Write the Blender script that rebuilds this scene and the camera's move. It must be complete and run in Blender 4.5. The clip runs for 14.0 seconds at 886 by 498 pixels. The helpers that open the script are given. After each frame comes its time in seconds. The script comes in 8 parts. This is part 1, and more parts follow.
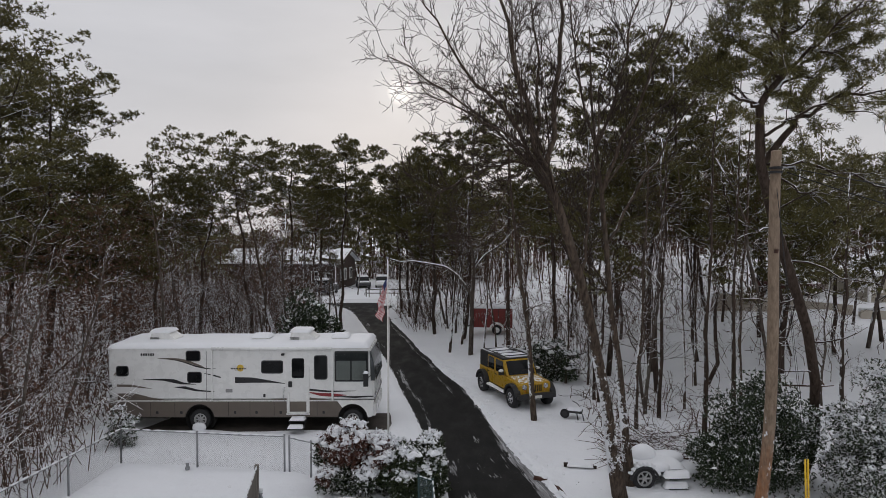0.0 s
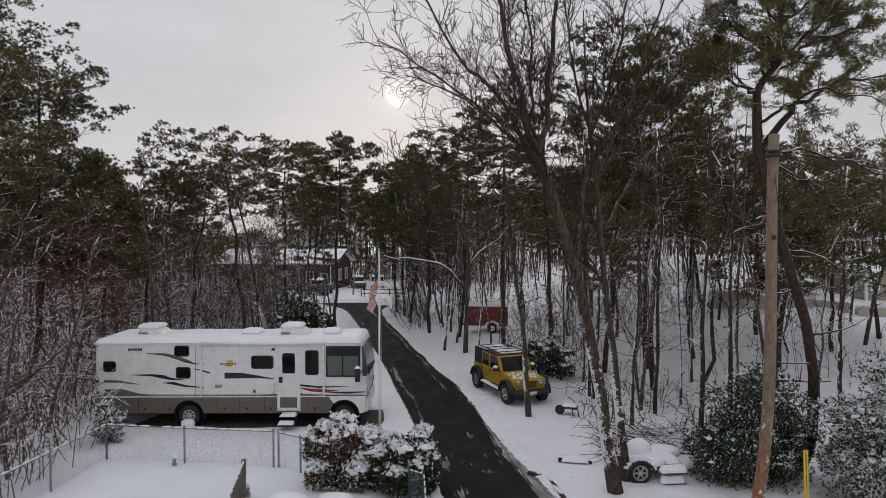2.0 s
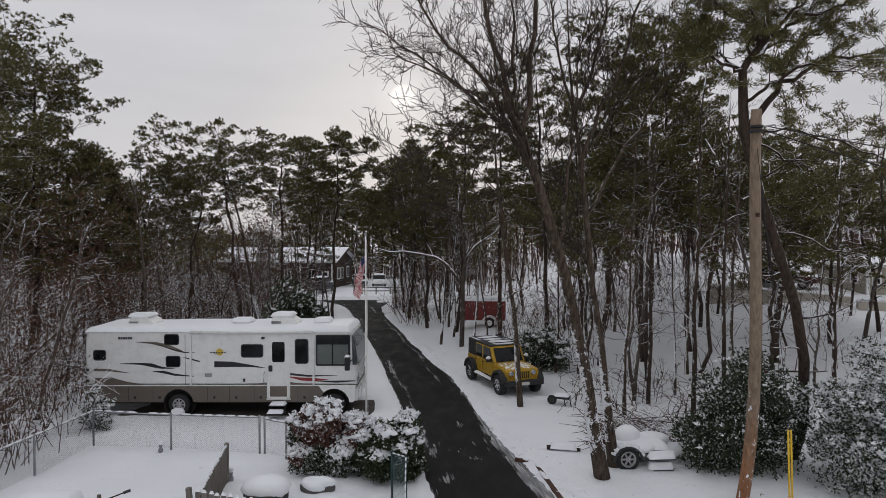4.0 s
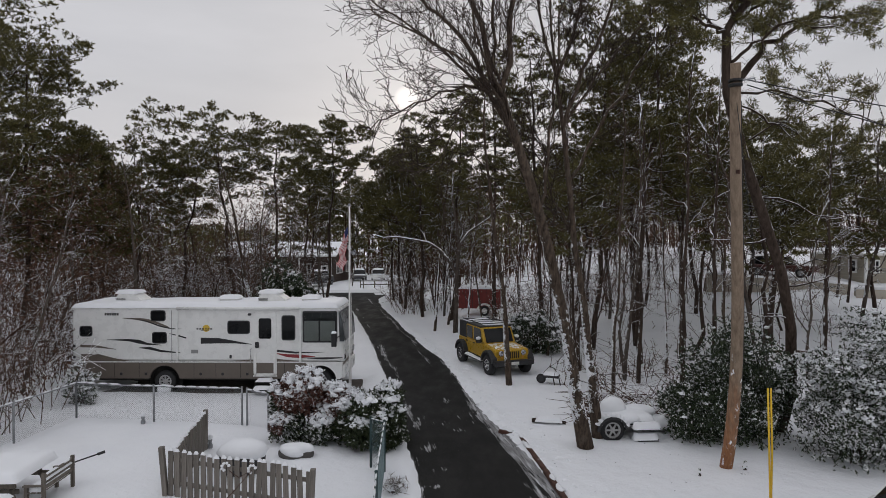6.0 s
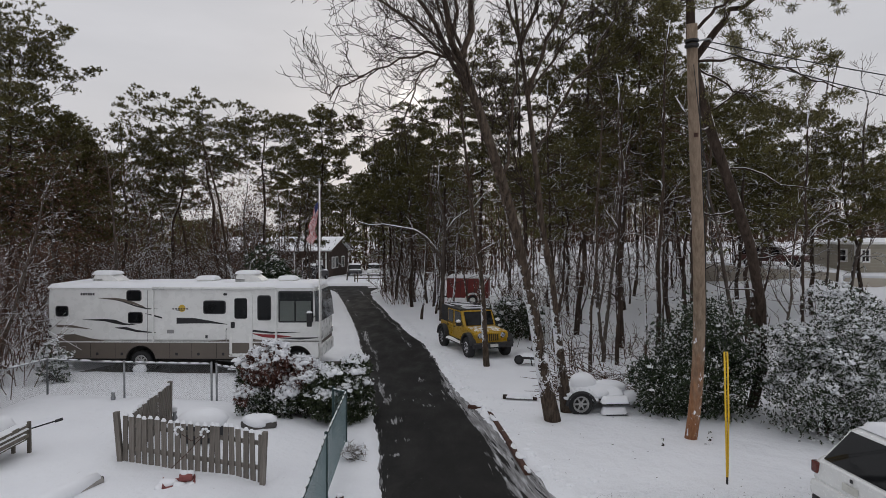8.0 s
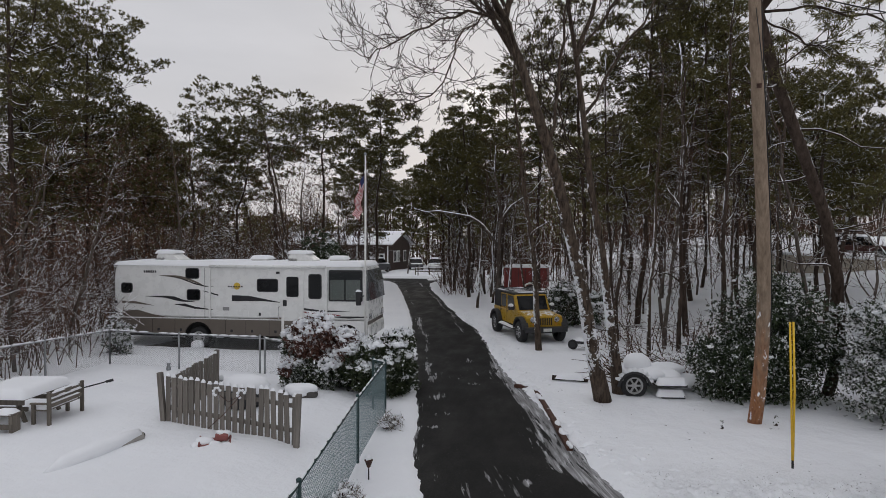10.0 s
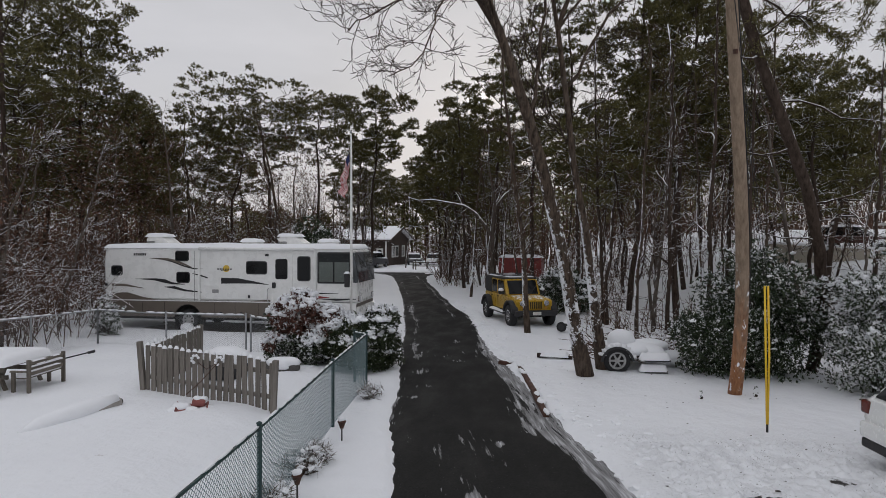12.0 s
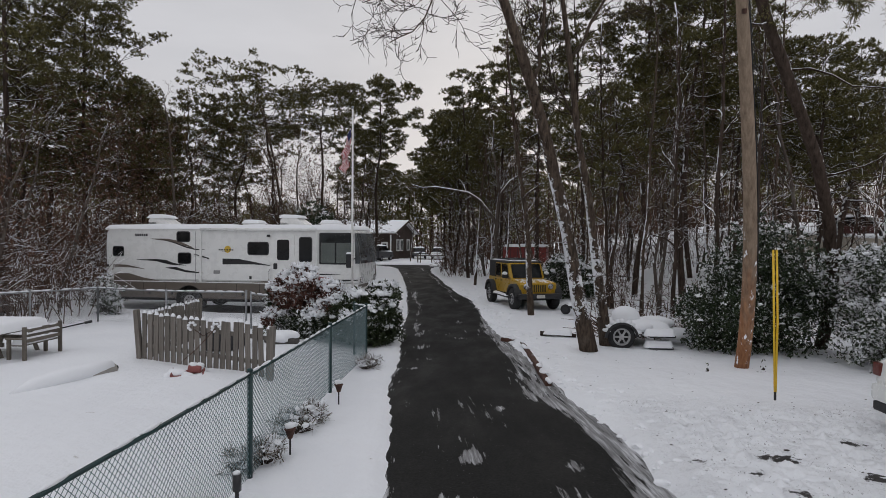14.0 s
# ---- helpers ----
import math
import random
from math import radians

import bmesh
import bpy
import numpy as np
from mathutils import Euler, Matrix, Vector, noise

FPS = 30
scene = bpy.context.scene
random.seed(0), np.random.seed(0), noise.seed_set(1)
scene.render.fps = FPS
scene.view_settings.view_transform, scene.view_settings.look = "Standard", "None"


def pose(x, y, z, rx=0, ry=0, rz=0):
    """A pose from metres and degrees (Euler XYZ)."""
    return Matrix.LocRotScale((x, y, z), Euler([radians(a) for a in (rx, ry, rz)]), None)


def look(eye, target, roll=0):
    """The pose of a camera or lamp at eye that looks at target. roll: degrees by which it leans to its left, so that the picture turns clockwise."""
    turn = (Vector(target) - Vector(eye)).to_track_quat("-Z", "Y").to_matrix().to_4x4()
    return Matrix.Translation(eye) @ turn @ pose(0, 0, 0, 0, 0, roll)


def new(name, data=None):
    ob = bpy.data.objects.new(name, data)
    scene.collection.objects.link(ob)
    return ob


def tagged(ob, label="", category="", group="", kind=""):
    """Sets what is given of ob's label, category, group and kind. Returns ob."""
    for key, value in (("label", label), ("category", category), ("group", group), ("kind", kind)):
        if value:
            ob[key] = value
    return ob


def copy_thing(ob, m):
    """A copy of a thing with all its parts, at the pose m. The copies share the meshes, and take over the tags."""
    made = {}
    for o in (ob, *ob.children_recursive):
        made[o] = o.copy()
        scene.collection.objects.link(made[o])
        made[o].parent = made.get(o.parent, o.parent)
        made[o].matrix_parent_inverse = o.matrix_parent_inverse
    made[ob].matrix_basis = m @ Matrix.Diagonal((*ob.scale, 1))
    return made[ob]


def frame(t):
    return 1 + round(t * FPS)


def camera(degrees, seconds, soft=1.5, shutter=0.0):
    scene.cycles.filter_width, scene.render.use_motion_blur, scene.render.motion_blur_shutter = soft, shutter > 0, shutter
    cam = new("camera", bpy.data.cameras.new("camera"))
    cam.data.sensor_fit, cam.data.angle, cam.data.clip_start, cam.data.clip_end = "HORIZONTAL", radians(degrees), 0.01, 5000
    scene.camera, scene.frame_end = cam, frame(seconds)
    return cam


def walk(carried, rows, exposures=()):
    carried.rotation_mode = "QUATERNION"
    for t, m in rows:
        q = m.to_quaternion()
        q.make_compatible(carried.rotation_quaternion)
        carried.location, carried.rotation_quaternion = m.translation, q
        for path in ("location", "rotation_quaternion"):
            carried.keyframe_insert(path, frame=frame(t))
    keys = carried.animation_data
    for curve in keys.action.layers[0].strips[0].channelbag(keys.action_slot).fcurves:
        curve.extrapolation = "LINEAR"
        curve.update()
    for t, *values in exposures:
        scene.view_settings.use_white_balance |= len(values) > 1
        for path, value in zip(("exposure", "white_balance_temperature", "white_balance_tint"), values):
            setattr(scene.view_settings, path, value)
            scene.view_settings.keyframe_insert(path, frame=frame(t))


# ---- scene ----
cam = camera(72.88, 14.0, soft=0.75)
# seconds, x, y, z, yaw, pitch, roll
ROWS = [
    (0.0, 0.000, 0.000, 7.361, 0.00, -1.57, 0.08),
    (0.5, 0.169, 0.047, 7.277, -0.51, -1.54, 0.12),
    (1.0, 0.190, 0.130, 7.213, -0.55, -1.48, 0.11),
    (1.5, 0.127, 0.223, 7.110, -0.46, -1.39, 0.08),
    (2.0, 0.131, 0.309, 6.997, -0.31, -1.29, 0.06),
    (2.5, 0.335, 0.385, 6.916, -0.12, -1.24, 0.11),
    (3.0, 0.528, 0.356, 6.865, 0.06, -1.19, 0.17),
    (5.5, 1.018, 0.550, 5.711, 0.47, -0.96, 0.02),
    (6.0, 1.277, 0.555, 5.559, 0.60, -0.93, 0.03),
    (6.5, 1.578, 0.590, 5.423, 0.68, -0.93, -0.02),
    (7.0, 1.838, 0.621, 5.248, 0.67, -0.87, -0.07),
    (7.5, 2.065, 0.599, 5.012, 0.75, -0.85, -0.08),
    (8.0, 2.243, 0.636, 4.804, 0.88, -0.87, 0.03),
    (8.1, 2.249, 0.661, 4.753, 1.49, -0.91, 0.01),
    (8.2, 2.257, 0.702, 4.705, 2.50, -0.95, -0.01),
    (8.3, 2.252, 0.745, 4.674, 3.47, -0.99, -0.01),
    (8.4, 2.248, 0.787, 4.643, 4.44, -1.03, -0.03),
    (8.5, 2.243, 0.830, 4.612, 5.32, -1.07, -0.04),
    (8.7, 2.310, 0.872, 4.545, 6.54, -1.07, -0.04),
    (11.0, 3.015, 1.228, 3.704, 7.20, -0.82, -0.16),
    (11.5, 3.145, 1.189, 3.556, 7.25, -0.83, -0.19),
    (12.0, 3.256, 1.155, 3.418, 7.31, -0.87, -0.17),
    (12.5, 3.320, 1.176, 3.243, 7.56, -0.85, -0.20),
    (13.0, 3.338, 1.228, 3.100, 7.61, -0.93, -0.26),
    (13.5, 3.344, 1.298, 2.940, 7.72, -0.93, -0.33),
    (14.0, 3.330, 1.383, 2.777, 7.85, -0.99, -0.39),
]
walk(cam, [(t, pose(x, y, z, 90 + pitch, 0, yaw) @ pose(0, 0, 0, 0, 0, -roll)) for t, x, y, z, yaw, pitch, roll in ROWS])
import functools

# ---------------------------------------------------------------- light
SUN_DIR = Vector((-0.068, 0.97, 0.226)).normalized()
SUN_ELEVATION = math.asin(SUN_DIR.z)
SUN_AZIMUTH = math.atan2(SUN_DIR.x, SUN_DIR.y)


def make_world():
    w = bpy.data.worlds.new("overcast_sky")
    scene.world = w
    w.use_nodes = True
    nt = w.node_tree
    nt.nodes.clear()
    n, l = nt.nodes.new, nt.links.new
    out = n("ShaderNodeOutputWorld")
    bg = n("ShaderNodeBackground")
    l(bg.outputs[0], out.inputs[0])
    sky = n("ShaderNodeTexSky")
    sky.sky_type = "NISHITA"
    sky.sun_disc = False
    sky.sun_elevation = SUN_ELEVATION
    sky.sun_rotation = SUN_AZIMUTH
    sky.air_density, sky.dust_density = 1.0, 4.0
    skys = n("ShaderNodeVectorMath")
    skys.operation = "SCALE"
    skys.inputs[3].default_value = 0.05
    l(sky.outputs[0], skys.inputs[0])
    tc = n("ShaderNodeTexCoord")
    # cloud deck: long soft bands, wider near the horizon
    mp = n("ShaderNodeMapping")
    mp.inputs["Scale"].default_value = (1.3, 1.3, 5.0)
    l(tc.outputs["Generated"], mp.inputs[0])
    nz = n("ShaderNodeTexNoise")
    nz.inputs["Scale"].default_value = 1.7
    nz.inputs["Detail"].default_value = 6
    nz.inputs["Roughness"].default_value = 0.5
    l(mp.outputs[0], nz.inputs[0])
    cr = n("ShaderNodeValToRGB")
    cr.color_ramp.elements[0].position, cr.color_ramp.elements[0].color = 0.30, (0.535, 0.54, 0.572, 1)
    cr.color_ramp.elements[1].position, cr.color_ramp.elements[1].color = 0.70, (0.645, 0.645, 0.682, 1)
    l(nz.outputs[0], cr.inputs[0])
    # warmer and paler low down
    sx = n("ShaderNodeSeparateXYZ")
    l(tc.outputs["Generated"], sx.inputs[0])
    hz = n("ShaderNodeMapRange")
    hz.inputs[1].default_value, hz.inputs[2].default_value = 0.0, 0.26
    hz.inputs[3].default_value, hz.inputs[4].default_value = 0.55, 0.0
    l(sx.outputs[2], hz.inputs[0])
    mh = n("ShaderNodeMixRGB")
    mh.inputs[2].default_value = (0.72, 0.685, 0.675, 1)
    l(hz.outputs[0], mh.inputs[0])
    l(cr.outputs[0], mh.inputs[1])
    mix = n("ShaderNodeMixRGB")
    mix.inputs[0].default_value = 0.97
    l(skys.outputs[0], mix.inputs[1])
    l(mh.outputs[0], mix.inputs[2])
    # the veiled sun
    nrm = n("ShaderNodeVectorMath")
    nrm.operation = "NORMALIZE"
    l(tc.outputs["Generated"], nrm.inputs[0])
    dt = n("ShaderNodeVectorMath")
    dt.operation = "DOT_PRODUCT"
    dt.inputs[1].default_value = SUN_DIR
    l(nrm.outputs[0], dt.inputs[0])
    acc = mix.outputs[0]
    for lo, hi, power, col in ((0.99975, 1.0, 1.0, (0.36, 0.35, 0.33, 1)), (0.9982, 1.0, 2.0, (0.10, 0.095, 0.085, 1)), (0.96, 1.0, 1.6, (0.02, 0.018, 0.016, 1))):
        mr = n("ShaderNodeMapRange")
        mr.inputs[1].default_value, mr.inputs[2].default_value = lo, hi
        l(dt.outputs["Value"], mr.inputs[0])
        pw = n("ShaderNodeMath")
        pw.operation = "POWER"
        pw.inputs[1].default_value = power
        l(mr.outputs[0], pw.inputs[0])
        ad = n("ShaderNodeMixRGB")
        ad.blend_type = "ADD"
        ad.inputs[2].default_value = col
        l(pw.outputs[0], ad.inputs[0])
        l(acc, ad.inputs[1])
        acc = ad.outputs[0]
    # an overcast sky is brighter overhead than along the horizon
    zen = n("ShaderNodeMapRange")
    zen.inputs[1].default_value, zen.inputs[2].default_value = 0.40, 0.95
    zen.inputs[3].default_value, zen.inputs[4].default_value = 1.0, 1.4
    l(sx.outputs[2], zen.inputs[0])
    zs = n("ShaderNodeVectorMath")
    zs.operation = "SCALE"
    l(acc, zs.inputs[0])
    l(zen.outputs[0], zs.inputs[3])
    l(zs.outputs[0], bg.inputs[0])
    bg.inputs[1].default_value = 1.0


make_world()
sun_lamp = new("sun", bpy.data.lights.new("sun", "SUN"))
sun_lamp.data.energy, sun_lamp.data.angle, sun_lamp.data.color = 0.5, radians(14), (1.0, 0.93, 0.84)
sun_lamp.matrix_world = look(SUN_DIR * 200, (0, 0, 0))

# ---------------------------------------------------------------- materials


class Mat:
    """A node material under construction."""

    def __init__(self, name, rough=0.6, metal=0.0, spec=0.5):
        self.m = bpy.data.materials.new(name)
        self.m.use_nodes = True
        self.nt = self.m.node_tree
        self.b = self.nt.nodes["Principled BSDF"]
        self.b.inputs["Roughness"].default_value = rough
        self.b.inputs["Metallic"].default_value = metal
        self.b.inputs["Specular IOR Level"].default_value = spec
        self.tc = self.nt.nodes.new("ShaderNodeTexCoord")
        self.geo = self.nt.nodes.new("ShaderNodeNewGeometry")

    def node(self, kind, **values):
        nd = self.nt.nodes.new(kind)
        for k, v in values.items():
            nd.inputs[k.replace("_", " ")].default_value = v
        return nd

    def link(self, a, b):
        self.nt.links.new(a, b)

    def coords(self, scale, world=False):
        mp = self.node("ShaderNodeMapping")
        mp.inputs["Scale"].default_value = scale if isinstance(scale, tuple) else (scale,) * 3
        self.link(self.geo.outputs["Position"] if world else self.tc.outputs["Object"], mp.inputs[0])
        return mp.outputs[0]

    def noise(self, scale, detail=4.0, rough=0.55, world=False, stretch=(1, 1, 1)):
        nz = self.node("ShaderNodeTexNoise", Scale=scale, Detail=detail, Roughness=rough)
        self.link(self.coords(stretch, world), nz.inputs["Vector"])
        return nz.outputs[0]

    def ramp(self, fac, stops):
        r = self.node("ShaderNodeValToRGB")
        e = r.color_ramp.elements
        while len(e) < len(stops):
            e.new(0.5)
        for el, (p, c) in zip(e, stops):
            el.position = p
            el.color = (*c, 1) if len(c) == 3 else c
        self.link(fac, r.inputs[0])
        return r.outputs[0]

    def mix(self, fac, a, b, mode="MIX"):
        mx = self.node("ShaderNodeMixRGB")
        mx.blend_type = mode
        for sock, val in ((mx.inputs[0], fac), (mx.inputs[1], a), (mx.inputs[2], b)):
            if isinstance(val, (int, float)):
                sock.default_value = val if sock.type == "VALUE" else (val, val, val, 1)
            elif isinstance(val, tuple):
                sock.default_value = (*val, 1)
            else:
                self.link(val, sock)
        return mx.outputs[0]

    def math(self, op, a, b=0.0):
        mt = self.node("ShaderNodeMath")
        mt.operation = op
        for sock, val in ((mt.inputs[0], a), (mt.inputs[1], b)):
            if isinstance(val, (int, float)):
                sock.default_value = val
            else:
                self.link(val, sock)
        return mt.outputs[0]

    def span(self, val, lo, hi, a=0.0, b=1.0):
        mr = self.node("ShaderNodeMapRange")
        mr.inputs[1].default_value, mr.inputs[2].default_value = lo, hi
        mr.inputs[3].default_value, mr.inputs[4].default_value = a, b
        self.link(val, mr.inputs[0])
        return mr.outputs[0]

    def up(self):
        s = self.node("ShaderNodeSeparateXYZ")
        self.link(self.geo.outputs["Normal"], s.inputs[0])
        return s.outputs

    def color(self, c):
        if isinstance(c, tuple):
            self.b.inputs["Base Color"].default_value = (*c, 1)
        else:
            self.link(c, self.b.inputs["Base Color"])
        return self

    def rough(self, r):
        self.link(r, self.b.inputs["Roughness"])
        return self

    def bump(self, height, strength=0.4, distance=0.02):
        bp = self.node("ShaderNodeBump", Strength=strength, Distance=distance)
        self.link(height, bp.inputs["Height"])
        self.link(bp.outputs[0], self.b.inputs["Normal"])
        return self


SNOW = (0.83, 0.845, 0.87)


def mat_snow(name="snow", base=SNOW, bump=0.5, dirt=0.0):
    m = Mat(name, 0.62, spec=0.25)
    a, b = m.noise(0.55, 5, world=True), m.noise(9.0, 5, 0.6, world=True)
    c = m.ramp(a, [(0.3, tuple(v * 0.94 for v in base)), (0.7, base)])
    c = m.mix(m.span(b, 0.62, 0.8, 0, 0.25), c, tuple(v * 0.84 for v in base))
    if dirt:
        d = m.noise(2.2, 6, 0.65, world=True)
        c = m.mix(m.span(d, 0.55, 0.75, 0, dirt), c, (0.36, 0.34, 0.31))
    m.color(c)
    h = m.math("ADD", m.math("MULTIPLY", m.noise(3.0, 3, world=True), 1.5), m.math("MULTIPLY", b, 0.5))
    return m.bump(h, bump, 0.03).m


def mat_plain(name, base, rough=0.5, metal=0.0, vary=0.12, scale=6.0, bump=0.0, spec=0.5):
    """Paint, metal or plastic with faint soiling."""
    m = Mat(name, rough, metal, spec)
    f = m.noise(scale, 5, 0.6)
    dark = tuple(v * (1 - vary) for v in base)
    lite = tuple(min(1, v * (1 + vary * 0.5)) for v in base)
    m.color(m.ramp(f, [(0.32, dark), (0.68, lite)]))
    m.rough(m.span(m.noise(scale * 3, 3), 0.3, 0.7, max(0.02, rough - 0.08), min(1, rough + 0.1)))
    if bump:
        m.bump(m.noise(scale * 6, 4), bump, 0.004)
    return m.m


def mat_bark(name, dark, light, snow=0.5, grain=(12, 12, 2.2), lichen=None, flank=0.0):
    """Bark with long furrows, snow lying on what faces up and caught in the furrows."""
    m = Mat(name, 0.92, spec=0.1)
    f = m.noise(1.0, 6, 0.65, stretch=grain)
    c = m.ramp(f, [(0.33, dark), (0.66, light)])
    if lichen:
        c = m.mix(m.span(m.noise(2.5, 3), 0.52, 0.66, 0, 0.6), c, lichen)
    up = m.up()[2]
    up = m.math("ADD", up, m.math("MULTIPLY", m.up()[0], -flank))
    s = m.math("ADD", up, m.math("MULTIPLY", m.math("SUBTRACT", m.noise(4.5, 5, 0.65, world=True), 0.5), 1.9))
    c = m.mix(m.span(s, 0.95 - snow, 1.1 - snow), c, SNOW)
    m.color(c)
    return m.bump(f, 0.7, 0.02).m


def mat_leaf(name, shades, snow=0.0, rough=0.55, spread=True):
    """Leaves or needles: each island its own shade; a share of them snowed white."""
    m = Mat(name, rough, spec=0.3)
    r = m.geo.outputs["Random Per Island"]
    stops = [(i / max(1, len(shades) - 1) * (1 - snow), s) for i, s in enumerate(shades)]
    if snow:
        stops += [(1 - snow + 0.005, SNOW)]
    c = m.ramp(r, stops)
    c = m.mix(0.35, c, m.mix(m.noise(1.2, 3, world=True), (0.25, 0.22, 0.2), (1.0, 1.0, 1.0)), "MULTIPLY")
    m.color(c)
    return m.m


M = {}
M["snow"] = mat_snow()
M["ground"] = None
M["rv_white"] = mat_plain("white_gelcoat", (0.74, 0.745, 0.73), 0.28, vary=0.05, scale=1.3)
M["rv_tan"] = mat_plain("taupe_paint", (0.125, 0.104, 0.086), 0.45, vary=0.1, scale=2)
M["rv_brown"] = mat_plain("bronze_decal", (0.135, 0.112, 0.092), 0.4)
M["black_paint"] = mat_plain("black_paint", (0.015, 0.015, 0.017), 0.35)
M["red_decal"] = mat_plain("red_decal", (0.24, 0.025, 0.03), 0.4)
M["yellow_decal"] = mat_plain("yellow_decal", (0.62, 0.42, 0.05), 0.4)
M["grey_decal"] = mat_plain("grey_decal", (0.25, 0.25, 0.25), 0.5)
M["chrome"] = mat_plain("polished_metal", (0.62, 0.62, 0.63), 0.22, 1.0)
M["bright_rim"] = mat_plain("bright_wheel_paint", (0.36, 0.36, 0.36), 0.35, vary=0.25)
M["tyre"] = mat_plain("tyre_rubber", (0.018, 0.018, 0.019), 0.85, bump=0.3)
M["curtain"] = mat_plain("pale_curtain", (0.27, 0.28, 0.265), 0.9)
M["dark_plastic"] = mat_plain("dark_plastic", (0.022, 0.022, 0.024), 0.6)
M["underside"] = mat_plain("dark_underbody", (0.02, 0.019, 0.018), 0.9)
M["jeep_yellow"] = mat_plain("yellow_car_paint", (0.44, 0.265, 0.014), 0.3, vary=0.15, scale=3)
pt = Mat("patchy_snow_on_yellow_paint", 0.5)
pt.color(pt.mix(pt.span(pt.noise(6.0, 6, 0.7), 0.47, 0.55), (0.44, 0.265, 0.014), SNOW))
M["patchy_hood"] = pt.m
M["trailer_red"] = mat_plain("red_trailer_paint", (0.18, 0.021, 0.016), 0.5, vary=0.3, scale=2)
M["white_paint"] = mat_plain("white_paint", (0.78, 0.78, 0.76), 0.45, vary=0.1)
M["car_white"] = mat_plain("white_car_paint", (0.76, 0.77, 0.76), 0.22, vary=0.04)
M["tail_red"] = mat_plain("red_lens", (0.10, 0.016, 0.010), 0.2)
M["galv"] = mat_plain("galvanised_steel", (0.30, 0.31, 0.32), 0.5, 0.7, vary=0.25)
M["green_vinyl"] = mat_plain("green_vinyl", (0.009, 0.036, 0.037), 0.45, vary=0.25)
M["green_mesh"] = mat_plain("green_mesh_wire", (0.13, 0.19, 0.20), 0.5, vary=0.2)
M["yellow_guard"] = mat_plain("yellow_plastic", (0.70, 0.44, 0.02), 0.4, vary=0.15)
M["wire"] = mat_plain("black_cable", (0.012, 0.012, 0.013), 0.6)
M["amber"] = mat_plain("amber_lens", (0.6, 0.25, 0.02), 0.3)
M["plate"] = mat_plain("pale_plate", (0.6, 0.6, 0.55), 0.5)
M["siding"] = mat_plain("tan_siding", (0.34, 0.31, 0.25), 0.7, vary=0.1, scale=1)
M["stucco"] = mat_plain("pale_block_wall", (0.42, 0.38, 0.32), 0.9, vary=0.12, scale=1)
M["brown_siding"] = mat_plain("dark_brown_siding", (0.055, 0.035, 0.026), 0.8, vary=0.25, scale=1)
M["red_plastic"] = mat_plain("faded_red_plastic", (0.25, 0.075, 0.068), 0.6, vary=0.35, scale=4)
M["timber"] = mat_plain("red_brown_timber", (0.075, 0.034, 0.023), 0.9, vary=0.5, scale=5, bump=0.4)
M["dark_car"] = mat_plain("dark_car_paint", (0.03, 0.03, 0.035), 0.35)
M["red_car"] = mat_plain("maroon_car_paint", (0.075, 0.022, 0.020), 0.4)
M["blue_cloth"] = mat_plain("blue_cloth", (0.03, 0.04, 0.12), 0.9)
M["red_cloth"] = mat_plain("red_cloth", (0.36, 0.012, 0.02), 0.9)
M["white_cloth"] = mat_plain("white_cloth", (0.70, 0.68, 0.67), 0.9)


def mat_glass(name, tint=(0.012, 0.014, 0.016), rough=0.06):
    """Dark privacy glass."""
    m = Mat(name, rough, spec=0.22)
    m.color(m.ramp(m.noise(1.5, 3), [(0.3, tint), (0.7, tuple(v * 2.2 for v in tint))]))
    return m.m


M["glass"] = mat_glass("tinted_glass", (0.004, 0.0045, 0.005), 0.05)
M["windscreen"] = mat_glass("windscreen_glass", (0.05, 0.055, 0.058), 0.05)
clear = Mat("clear_pane", 0.03)
clear.b.inputs["Transmission Weight"].default_value = 1.0
clear.b.inputs["Base Color"].default_value = (0.75, 0.78, 0.78, 1)
clear.b.inputs["IOR"].default_value = 1.1
M["clear"] = clear.m

M["pine_bark"] = mat_bark("pine_bark", (0.026, 0.019, 0.015), (0.082, 0.060, 0.048), 0.51, flank=0.40)
M["leaning_bark"] = mat_bark("leaning_pine_bark", (0.026, 0.019, 0.015), (0.082, 0.060, 0.048), 0.46, flank=-0.42)
M["grey_bark"] = mat_bark("grey_bark", (0.045, 0.035, 0.029), (0.125, 0.102, 0.088), 0.46, lichen=(0.15, 0.14, 0.12), flank=0.42)
M["limb_bark"] = mat_bark("snowed_limb_bark", (0.05, 0.04, 0.034), (0.14, 0.115, 0.10), 0.80, flank=0.40)
M["twig"] = mat_bark("twig_bark", (0.045, 0.027, 0.019), (0.110, 0.066, 0.047), 0.40)
M["twig_bare"] = mat_bark("bare_twig_bark", (0.026, 0.019, 0.016), (0.066, 0.050, 0.042), -0.3)
M["brush"] = mat_bark("brush_stems", (0.052, 0.034, 0.025), (0.14, 0.092, 0.068), 0.46)
M["needles"] = mat_leaf("pine_needles", [(0.056, 0.053, 0.016), (0.112, 0.101, 0.029), (0.178, 0.154, 0.050)], 0.0)
M["needles_snowy"] = mat_leaf("snowy_pine_needles", [(0.056, 0.053, 0.016), (0.112, 0.101, 0.029), (0.178, 0.154, 0.050)], 0.03)
M["rust_leaf_twig"] = mat_leaf("dead_leaf_and_twig", [(0.058, 0.029, 0.018), (0.108, 0.052, 0.032), (0.170, 0.084, 0.048)], 0.04)
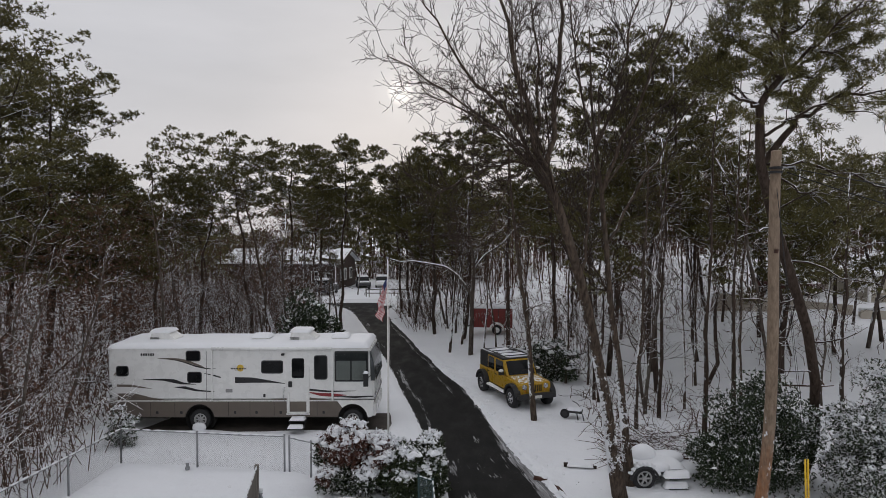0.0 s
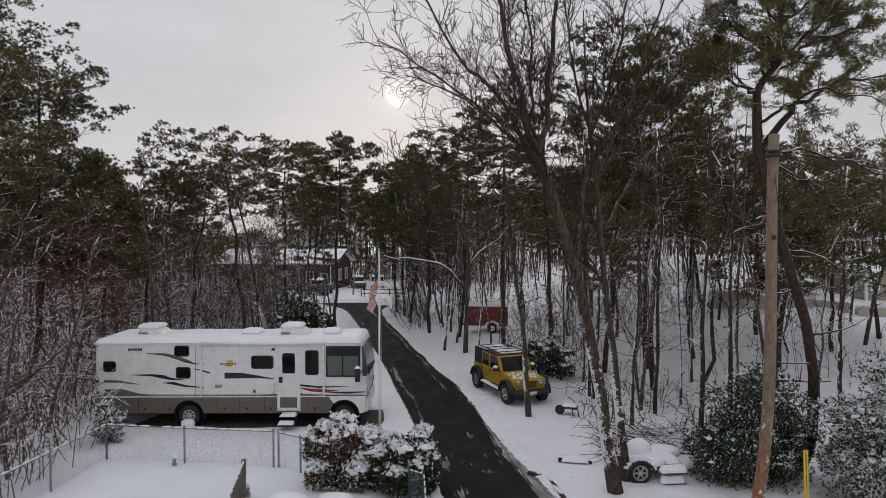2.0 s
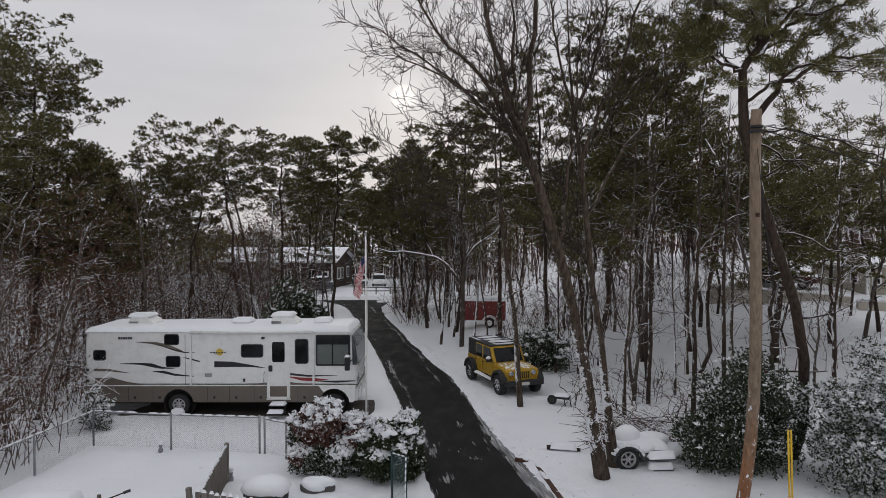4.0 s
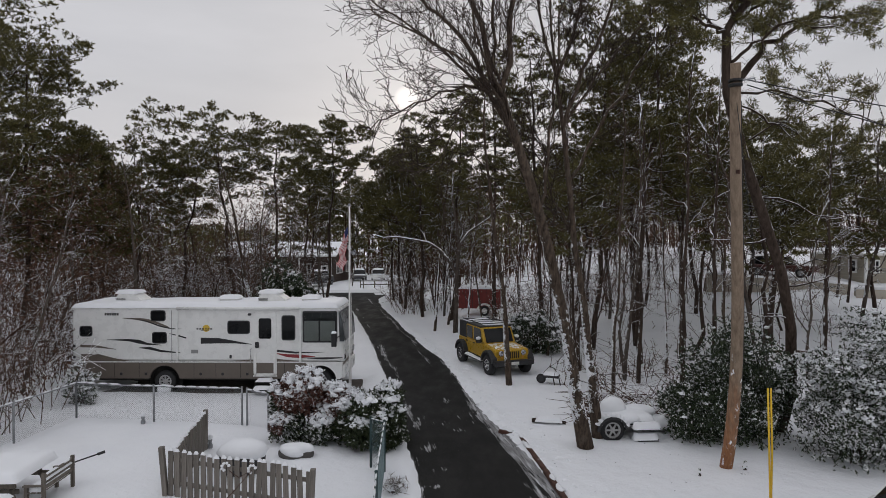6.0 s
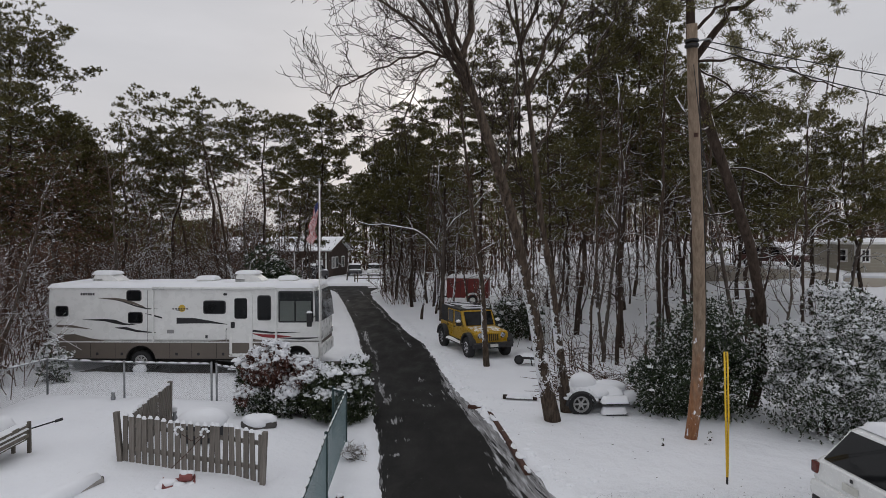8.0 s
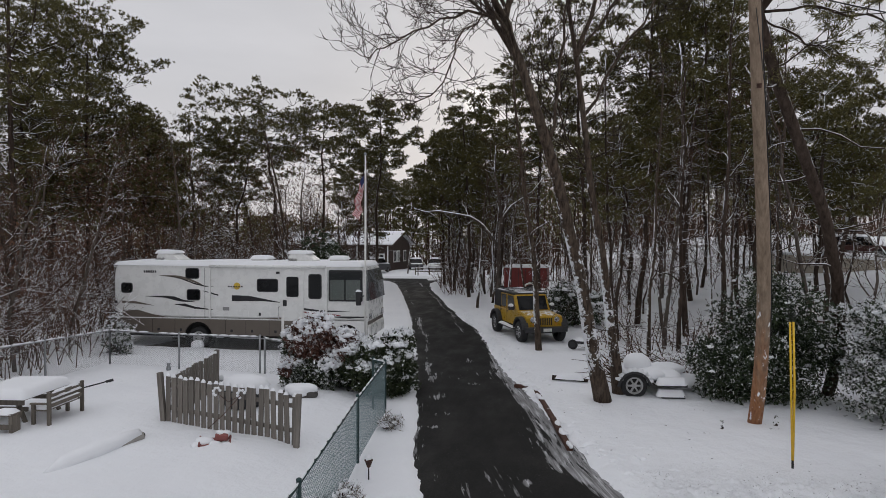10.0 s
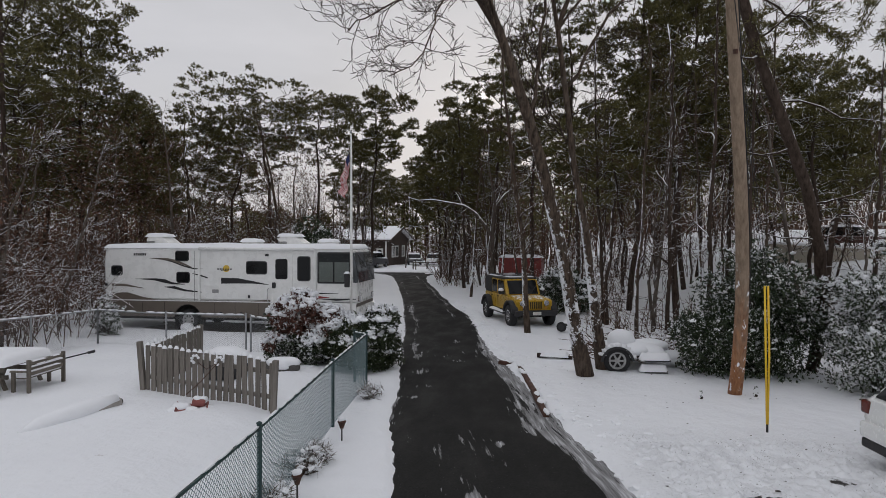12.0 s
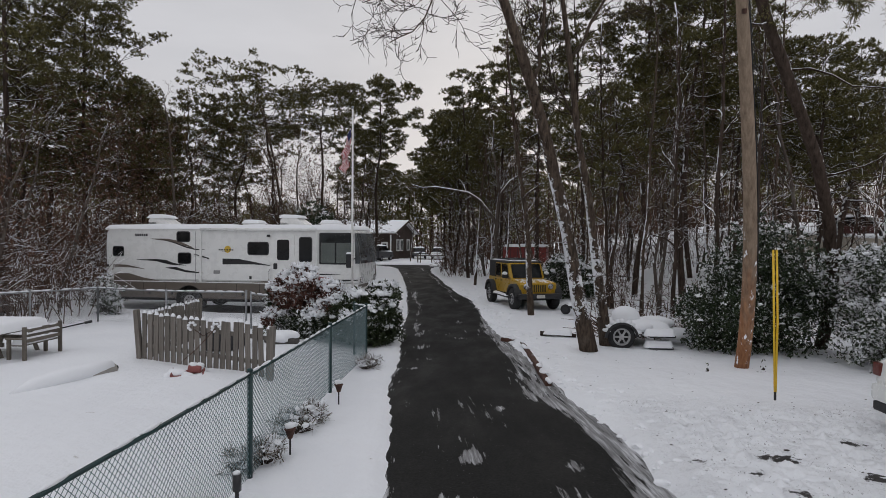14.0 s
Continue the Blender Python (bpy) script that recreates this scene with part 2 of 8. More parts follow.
M["holly"] = mat_leaf("holly_leaves", [(0.012, 0.022, 0.010), (0.030, 0.048, 0.020), (0.060, 0.082, 0.037)], 0.13, 0.35)
M["rhodo"] = mat_leaf("shrub_leaves", [(0.012, 0.020, 0.009), (0.028, 0.042, 0.016), (0.05, 0.062, 0.026)], 0.30, 0.4)
M["red_leaf"] = mat_leaf("red_shrub_leaves", [(0.06, 0.026, 0.018), (0.13, 0.055, 0.040), (0.20, 0.10, 0.075)], 0.14, 0.5)
M["dry_stem"] = mat_leaf("dry_snowy_stems", [(0.07, 0.058, 0.045), (0.15, 0.13, 0.105), (0.24, 0.21, 0.18)], 0.42, 0.8)


def mat_wood(name, a, b, snow=0.0):
    m = Mat(name, 0.85, spec=0.2)
    f = m.noise(1.0, 6, 0.65, stretch=(14, 14, 1.5))
    g = m.node("ShaderNodeObjectInfo")
    c = m.ramp(f, [(0.3, a), (0.7, b)])
    c = m.mix(m.span(g.outputs["Random"], 0, 1, 0.0, 0.45), c, tuple(v * 0.55 for v in a))
    if snow:
        c = m.mix(m.span(m.up()[2], 0.95 - snow, 1.05 - snow), c, SNOW)
    m.color(c)
    return m.bump(f, 0.5, 0.006).m


M["picket"] = mat_wood("weathered_picket_wood", (0.12, 0.108, 0.096), (0.27, 0.245, 0.218))
M["bench_wood"] = mat_wood("grey_bench_wood", (0.10, 0.088, 0.075), (0.22, 0.195, 0.165))


def mat_pole():
    """Utility pole: grey sun-bleached wood, raw orange wood low down, flecks of snow."""
    m = Mat("utility_pole_wood", 0.85, spec=0.2)
    f = m.noise(1.0, 6, 0.7, stretch=(16, 16, 0.9))
    grey = m.ramp(f, [(0.3, (0.145, 0.106, 0.076)), (0.7, (0.32, 0.245, 0.18))])
    raw = m.ramp(f, [(0.3, (0.15, 0.060, 0.030)), (0.7, (0.38, 0.185, 0.09))])
    s = m.node("ShaderNodeSeparateXYZ")
    m.link(m.tc.outputs["Object"], s.inputs[0])
    z = m.math("ADD", s.outputs[2], m.math("MULTIPLY", m.noise(1.0, 4, stretch=(9, 9, 0.6)), 3.6))
    c = m.mix(m.span(z, 2.2, 4.6), raw, grey)
    fl = m.math("MULTIPLY", m.span(m.noise(1.0, 3, 0.6, stretch=(11, 11, 5)), 0.62, 0.68), m.span(s.outputs[2], 2.6, 3.2, 1, 0))
    c = m.mix(fl, c, SNOW)
    m.color(c)
    return m.bump(f, 0.6, 0.01).m


M["pole"] = mat_pole()


def mat_asphalt():
    """Damp asphalt; where the sheet's "leftover" value is high, scraped snow and grey slush lie on it in streaks."""
    m = Mat("damp_asphalt", 0.8, spec=0.12)
    f = m.noise(38, 4, 0.6, world=True)
    big = m.noise(0.9, 5, 0.6, world=True, stretch=(1.4, 0.6, 1))
    c = m.ramp(f, [(0.3, (0.008, 0.008, 0.0078)), (0.75, (0.024, 0.0235, 0.0225))])
    c = m.mix(m.span(big, 0.45, 0.75, 0, 0.3), c, (0.034, 0.033, 0.031))
    c = m.mix(m.span(m.noise(26, 2, 0.5, world=True), 0.73, 0.78, 0, 0.3), c, (0.4, 0.4, 0.41))
    at = m.node("ShaderNodeAttribute")
    at.attribute_name = "leftover"
    ac = m.node("ShaderNodeAttribute")
    ac.attribute_name = "across"
    al = m.node("ShaderNodeAttribute")
    al.attribute_name = "along"

    def streak(across, along, detail, rough):
        """Noise drawn out along the way that the plough went."""
        v = m.node("ShaderNodeCombineXYZ")
        m.link(m.math("MULTIPLY", ac.outputs["Fac"], across), v.inputs[0])
        m.link(m.math("MULTIPLY", al.outputs["Fac"], along), v.inputs[1])
        nz = m.node("ShaderNodeTexNoise", Scale=1.0, Detail=detail, Roughness=rough)
        m.link(v.outputs[0], nz.inputs["Vector"])
        return nz.outputs[0]

    fine = streak(10, 0.9, 8, 0.7)
    wide = streak(3.2, 0.5, 5, 0.65)
    k = m.math("ADD", at.outputs["Fac"], m.math("ADD", m.math("MULTIPLY", m.math("SUBTRACT", fine, 0.5), 2.2), m.math("MULTIPLY", m.math("SUBTRACT", wide, 0.5), 1.6)))
    tone = m.ramp(streak(13, 0.9, 7, 0.72), [(0.36, (0.09, 0.089, 0.088)), (0.52, (0.25, 0.25, 0.255)), (0.68, (0.66, 0.67, 0.69))])
    cover = m.span(k, 0.46, 0.56)
    c = m.mix(cover, c, tone)
    m.color(c)
    m.rough(m.span(big, 0.35, 0.65, 0.62, 0.9))
    return m.bump(m.math("ADD", m.math("MULTIPLY", f, 0.4), cover), 0.5, 0.012).m


M["asphalt"] = mat_asphalt()

# ---------------------------------------------------------------- mesh helpers


class Geo:
    """Collects vertices and faces of one mesh."""

    def __init__(self):
        self.v, self.f, self.n = [], [], 0

    def add(self, verts, faces):
        self.v.append(np.asarray(verts, dtype=np.float64).reshape(-1, 3))
        self.f.extend([tuple(i + self.n for i in fc) for fc in faces])
        self.n += len(self.v[-1])
        return self

    def box(self, x0, x1, y0, y1, z0, z1, m=None):
        v = np.array([(x, y, z) for z in (z0, z1) for y in (y0, y1) for x in (x0, x1)], float)
        if m is not None:
            v = np.array([m @ Vector(p) for p in v])
        return self.add(v, [(0, 2, 3, 1), (4, 5, 7, 6), (0, 1, 5, 4), (2, 6, 7, 3), (0, 4, 6, 2), (1, 3, 7, 5)])

    def bar(self, a, b, w, h):
        """A beam of section w x h from a to b."""
        a, b = Vector(a), Vector(b)
        d = b - a
        m = Matrix.Translation(a) @ d.to_track_quat("Y", "Z").to_matrix().to_4x4()
        return self.box(-w / 2, w / 2, 0, d.length, -h / 2, h / 2, m)

    def tube(self, pts, radii, sides=6, cap=True):
        pts = np.asarray(pts, float)
        if np.isscalar(radii):
            radii = [radii] * len(pts)
        k = len(pts)
        t = np.gradient(pts, axis=0)
        t /= np.linalg.norm(t, axis=1)[:, None] + 1e-9
        ref = np.where(np.abs(t[:, 2:3]) > 0.9, np.array([[1.0, 0, 0]]), np.array([[0, 0, 1.0]]))
        if np.abs(t[0, 2]) > 0.9:
            ref[:] = (1.0, 0, 0)
        else:
            ref[:] = (0, 0, 1.0)
        u = np.cross(t, ref)
        u /= np.linalg.norm(u, axis=1)[:, None] + 1e-9
        w = np.cross(t, u)
        a = np.linspace(0, 2 * np.pi, sides, endpoint=False)
        ring = pts[:, None] + np.asarray(radii, float)[:, None, None] * (np.cos(a)[None, :, None] * u[:, None] + np.sin(a)[None, :, None] * w[:, None])
        f = []
        for i in range(k - 1):
            for j in range(sides):
                j2 = (j + 1) % sides
                f.append((i * sides + j, i * sides + j2, (i + 1) * sides + j2, (i + 1) * sides + j))
        if cap:
            f.append(tuple(range(sides))[::-1])
            f.append(tuple((k - 1) * sides + j for j in range(sides)))
        return self.add(ring.reshape(-1, 3), f)

    def extrude(self, poly, y0, y1, inset=0.0, soft=0.0):
        """A polygon in x, z pushed from y0 to y1, its long edges softened."""
        p = np.asarray(poly, float)
        c = p.mean(axis=0)
        st = [(y0, 1), (y0 + soft * 0.3, 0.35), (y0 + soft, 0), (y1 - soft, 0), (y1 - soft * 0.3, 0.35), (y1, 1)] if soft else [(y0, 0), (y1, 0)]
        k = len(p)
        v, f = [], []
        for y, s in st:
            q = p - np.sign(p - c) * inset * s * np.minimum(1, np.abs(p - c) / (inset * 3 + 1e-6))
            v += [(x, y, z) for x, z in q]
        for i in range(len(st) - 1):
            for j in range(k):
                j2 = (j + 1) % k
                f.append((i * k + j, (i + 1) * k + j, (i + 1) * k + j2, i * k + j2))
        f.append(tuple(range(k)))
        f.append(tuple((len(st) - 1) * k + j for j in range(k))[::-1])
        return self.add(v, f)

    def lathe(self, prof, centre, axis="Y", sides=20, cap=True):
        """Profile (radius, along) turned round an axis."""
        v, f = [], []
        for r, a in prof:
            for j in range(sides):
                t = 2 * math.pi * j / sides
                p = (r * math.cos(t), a, r * math.sin(t)) if axis == "Y" else (r * math.cos(t), r * math.sin(t), a)
                v.append((p[0] + centre[0], p[1] + centre[1], p[2] + centre[2]))
        for i in range(len(prof) - 1):
            for j in range(sides):
                j2 = (j + 1) % sides
                f.append((i * sides + j, (i + 1) * sides + j, (i + 1) * sides + j2, i * sides + j2))
        if cap:
            f.append(tuple(range(sides)))
            f.append(tuple((len(prof) - 1) * sides + j for j in range(sides))[::-1])
        return self.add(v, f)

    def transform(self, m):
        mm = np.array(m)
        self.v = [x @ mm[:3, :3].T + mm[:3, 3] for x in self.v]
        return self

    def mesh(self, name, material, smooth=False, bevel=0.0):
        me = bpy.data.meshes.new(name)
        me.from_pydata(np.concatenate(self.v).tolist(), [], self.f)
        if bevel:
            bm = bmesh.new()
            bm.from_mesh(me)
            bmesh.ops.recalc_face_normals(bm, faces=bm.faces)
            es = [e for e in bm.edges if len(e.link_faces) == 2 and e.calc_face_angle(0) > 0.6]
            bmesh.ops.bevel(bm, geom=es, offset=bevel, segments=2, profile=0.6, affect="EDGES")
            bm.to_mesh(me)
            bm.free()
        if smooth:
            me.shade_smooth()
        if material:
            me.materials.append(material)
        me.update()
        return me


def part(name, g, material, parent=None, label="", smooth=False, bevel=0.0, at=None):
    ob = new(name, g.mesh(name, material, smooth, bevel) if isinstance(g, Geo) else g)
    if parent:
        ob.parent = parent
    if at is not None:
        ob.matrix_basis = at if isinstance(at, Matrix) else Matrix.Translation(at)
    if label:
        ob["label"] = label
    return ob


def thing(name, label, category, at=(0, 0, 0), group="", kind=""):
    ob = new(name)
    ob.matrix_basis = at if isinstance(at, Matrix) else Matrix.Translation(at)
    return tagged(ob, label, category, group, kind)


def tri_mesh(name, tris, material):
    """A mesh of loose triangles from an array (n, 3, 3)."""
    n = len(tris)
    me = bpy.data.meshes.new(name)
    me.vertices.add(n * 3)
    me.vertices.foreach_set("co", np.asarray(tris, np.float32).ravel())
    me.loops.add(n * 3)
    me.loops.foreach_set("vertex_index", np.arange(n * 3, dtype=np.int32))
    me.polygons.add(n)
    me.polygons.foreach_set("loop_start", np.arange(0, n * 3, 3, dtype=np.int32))
    me.polygons.foreach_set("loop_total", np.full(n, 3, np.int32))
    me.materials.append(material)
    me.update(calc_edges=True)
    return me


def grid_mesh(name, X, Y, Z, material, smooth=True):
    ny, nx = X.shape
    me = bpy.data.meshes.new(name)
    co = np.stack([X, Y, Z], -1).reshape(-1, 3).astype(np.float32)
    i = np.arange(ny * nx).reshape(ny, nx)
    q = np.stack([i[:-1, :-1], i[:-1, 1:], i[1:, 1:], i[1:, :-1]], -1).reshape(-1, 4).astype(np.int32)
    me.vertices.add(len(co))
    me.vertices.foreach_set("co", co.ravel())
    me.loops.add(q.size)
    me.loops.foreach_set("vertex_index", q.ravel())
    me.polygons.add(len(q))
    me.polygons.foreach_set("loop_start", np.arange(0, q.size, 4, dtype=np.int32))
    me.polygons.foreach_set("loop_total", np.full(len(q), 4, np.int32))
    me.update(calc_edges=True)
    if smooth:
        me.shade_smooth()
    me.materials.append(material)
    return me


def wave(x, y, seed=0):
    """Smooth noise in the plane, about -1 to 1, for arrays."""
    r = np.random.RandomState(seed)
    s = 0
    for k in range(7):
        a, p = r.uniform(0, 2 * np.pi, 2)
        fq = r.uniform(0.6, 1.8)
        s = s + np.sin(fq * (np.cos(a) * x + np.sin(a) * y) + p + 0.9 * np.sin(fq * 0.7 * (np.sin(a) * x - np.cos(a) * y) + p * 2))
    return s / 4.0


def snow_pad(g, x0, x1, y0, y1, z, thick, seed=1, step=0.12, edge=0.12, lump=0.25, m=None):
    """A cushion of snow with rounded edges on a flat top at height z."""
    nx, ny = max(4, int((x1 - x0) / step)), max(4, int((y1 - y0) / step))
    X, Y = np.meshgrid(np.linspace(x0, x1, nx + 1), np.linspace(y0, y1, ny + 1))
    d = np.minimum(np.minimum(X - x0, x1 - X), np.minimum(Y - y0, y1 - Y))
    prof = np.sqrt(np.clip(1 - (1 - np.clip(d / edge, 0, 1)) ** 2, 0, 1))
    Z = z + thick * prof * (1 + lump * wave(X * 2.3, Y * 2.3, seed)) - 0.01 * (d <= 0)
    v = np.stack([X, Y, Z], -1).reshape(-1, 3)
    k = nx + 1
    f = [(j * k + i, j * k + i + 1, (j + 1) * k + i + 1, (j + 1) * k + i) for j in range(ny) for i in range(nx)]
    low = np.array([(x0, y0, z - 0.012), (x1, y0, z - 0.012), (x1, y1, z - 0.012), (x0, y1, z - 0.012)])
    if m is not None:
        mm = np.array(m)
        v = v @ mm[:3, :3].T + mm[:3, 3]
        low = low @ mm[:3, :3].T + mm[:3, 3]
    g.add(v, f)
    g.add(low, [(3, 2, 1, 0)])
    return g


@functools.lru_cache(maxsize=None)
def ball(sub):
    bm = bmesh.new()
    bmesh.ops.create_icosphere(bm, subdivisions=sub, radius=1.0)
    v = np.array([p.co for p in bm.verts])
    f = [tuple(q.index for q in p.verts) for p in bm.faces]
    bm.free()
    return v, f


def blob(g, c, r, seed=0, flat=1.0, sub=2, rough=0.18):
    """A lumpy closed ball, for clods and clumps of snow."""
    v, f = ball(sub)
    k = 1 + rough * wave(v[:, 0] * 2.2 + v[:, 2] * 1.3, v[:, 1] * 2.2 - v[:, 2], seed)
    r = (r, r, r * flat) if np.isscalar(r) else r
    return g.add(v * k[:, None] * np.array(r) + np.array(c), f)

# ---------------------------------------------------------------- ground, drive, street
DRIVE_Y = [-20, 5, 7.7, 9.7, 12, 14.5, 17, 20, 22.3, 28, 33, 42, 50, 56, 60, 63]
DRIVE_L = [2.1, 2.0, 1.9, 1.5, 0.95, 0.6, 0.15, -0.45, -0.75, -1.9, -2.9, -5.0, -6.9, -8.4, -10.2, -12.5]
DRIVE_R = [6.2, 5.15, 4.90, 4.66, 4.08, 3.50, 2.95, 2.25, 1.85, 0.9, -0.5, -2.6, -4.4, -5.4, -5.0, -3.5]
STREET_Y0, STREET_Y1 = 60.5, 66.5


def step01(t):
    t = np.clip(t, 0, 1)
    return t * t * (3 - 2 * t)


def rise(x, y):
    """The lie of the land: flat by the drive, climbing to the house on the right."""
    x, y = np.asarray(x, float), np.asarray(y, float)
    h = 2.0 * step01((x - 7.5) / 20) * step01((y - 19) / 18)
    h = h + 0.5 * step01((y - 27) / 12) * step01((x - 0.5) / 3) * step01((62 - y) / 12)
    h = h + 2.4 * step01((y - 36) / 26) * step01((x - 7) / 9)
    h = h - 0.55 * step01((x - 22.5) / 3) * step01((y - 29) / 5) * step01((37.8 - 0.166 * (x - 25.9) - y) / 0.5)
    h = h + 0.17 * step01((-1.0 - x) / 1.2) * step01((17.5 - y) / 2.5)
    h = h + 0.12 * wave(x * 0.22, y * 0.22, 5) * step01((np.abs(x - 1) - 5) / 8)
    return h


def drive_out(x, y):
    """Metres outside the drive's edges; negative on it."""
    l, r = np.interp(y, DRIVE_Y, DRIVE_L), np.interp(y, DRIVE_Y, DRIVE_R)
    d = np.maximum(l - x, x - r)
    return np.where(y > STREET_Y0, np.maximum(d, 0.6), d)


def snow_depth(x, y):
    rag = 0.08 * wave(x * 2.0, y * 1.1, 8) + 0.035 * wave(x * 5, y * 3.1, 9)
    right = x > np.interp(y, DRIVE_Y, DRIVE_L) + 1
    d = drive_out(x, y) + rag * np.where(right, 1.0, 0.14)
    dep = 0.10 * step01((d + 0.02) / 0.16) + 0.07 * np.exp(-((d - 0.38) / 0.22) ** 2) * (0.6 + 0.6 * wave(x * 2.6, y * 2.6, 3)) * (d > 0)
    rv = np.maximum(np.abs(x + 7.2) - 4.95, np.abs(y - 23.35) - 1.0) + 0.12 * wave(x * 2, y * 2, 4)
    dep = dep * step01(rv / 0.5 + 0.1)
    st = np.maximum(STREET_Y0 - y, y - STREET_Y1)
    dep = np.where(st < 0, 0.0, dep * step01(st / 0.5 + 0.2))
    return dep


def trodden(x, y):
    return step01((x - 4.3) / 1.2) * step01((13.2 - y) / 2.5) * step01((y - 4) / 2) * step01((12 - x) / 2)


def set_value(me, name, values):
    at = me.attributes.new(name, "FLOAT", "POINT")
    at.data.foreach_set("value", np.asarray(values, np.float32).ravel())


def leftover(x, y):
    """How much scraped snow lies on the asphalt."""
    line = np.interp(y, [6, 8.2, 9.3, 10.4, 11.2, 11.8, 13, 15.1, 17, 19.5, 22, 28, 34, 42, 56], [4.72, 4.42, 4.24, 4.08, 3.86, 3.28, 3.14, 2.90, 2.50, 1.98, 1.75, 0.85, -0.5, -2.6, -5.3])
    left = np.interp(y, DRIVE_Y, DRIVE_L)
    h = np.clip((x - line) / 0.22, -1, 1) * 0.5 + 0.2
    h = np.maximum(h, np.clip((left + 0.05 - x) / 0.2, -1, 0.6))
    trk = left + 0.72 + 0.05 * np.sin(y * 0.8)
    h = np.maximum(h, (0.40 - np.abs(x - trk + 0.35) / 0.40) * step01((y - 16.5) / 4) + 0.42 * wave(x * 1.2, y * 0.6, 21) - 0.06)
    h = np.maximum(h, (0.62 - np.abs(x - trk - 1.45) / 0.30) * step01((y - 24) / 5) + 0.28 * wave(x * 1.2, y * 0.6, 22) - 0.06)
    for cx, cy, rx, ry, k in ((2.70, 8.9, 0.22, 0.32, 0.7), (2.66, 7.5, 0.35, 0.3, 0.8), (2.03, 11.15, 0.14, 0.3, 0.5), (2.95, 11.16, 0.10, 0.18, 0.8), (0.72, 16.4, 0.24, 0.6, 0.6), (1.05, 14.9, 0.3, 0.25, 0.6), (0.9, 13.9, 0.35, 0.2, 0.5),
                             (1.6, 17.9, 0.4, 0.3, 0.5), (0.35, 18.6, 0.25, 1.0, 0.6), (4.0, 8.8, 0.2, 0.25, 0.6), (3.9, 7.9, 0.4, 0.4, 0.5), (1.2, 21.0, 0.3, 0.6, 0.5), (1.9, 9.9, 0.15, 0.5, 0.35)):
        h = np.maximum(h, k - ((x - cx) / rx) ** 2 * 0.5 - ((y - cy) / ry) ** 2 * 0.5)
    return h


def ground_z(x, y):
    """Top of the snow."""
    x, y = np.asarray(x, float), np.asarray(y, float)
    dep = snow_depth(x, y)
    bump = 0.025 * wave(x * 0.9, y * 0.9, 11) + 0.012 * wave(x * 3.3, y * 3.1, 12)
    tread = trodden(x, y)
    bump = bump + tread * (0.018 * wave(x * 6.5, y * 6.0, 13) + 0.012 * wave(x * 12, y * 11, 14))
    wood = step01((np.abs(x + 1) - 9) / 4) * step01((y - 18) / 5)
    bump = bump + wood * 0.07 * wave(x * 1.7, y * 1.7, 15)
    return rise(x, y) - 0.05 + dep + bump * step01(dep / 0.06)


def axis_steps(lo, a, b, hi, fine, grow=1.22):
    mid = list(np.arange(a, b + 1e-6, fine))
    left, s, p = [], fine, a
    while p > lo:
        s *= grow
        p -= s
        left.append(p)
    right, s, p = [], fine, b
    while p < hi:
        s *= grow
        p += s
        right.append(p)
    return np.array(left[::-1] + mid + right)


def mat_ground():
    m = Mat("snowy_ground", 0.65, spec=0.25)
    a, b = m.noise(0.5, 5, world=True), m.noise(7.0, 6, 0.65, world=True)
    c = m.ramp(a, [(0.3, (0.79, 0.805, 0.835)), (0.7, SNOW)])
    c = m.mix(m.span(b, 0.60, 0.80, 0, 0.22), c, (0.66, 0.67, 0.69))
    # leaf litter and bare patches poking through
    lit = m.noise(1.7, 7, 0.72, world=True)
    c = m.mix(m.span(lit, 0.665, 0.72, 0, 0.55), c, (0.20, 0.16, 0.12))
    # grey blotches and dark flecks painted as the shading of trampled crumbs and scuffs
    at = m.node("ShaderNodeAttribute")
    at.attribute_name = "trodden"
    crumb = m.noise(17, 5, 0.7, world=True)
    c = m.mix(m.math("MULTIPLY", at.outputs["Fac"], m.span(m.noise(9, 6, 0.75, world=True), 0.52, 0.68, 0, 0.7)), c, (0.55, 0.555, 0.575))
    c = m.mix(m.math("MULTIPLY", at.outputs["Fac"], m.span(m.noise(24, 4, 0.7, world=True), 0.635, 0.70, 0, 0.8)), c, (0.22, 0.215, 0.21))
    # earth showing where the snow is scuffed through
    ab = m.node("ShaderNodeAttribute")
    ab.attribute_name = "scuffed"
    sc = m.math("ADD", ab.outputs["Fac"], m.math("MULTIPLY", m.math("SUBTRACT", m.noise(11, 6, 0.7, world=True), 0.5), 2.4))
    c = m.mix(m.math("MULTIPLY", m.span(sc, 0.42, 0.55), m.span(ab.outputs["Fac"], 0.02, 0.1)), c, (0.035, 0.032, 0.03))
    m.color(c)
    h = m.math("ADD", m.math("MULTIPLY", m.noise(2.2, 4, world=True), 1.6), m.math("MULTIPLY", b, 0.6))
    h = m.math("ADD", h, m.math("MULTIPLY", at.outputs["Fac"], m.math("ADD", m.math("MULTIPLY", crumb, 1.3), m.noise(6.5, 5, 0.7, world=True))))
    return m.bump(h, 0.8, 0.05).m


M["ground"] = mat_ground()
M["earth"] = mat_plain("frozen_earth", (0.060, 0.050, 0.043), 0.95, vary=0.4, scale=2, bump=0.5)
M["street"] = mat_snow("packed_street_snow", (0.72, 0.73, 0.75), 0.3, 0.25)

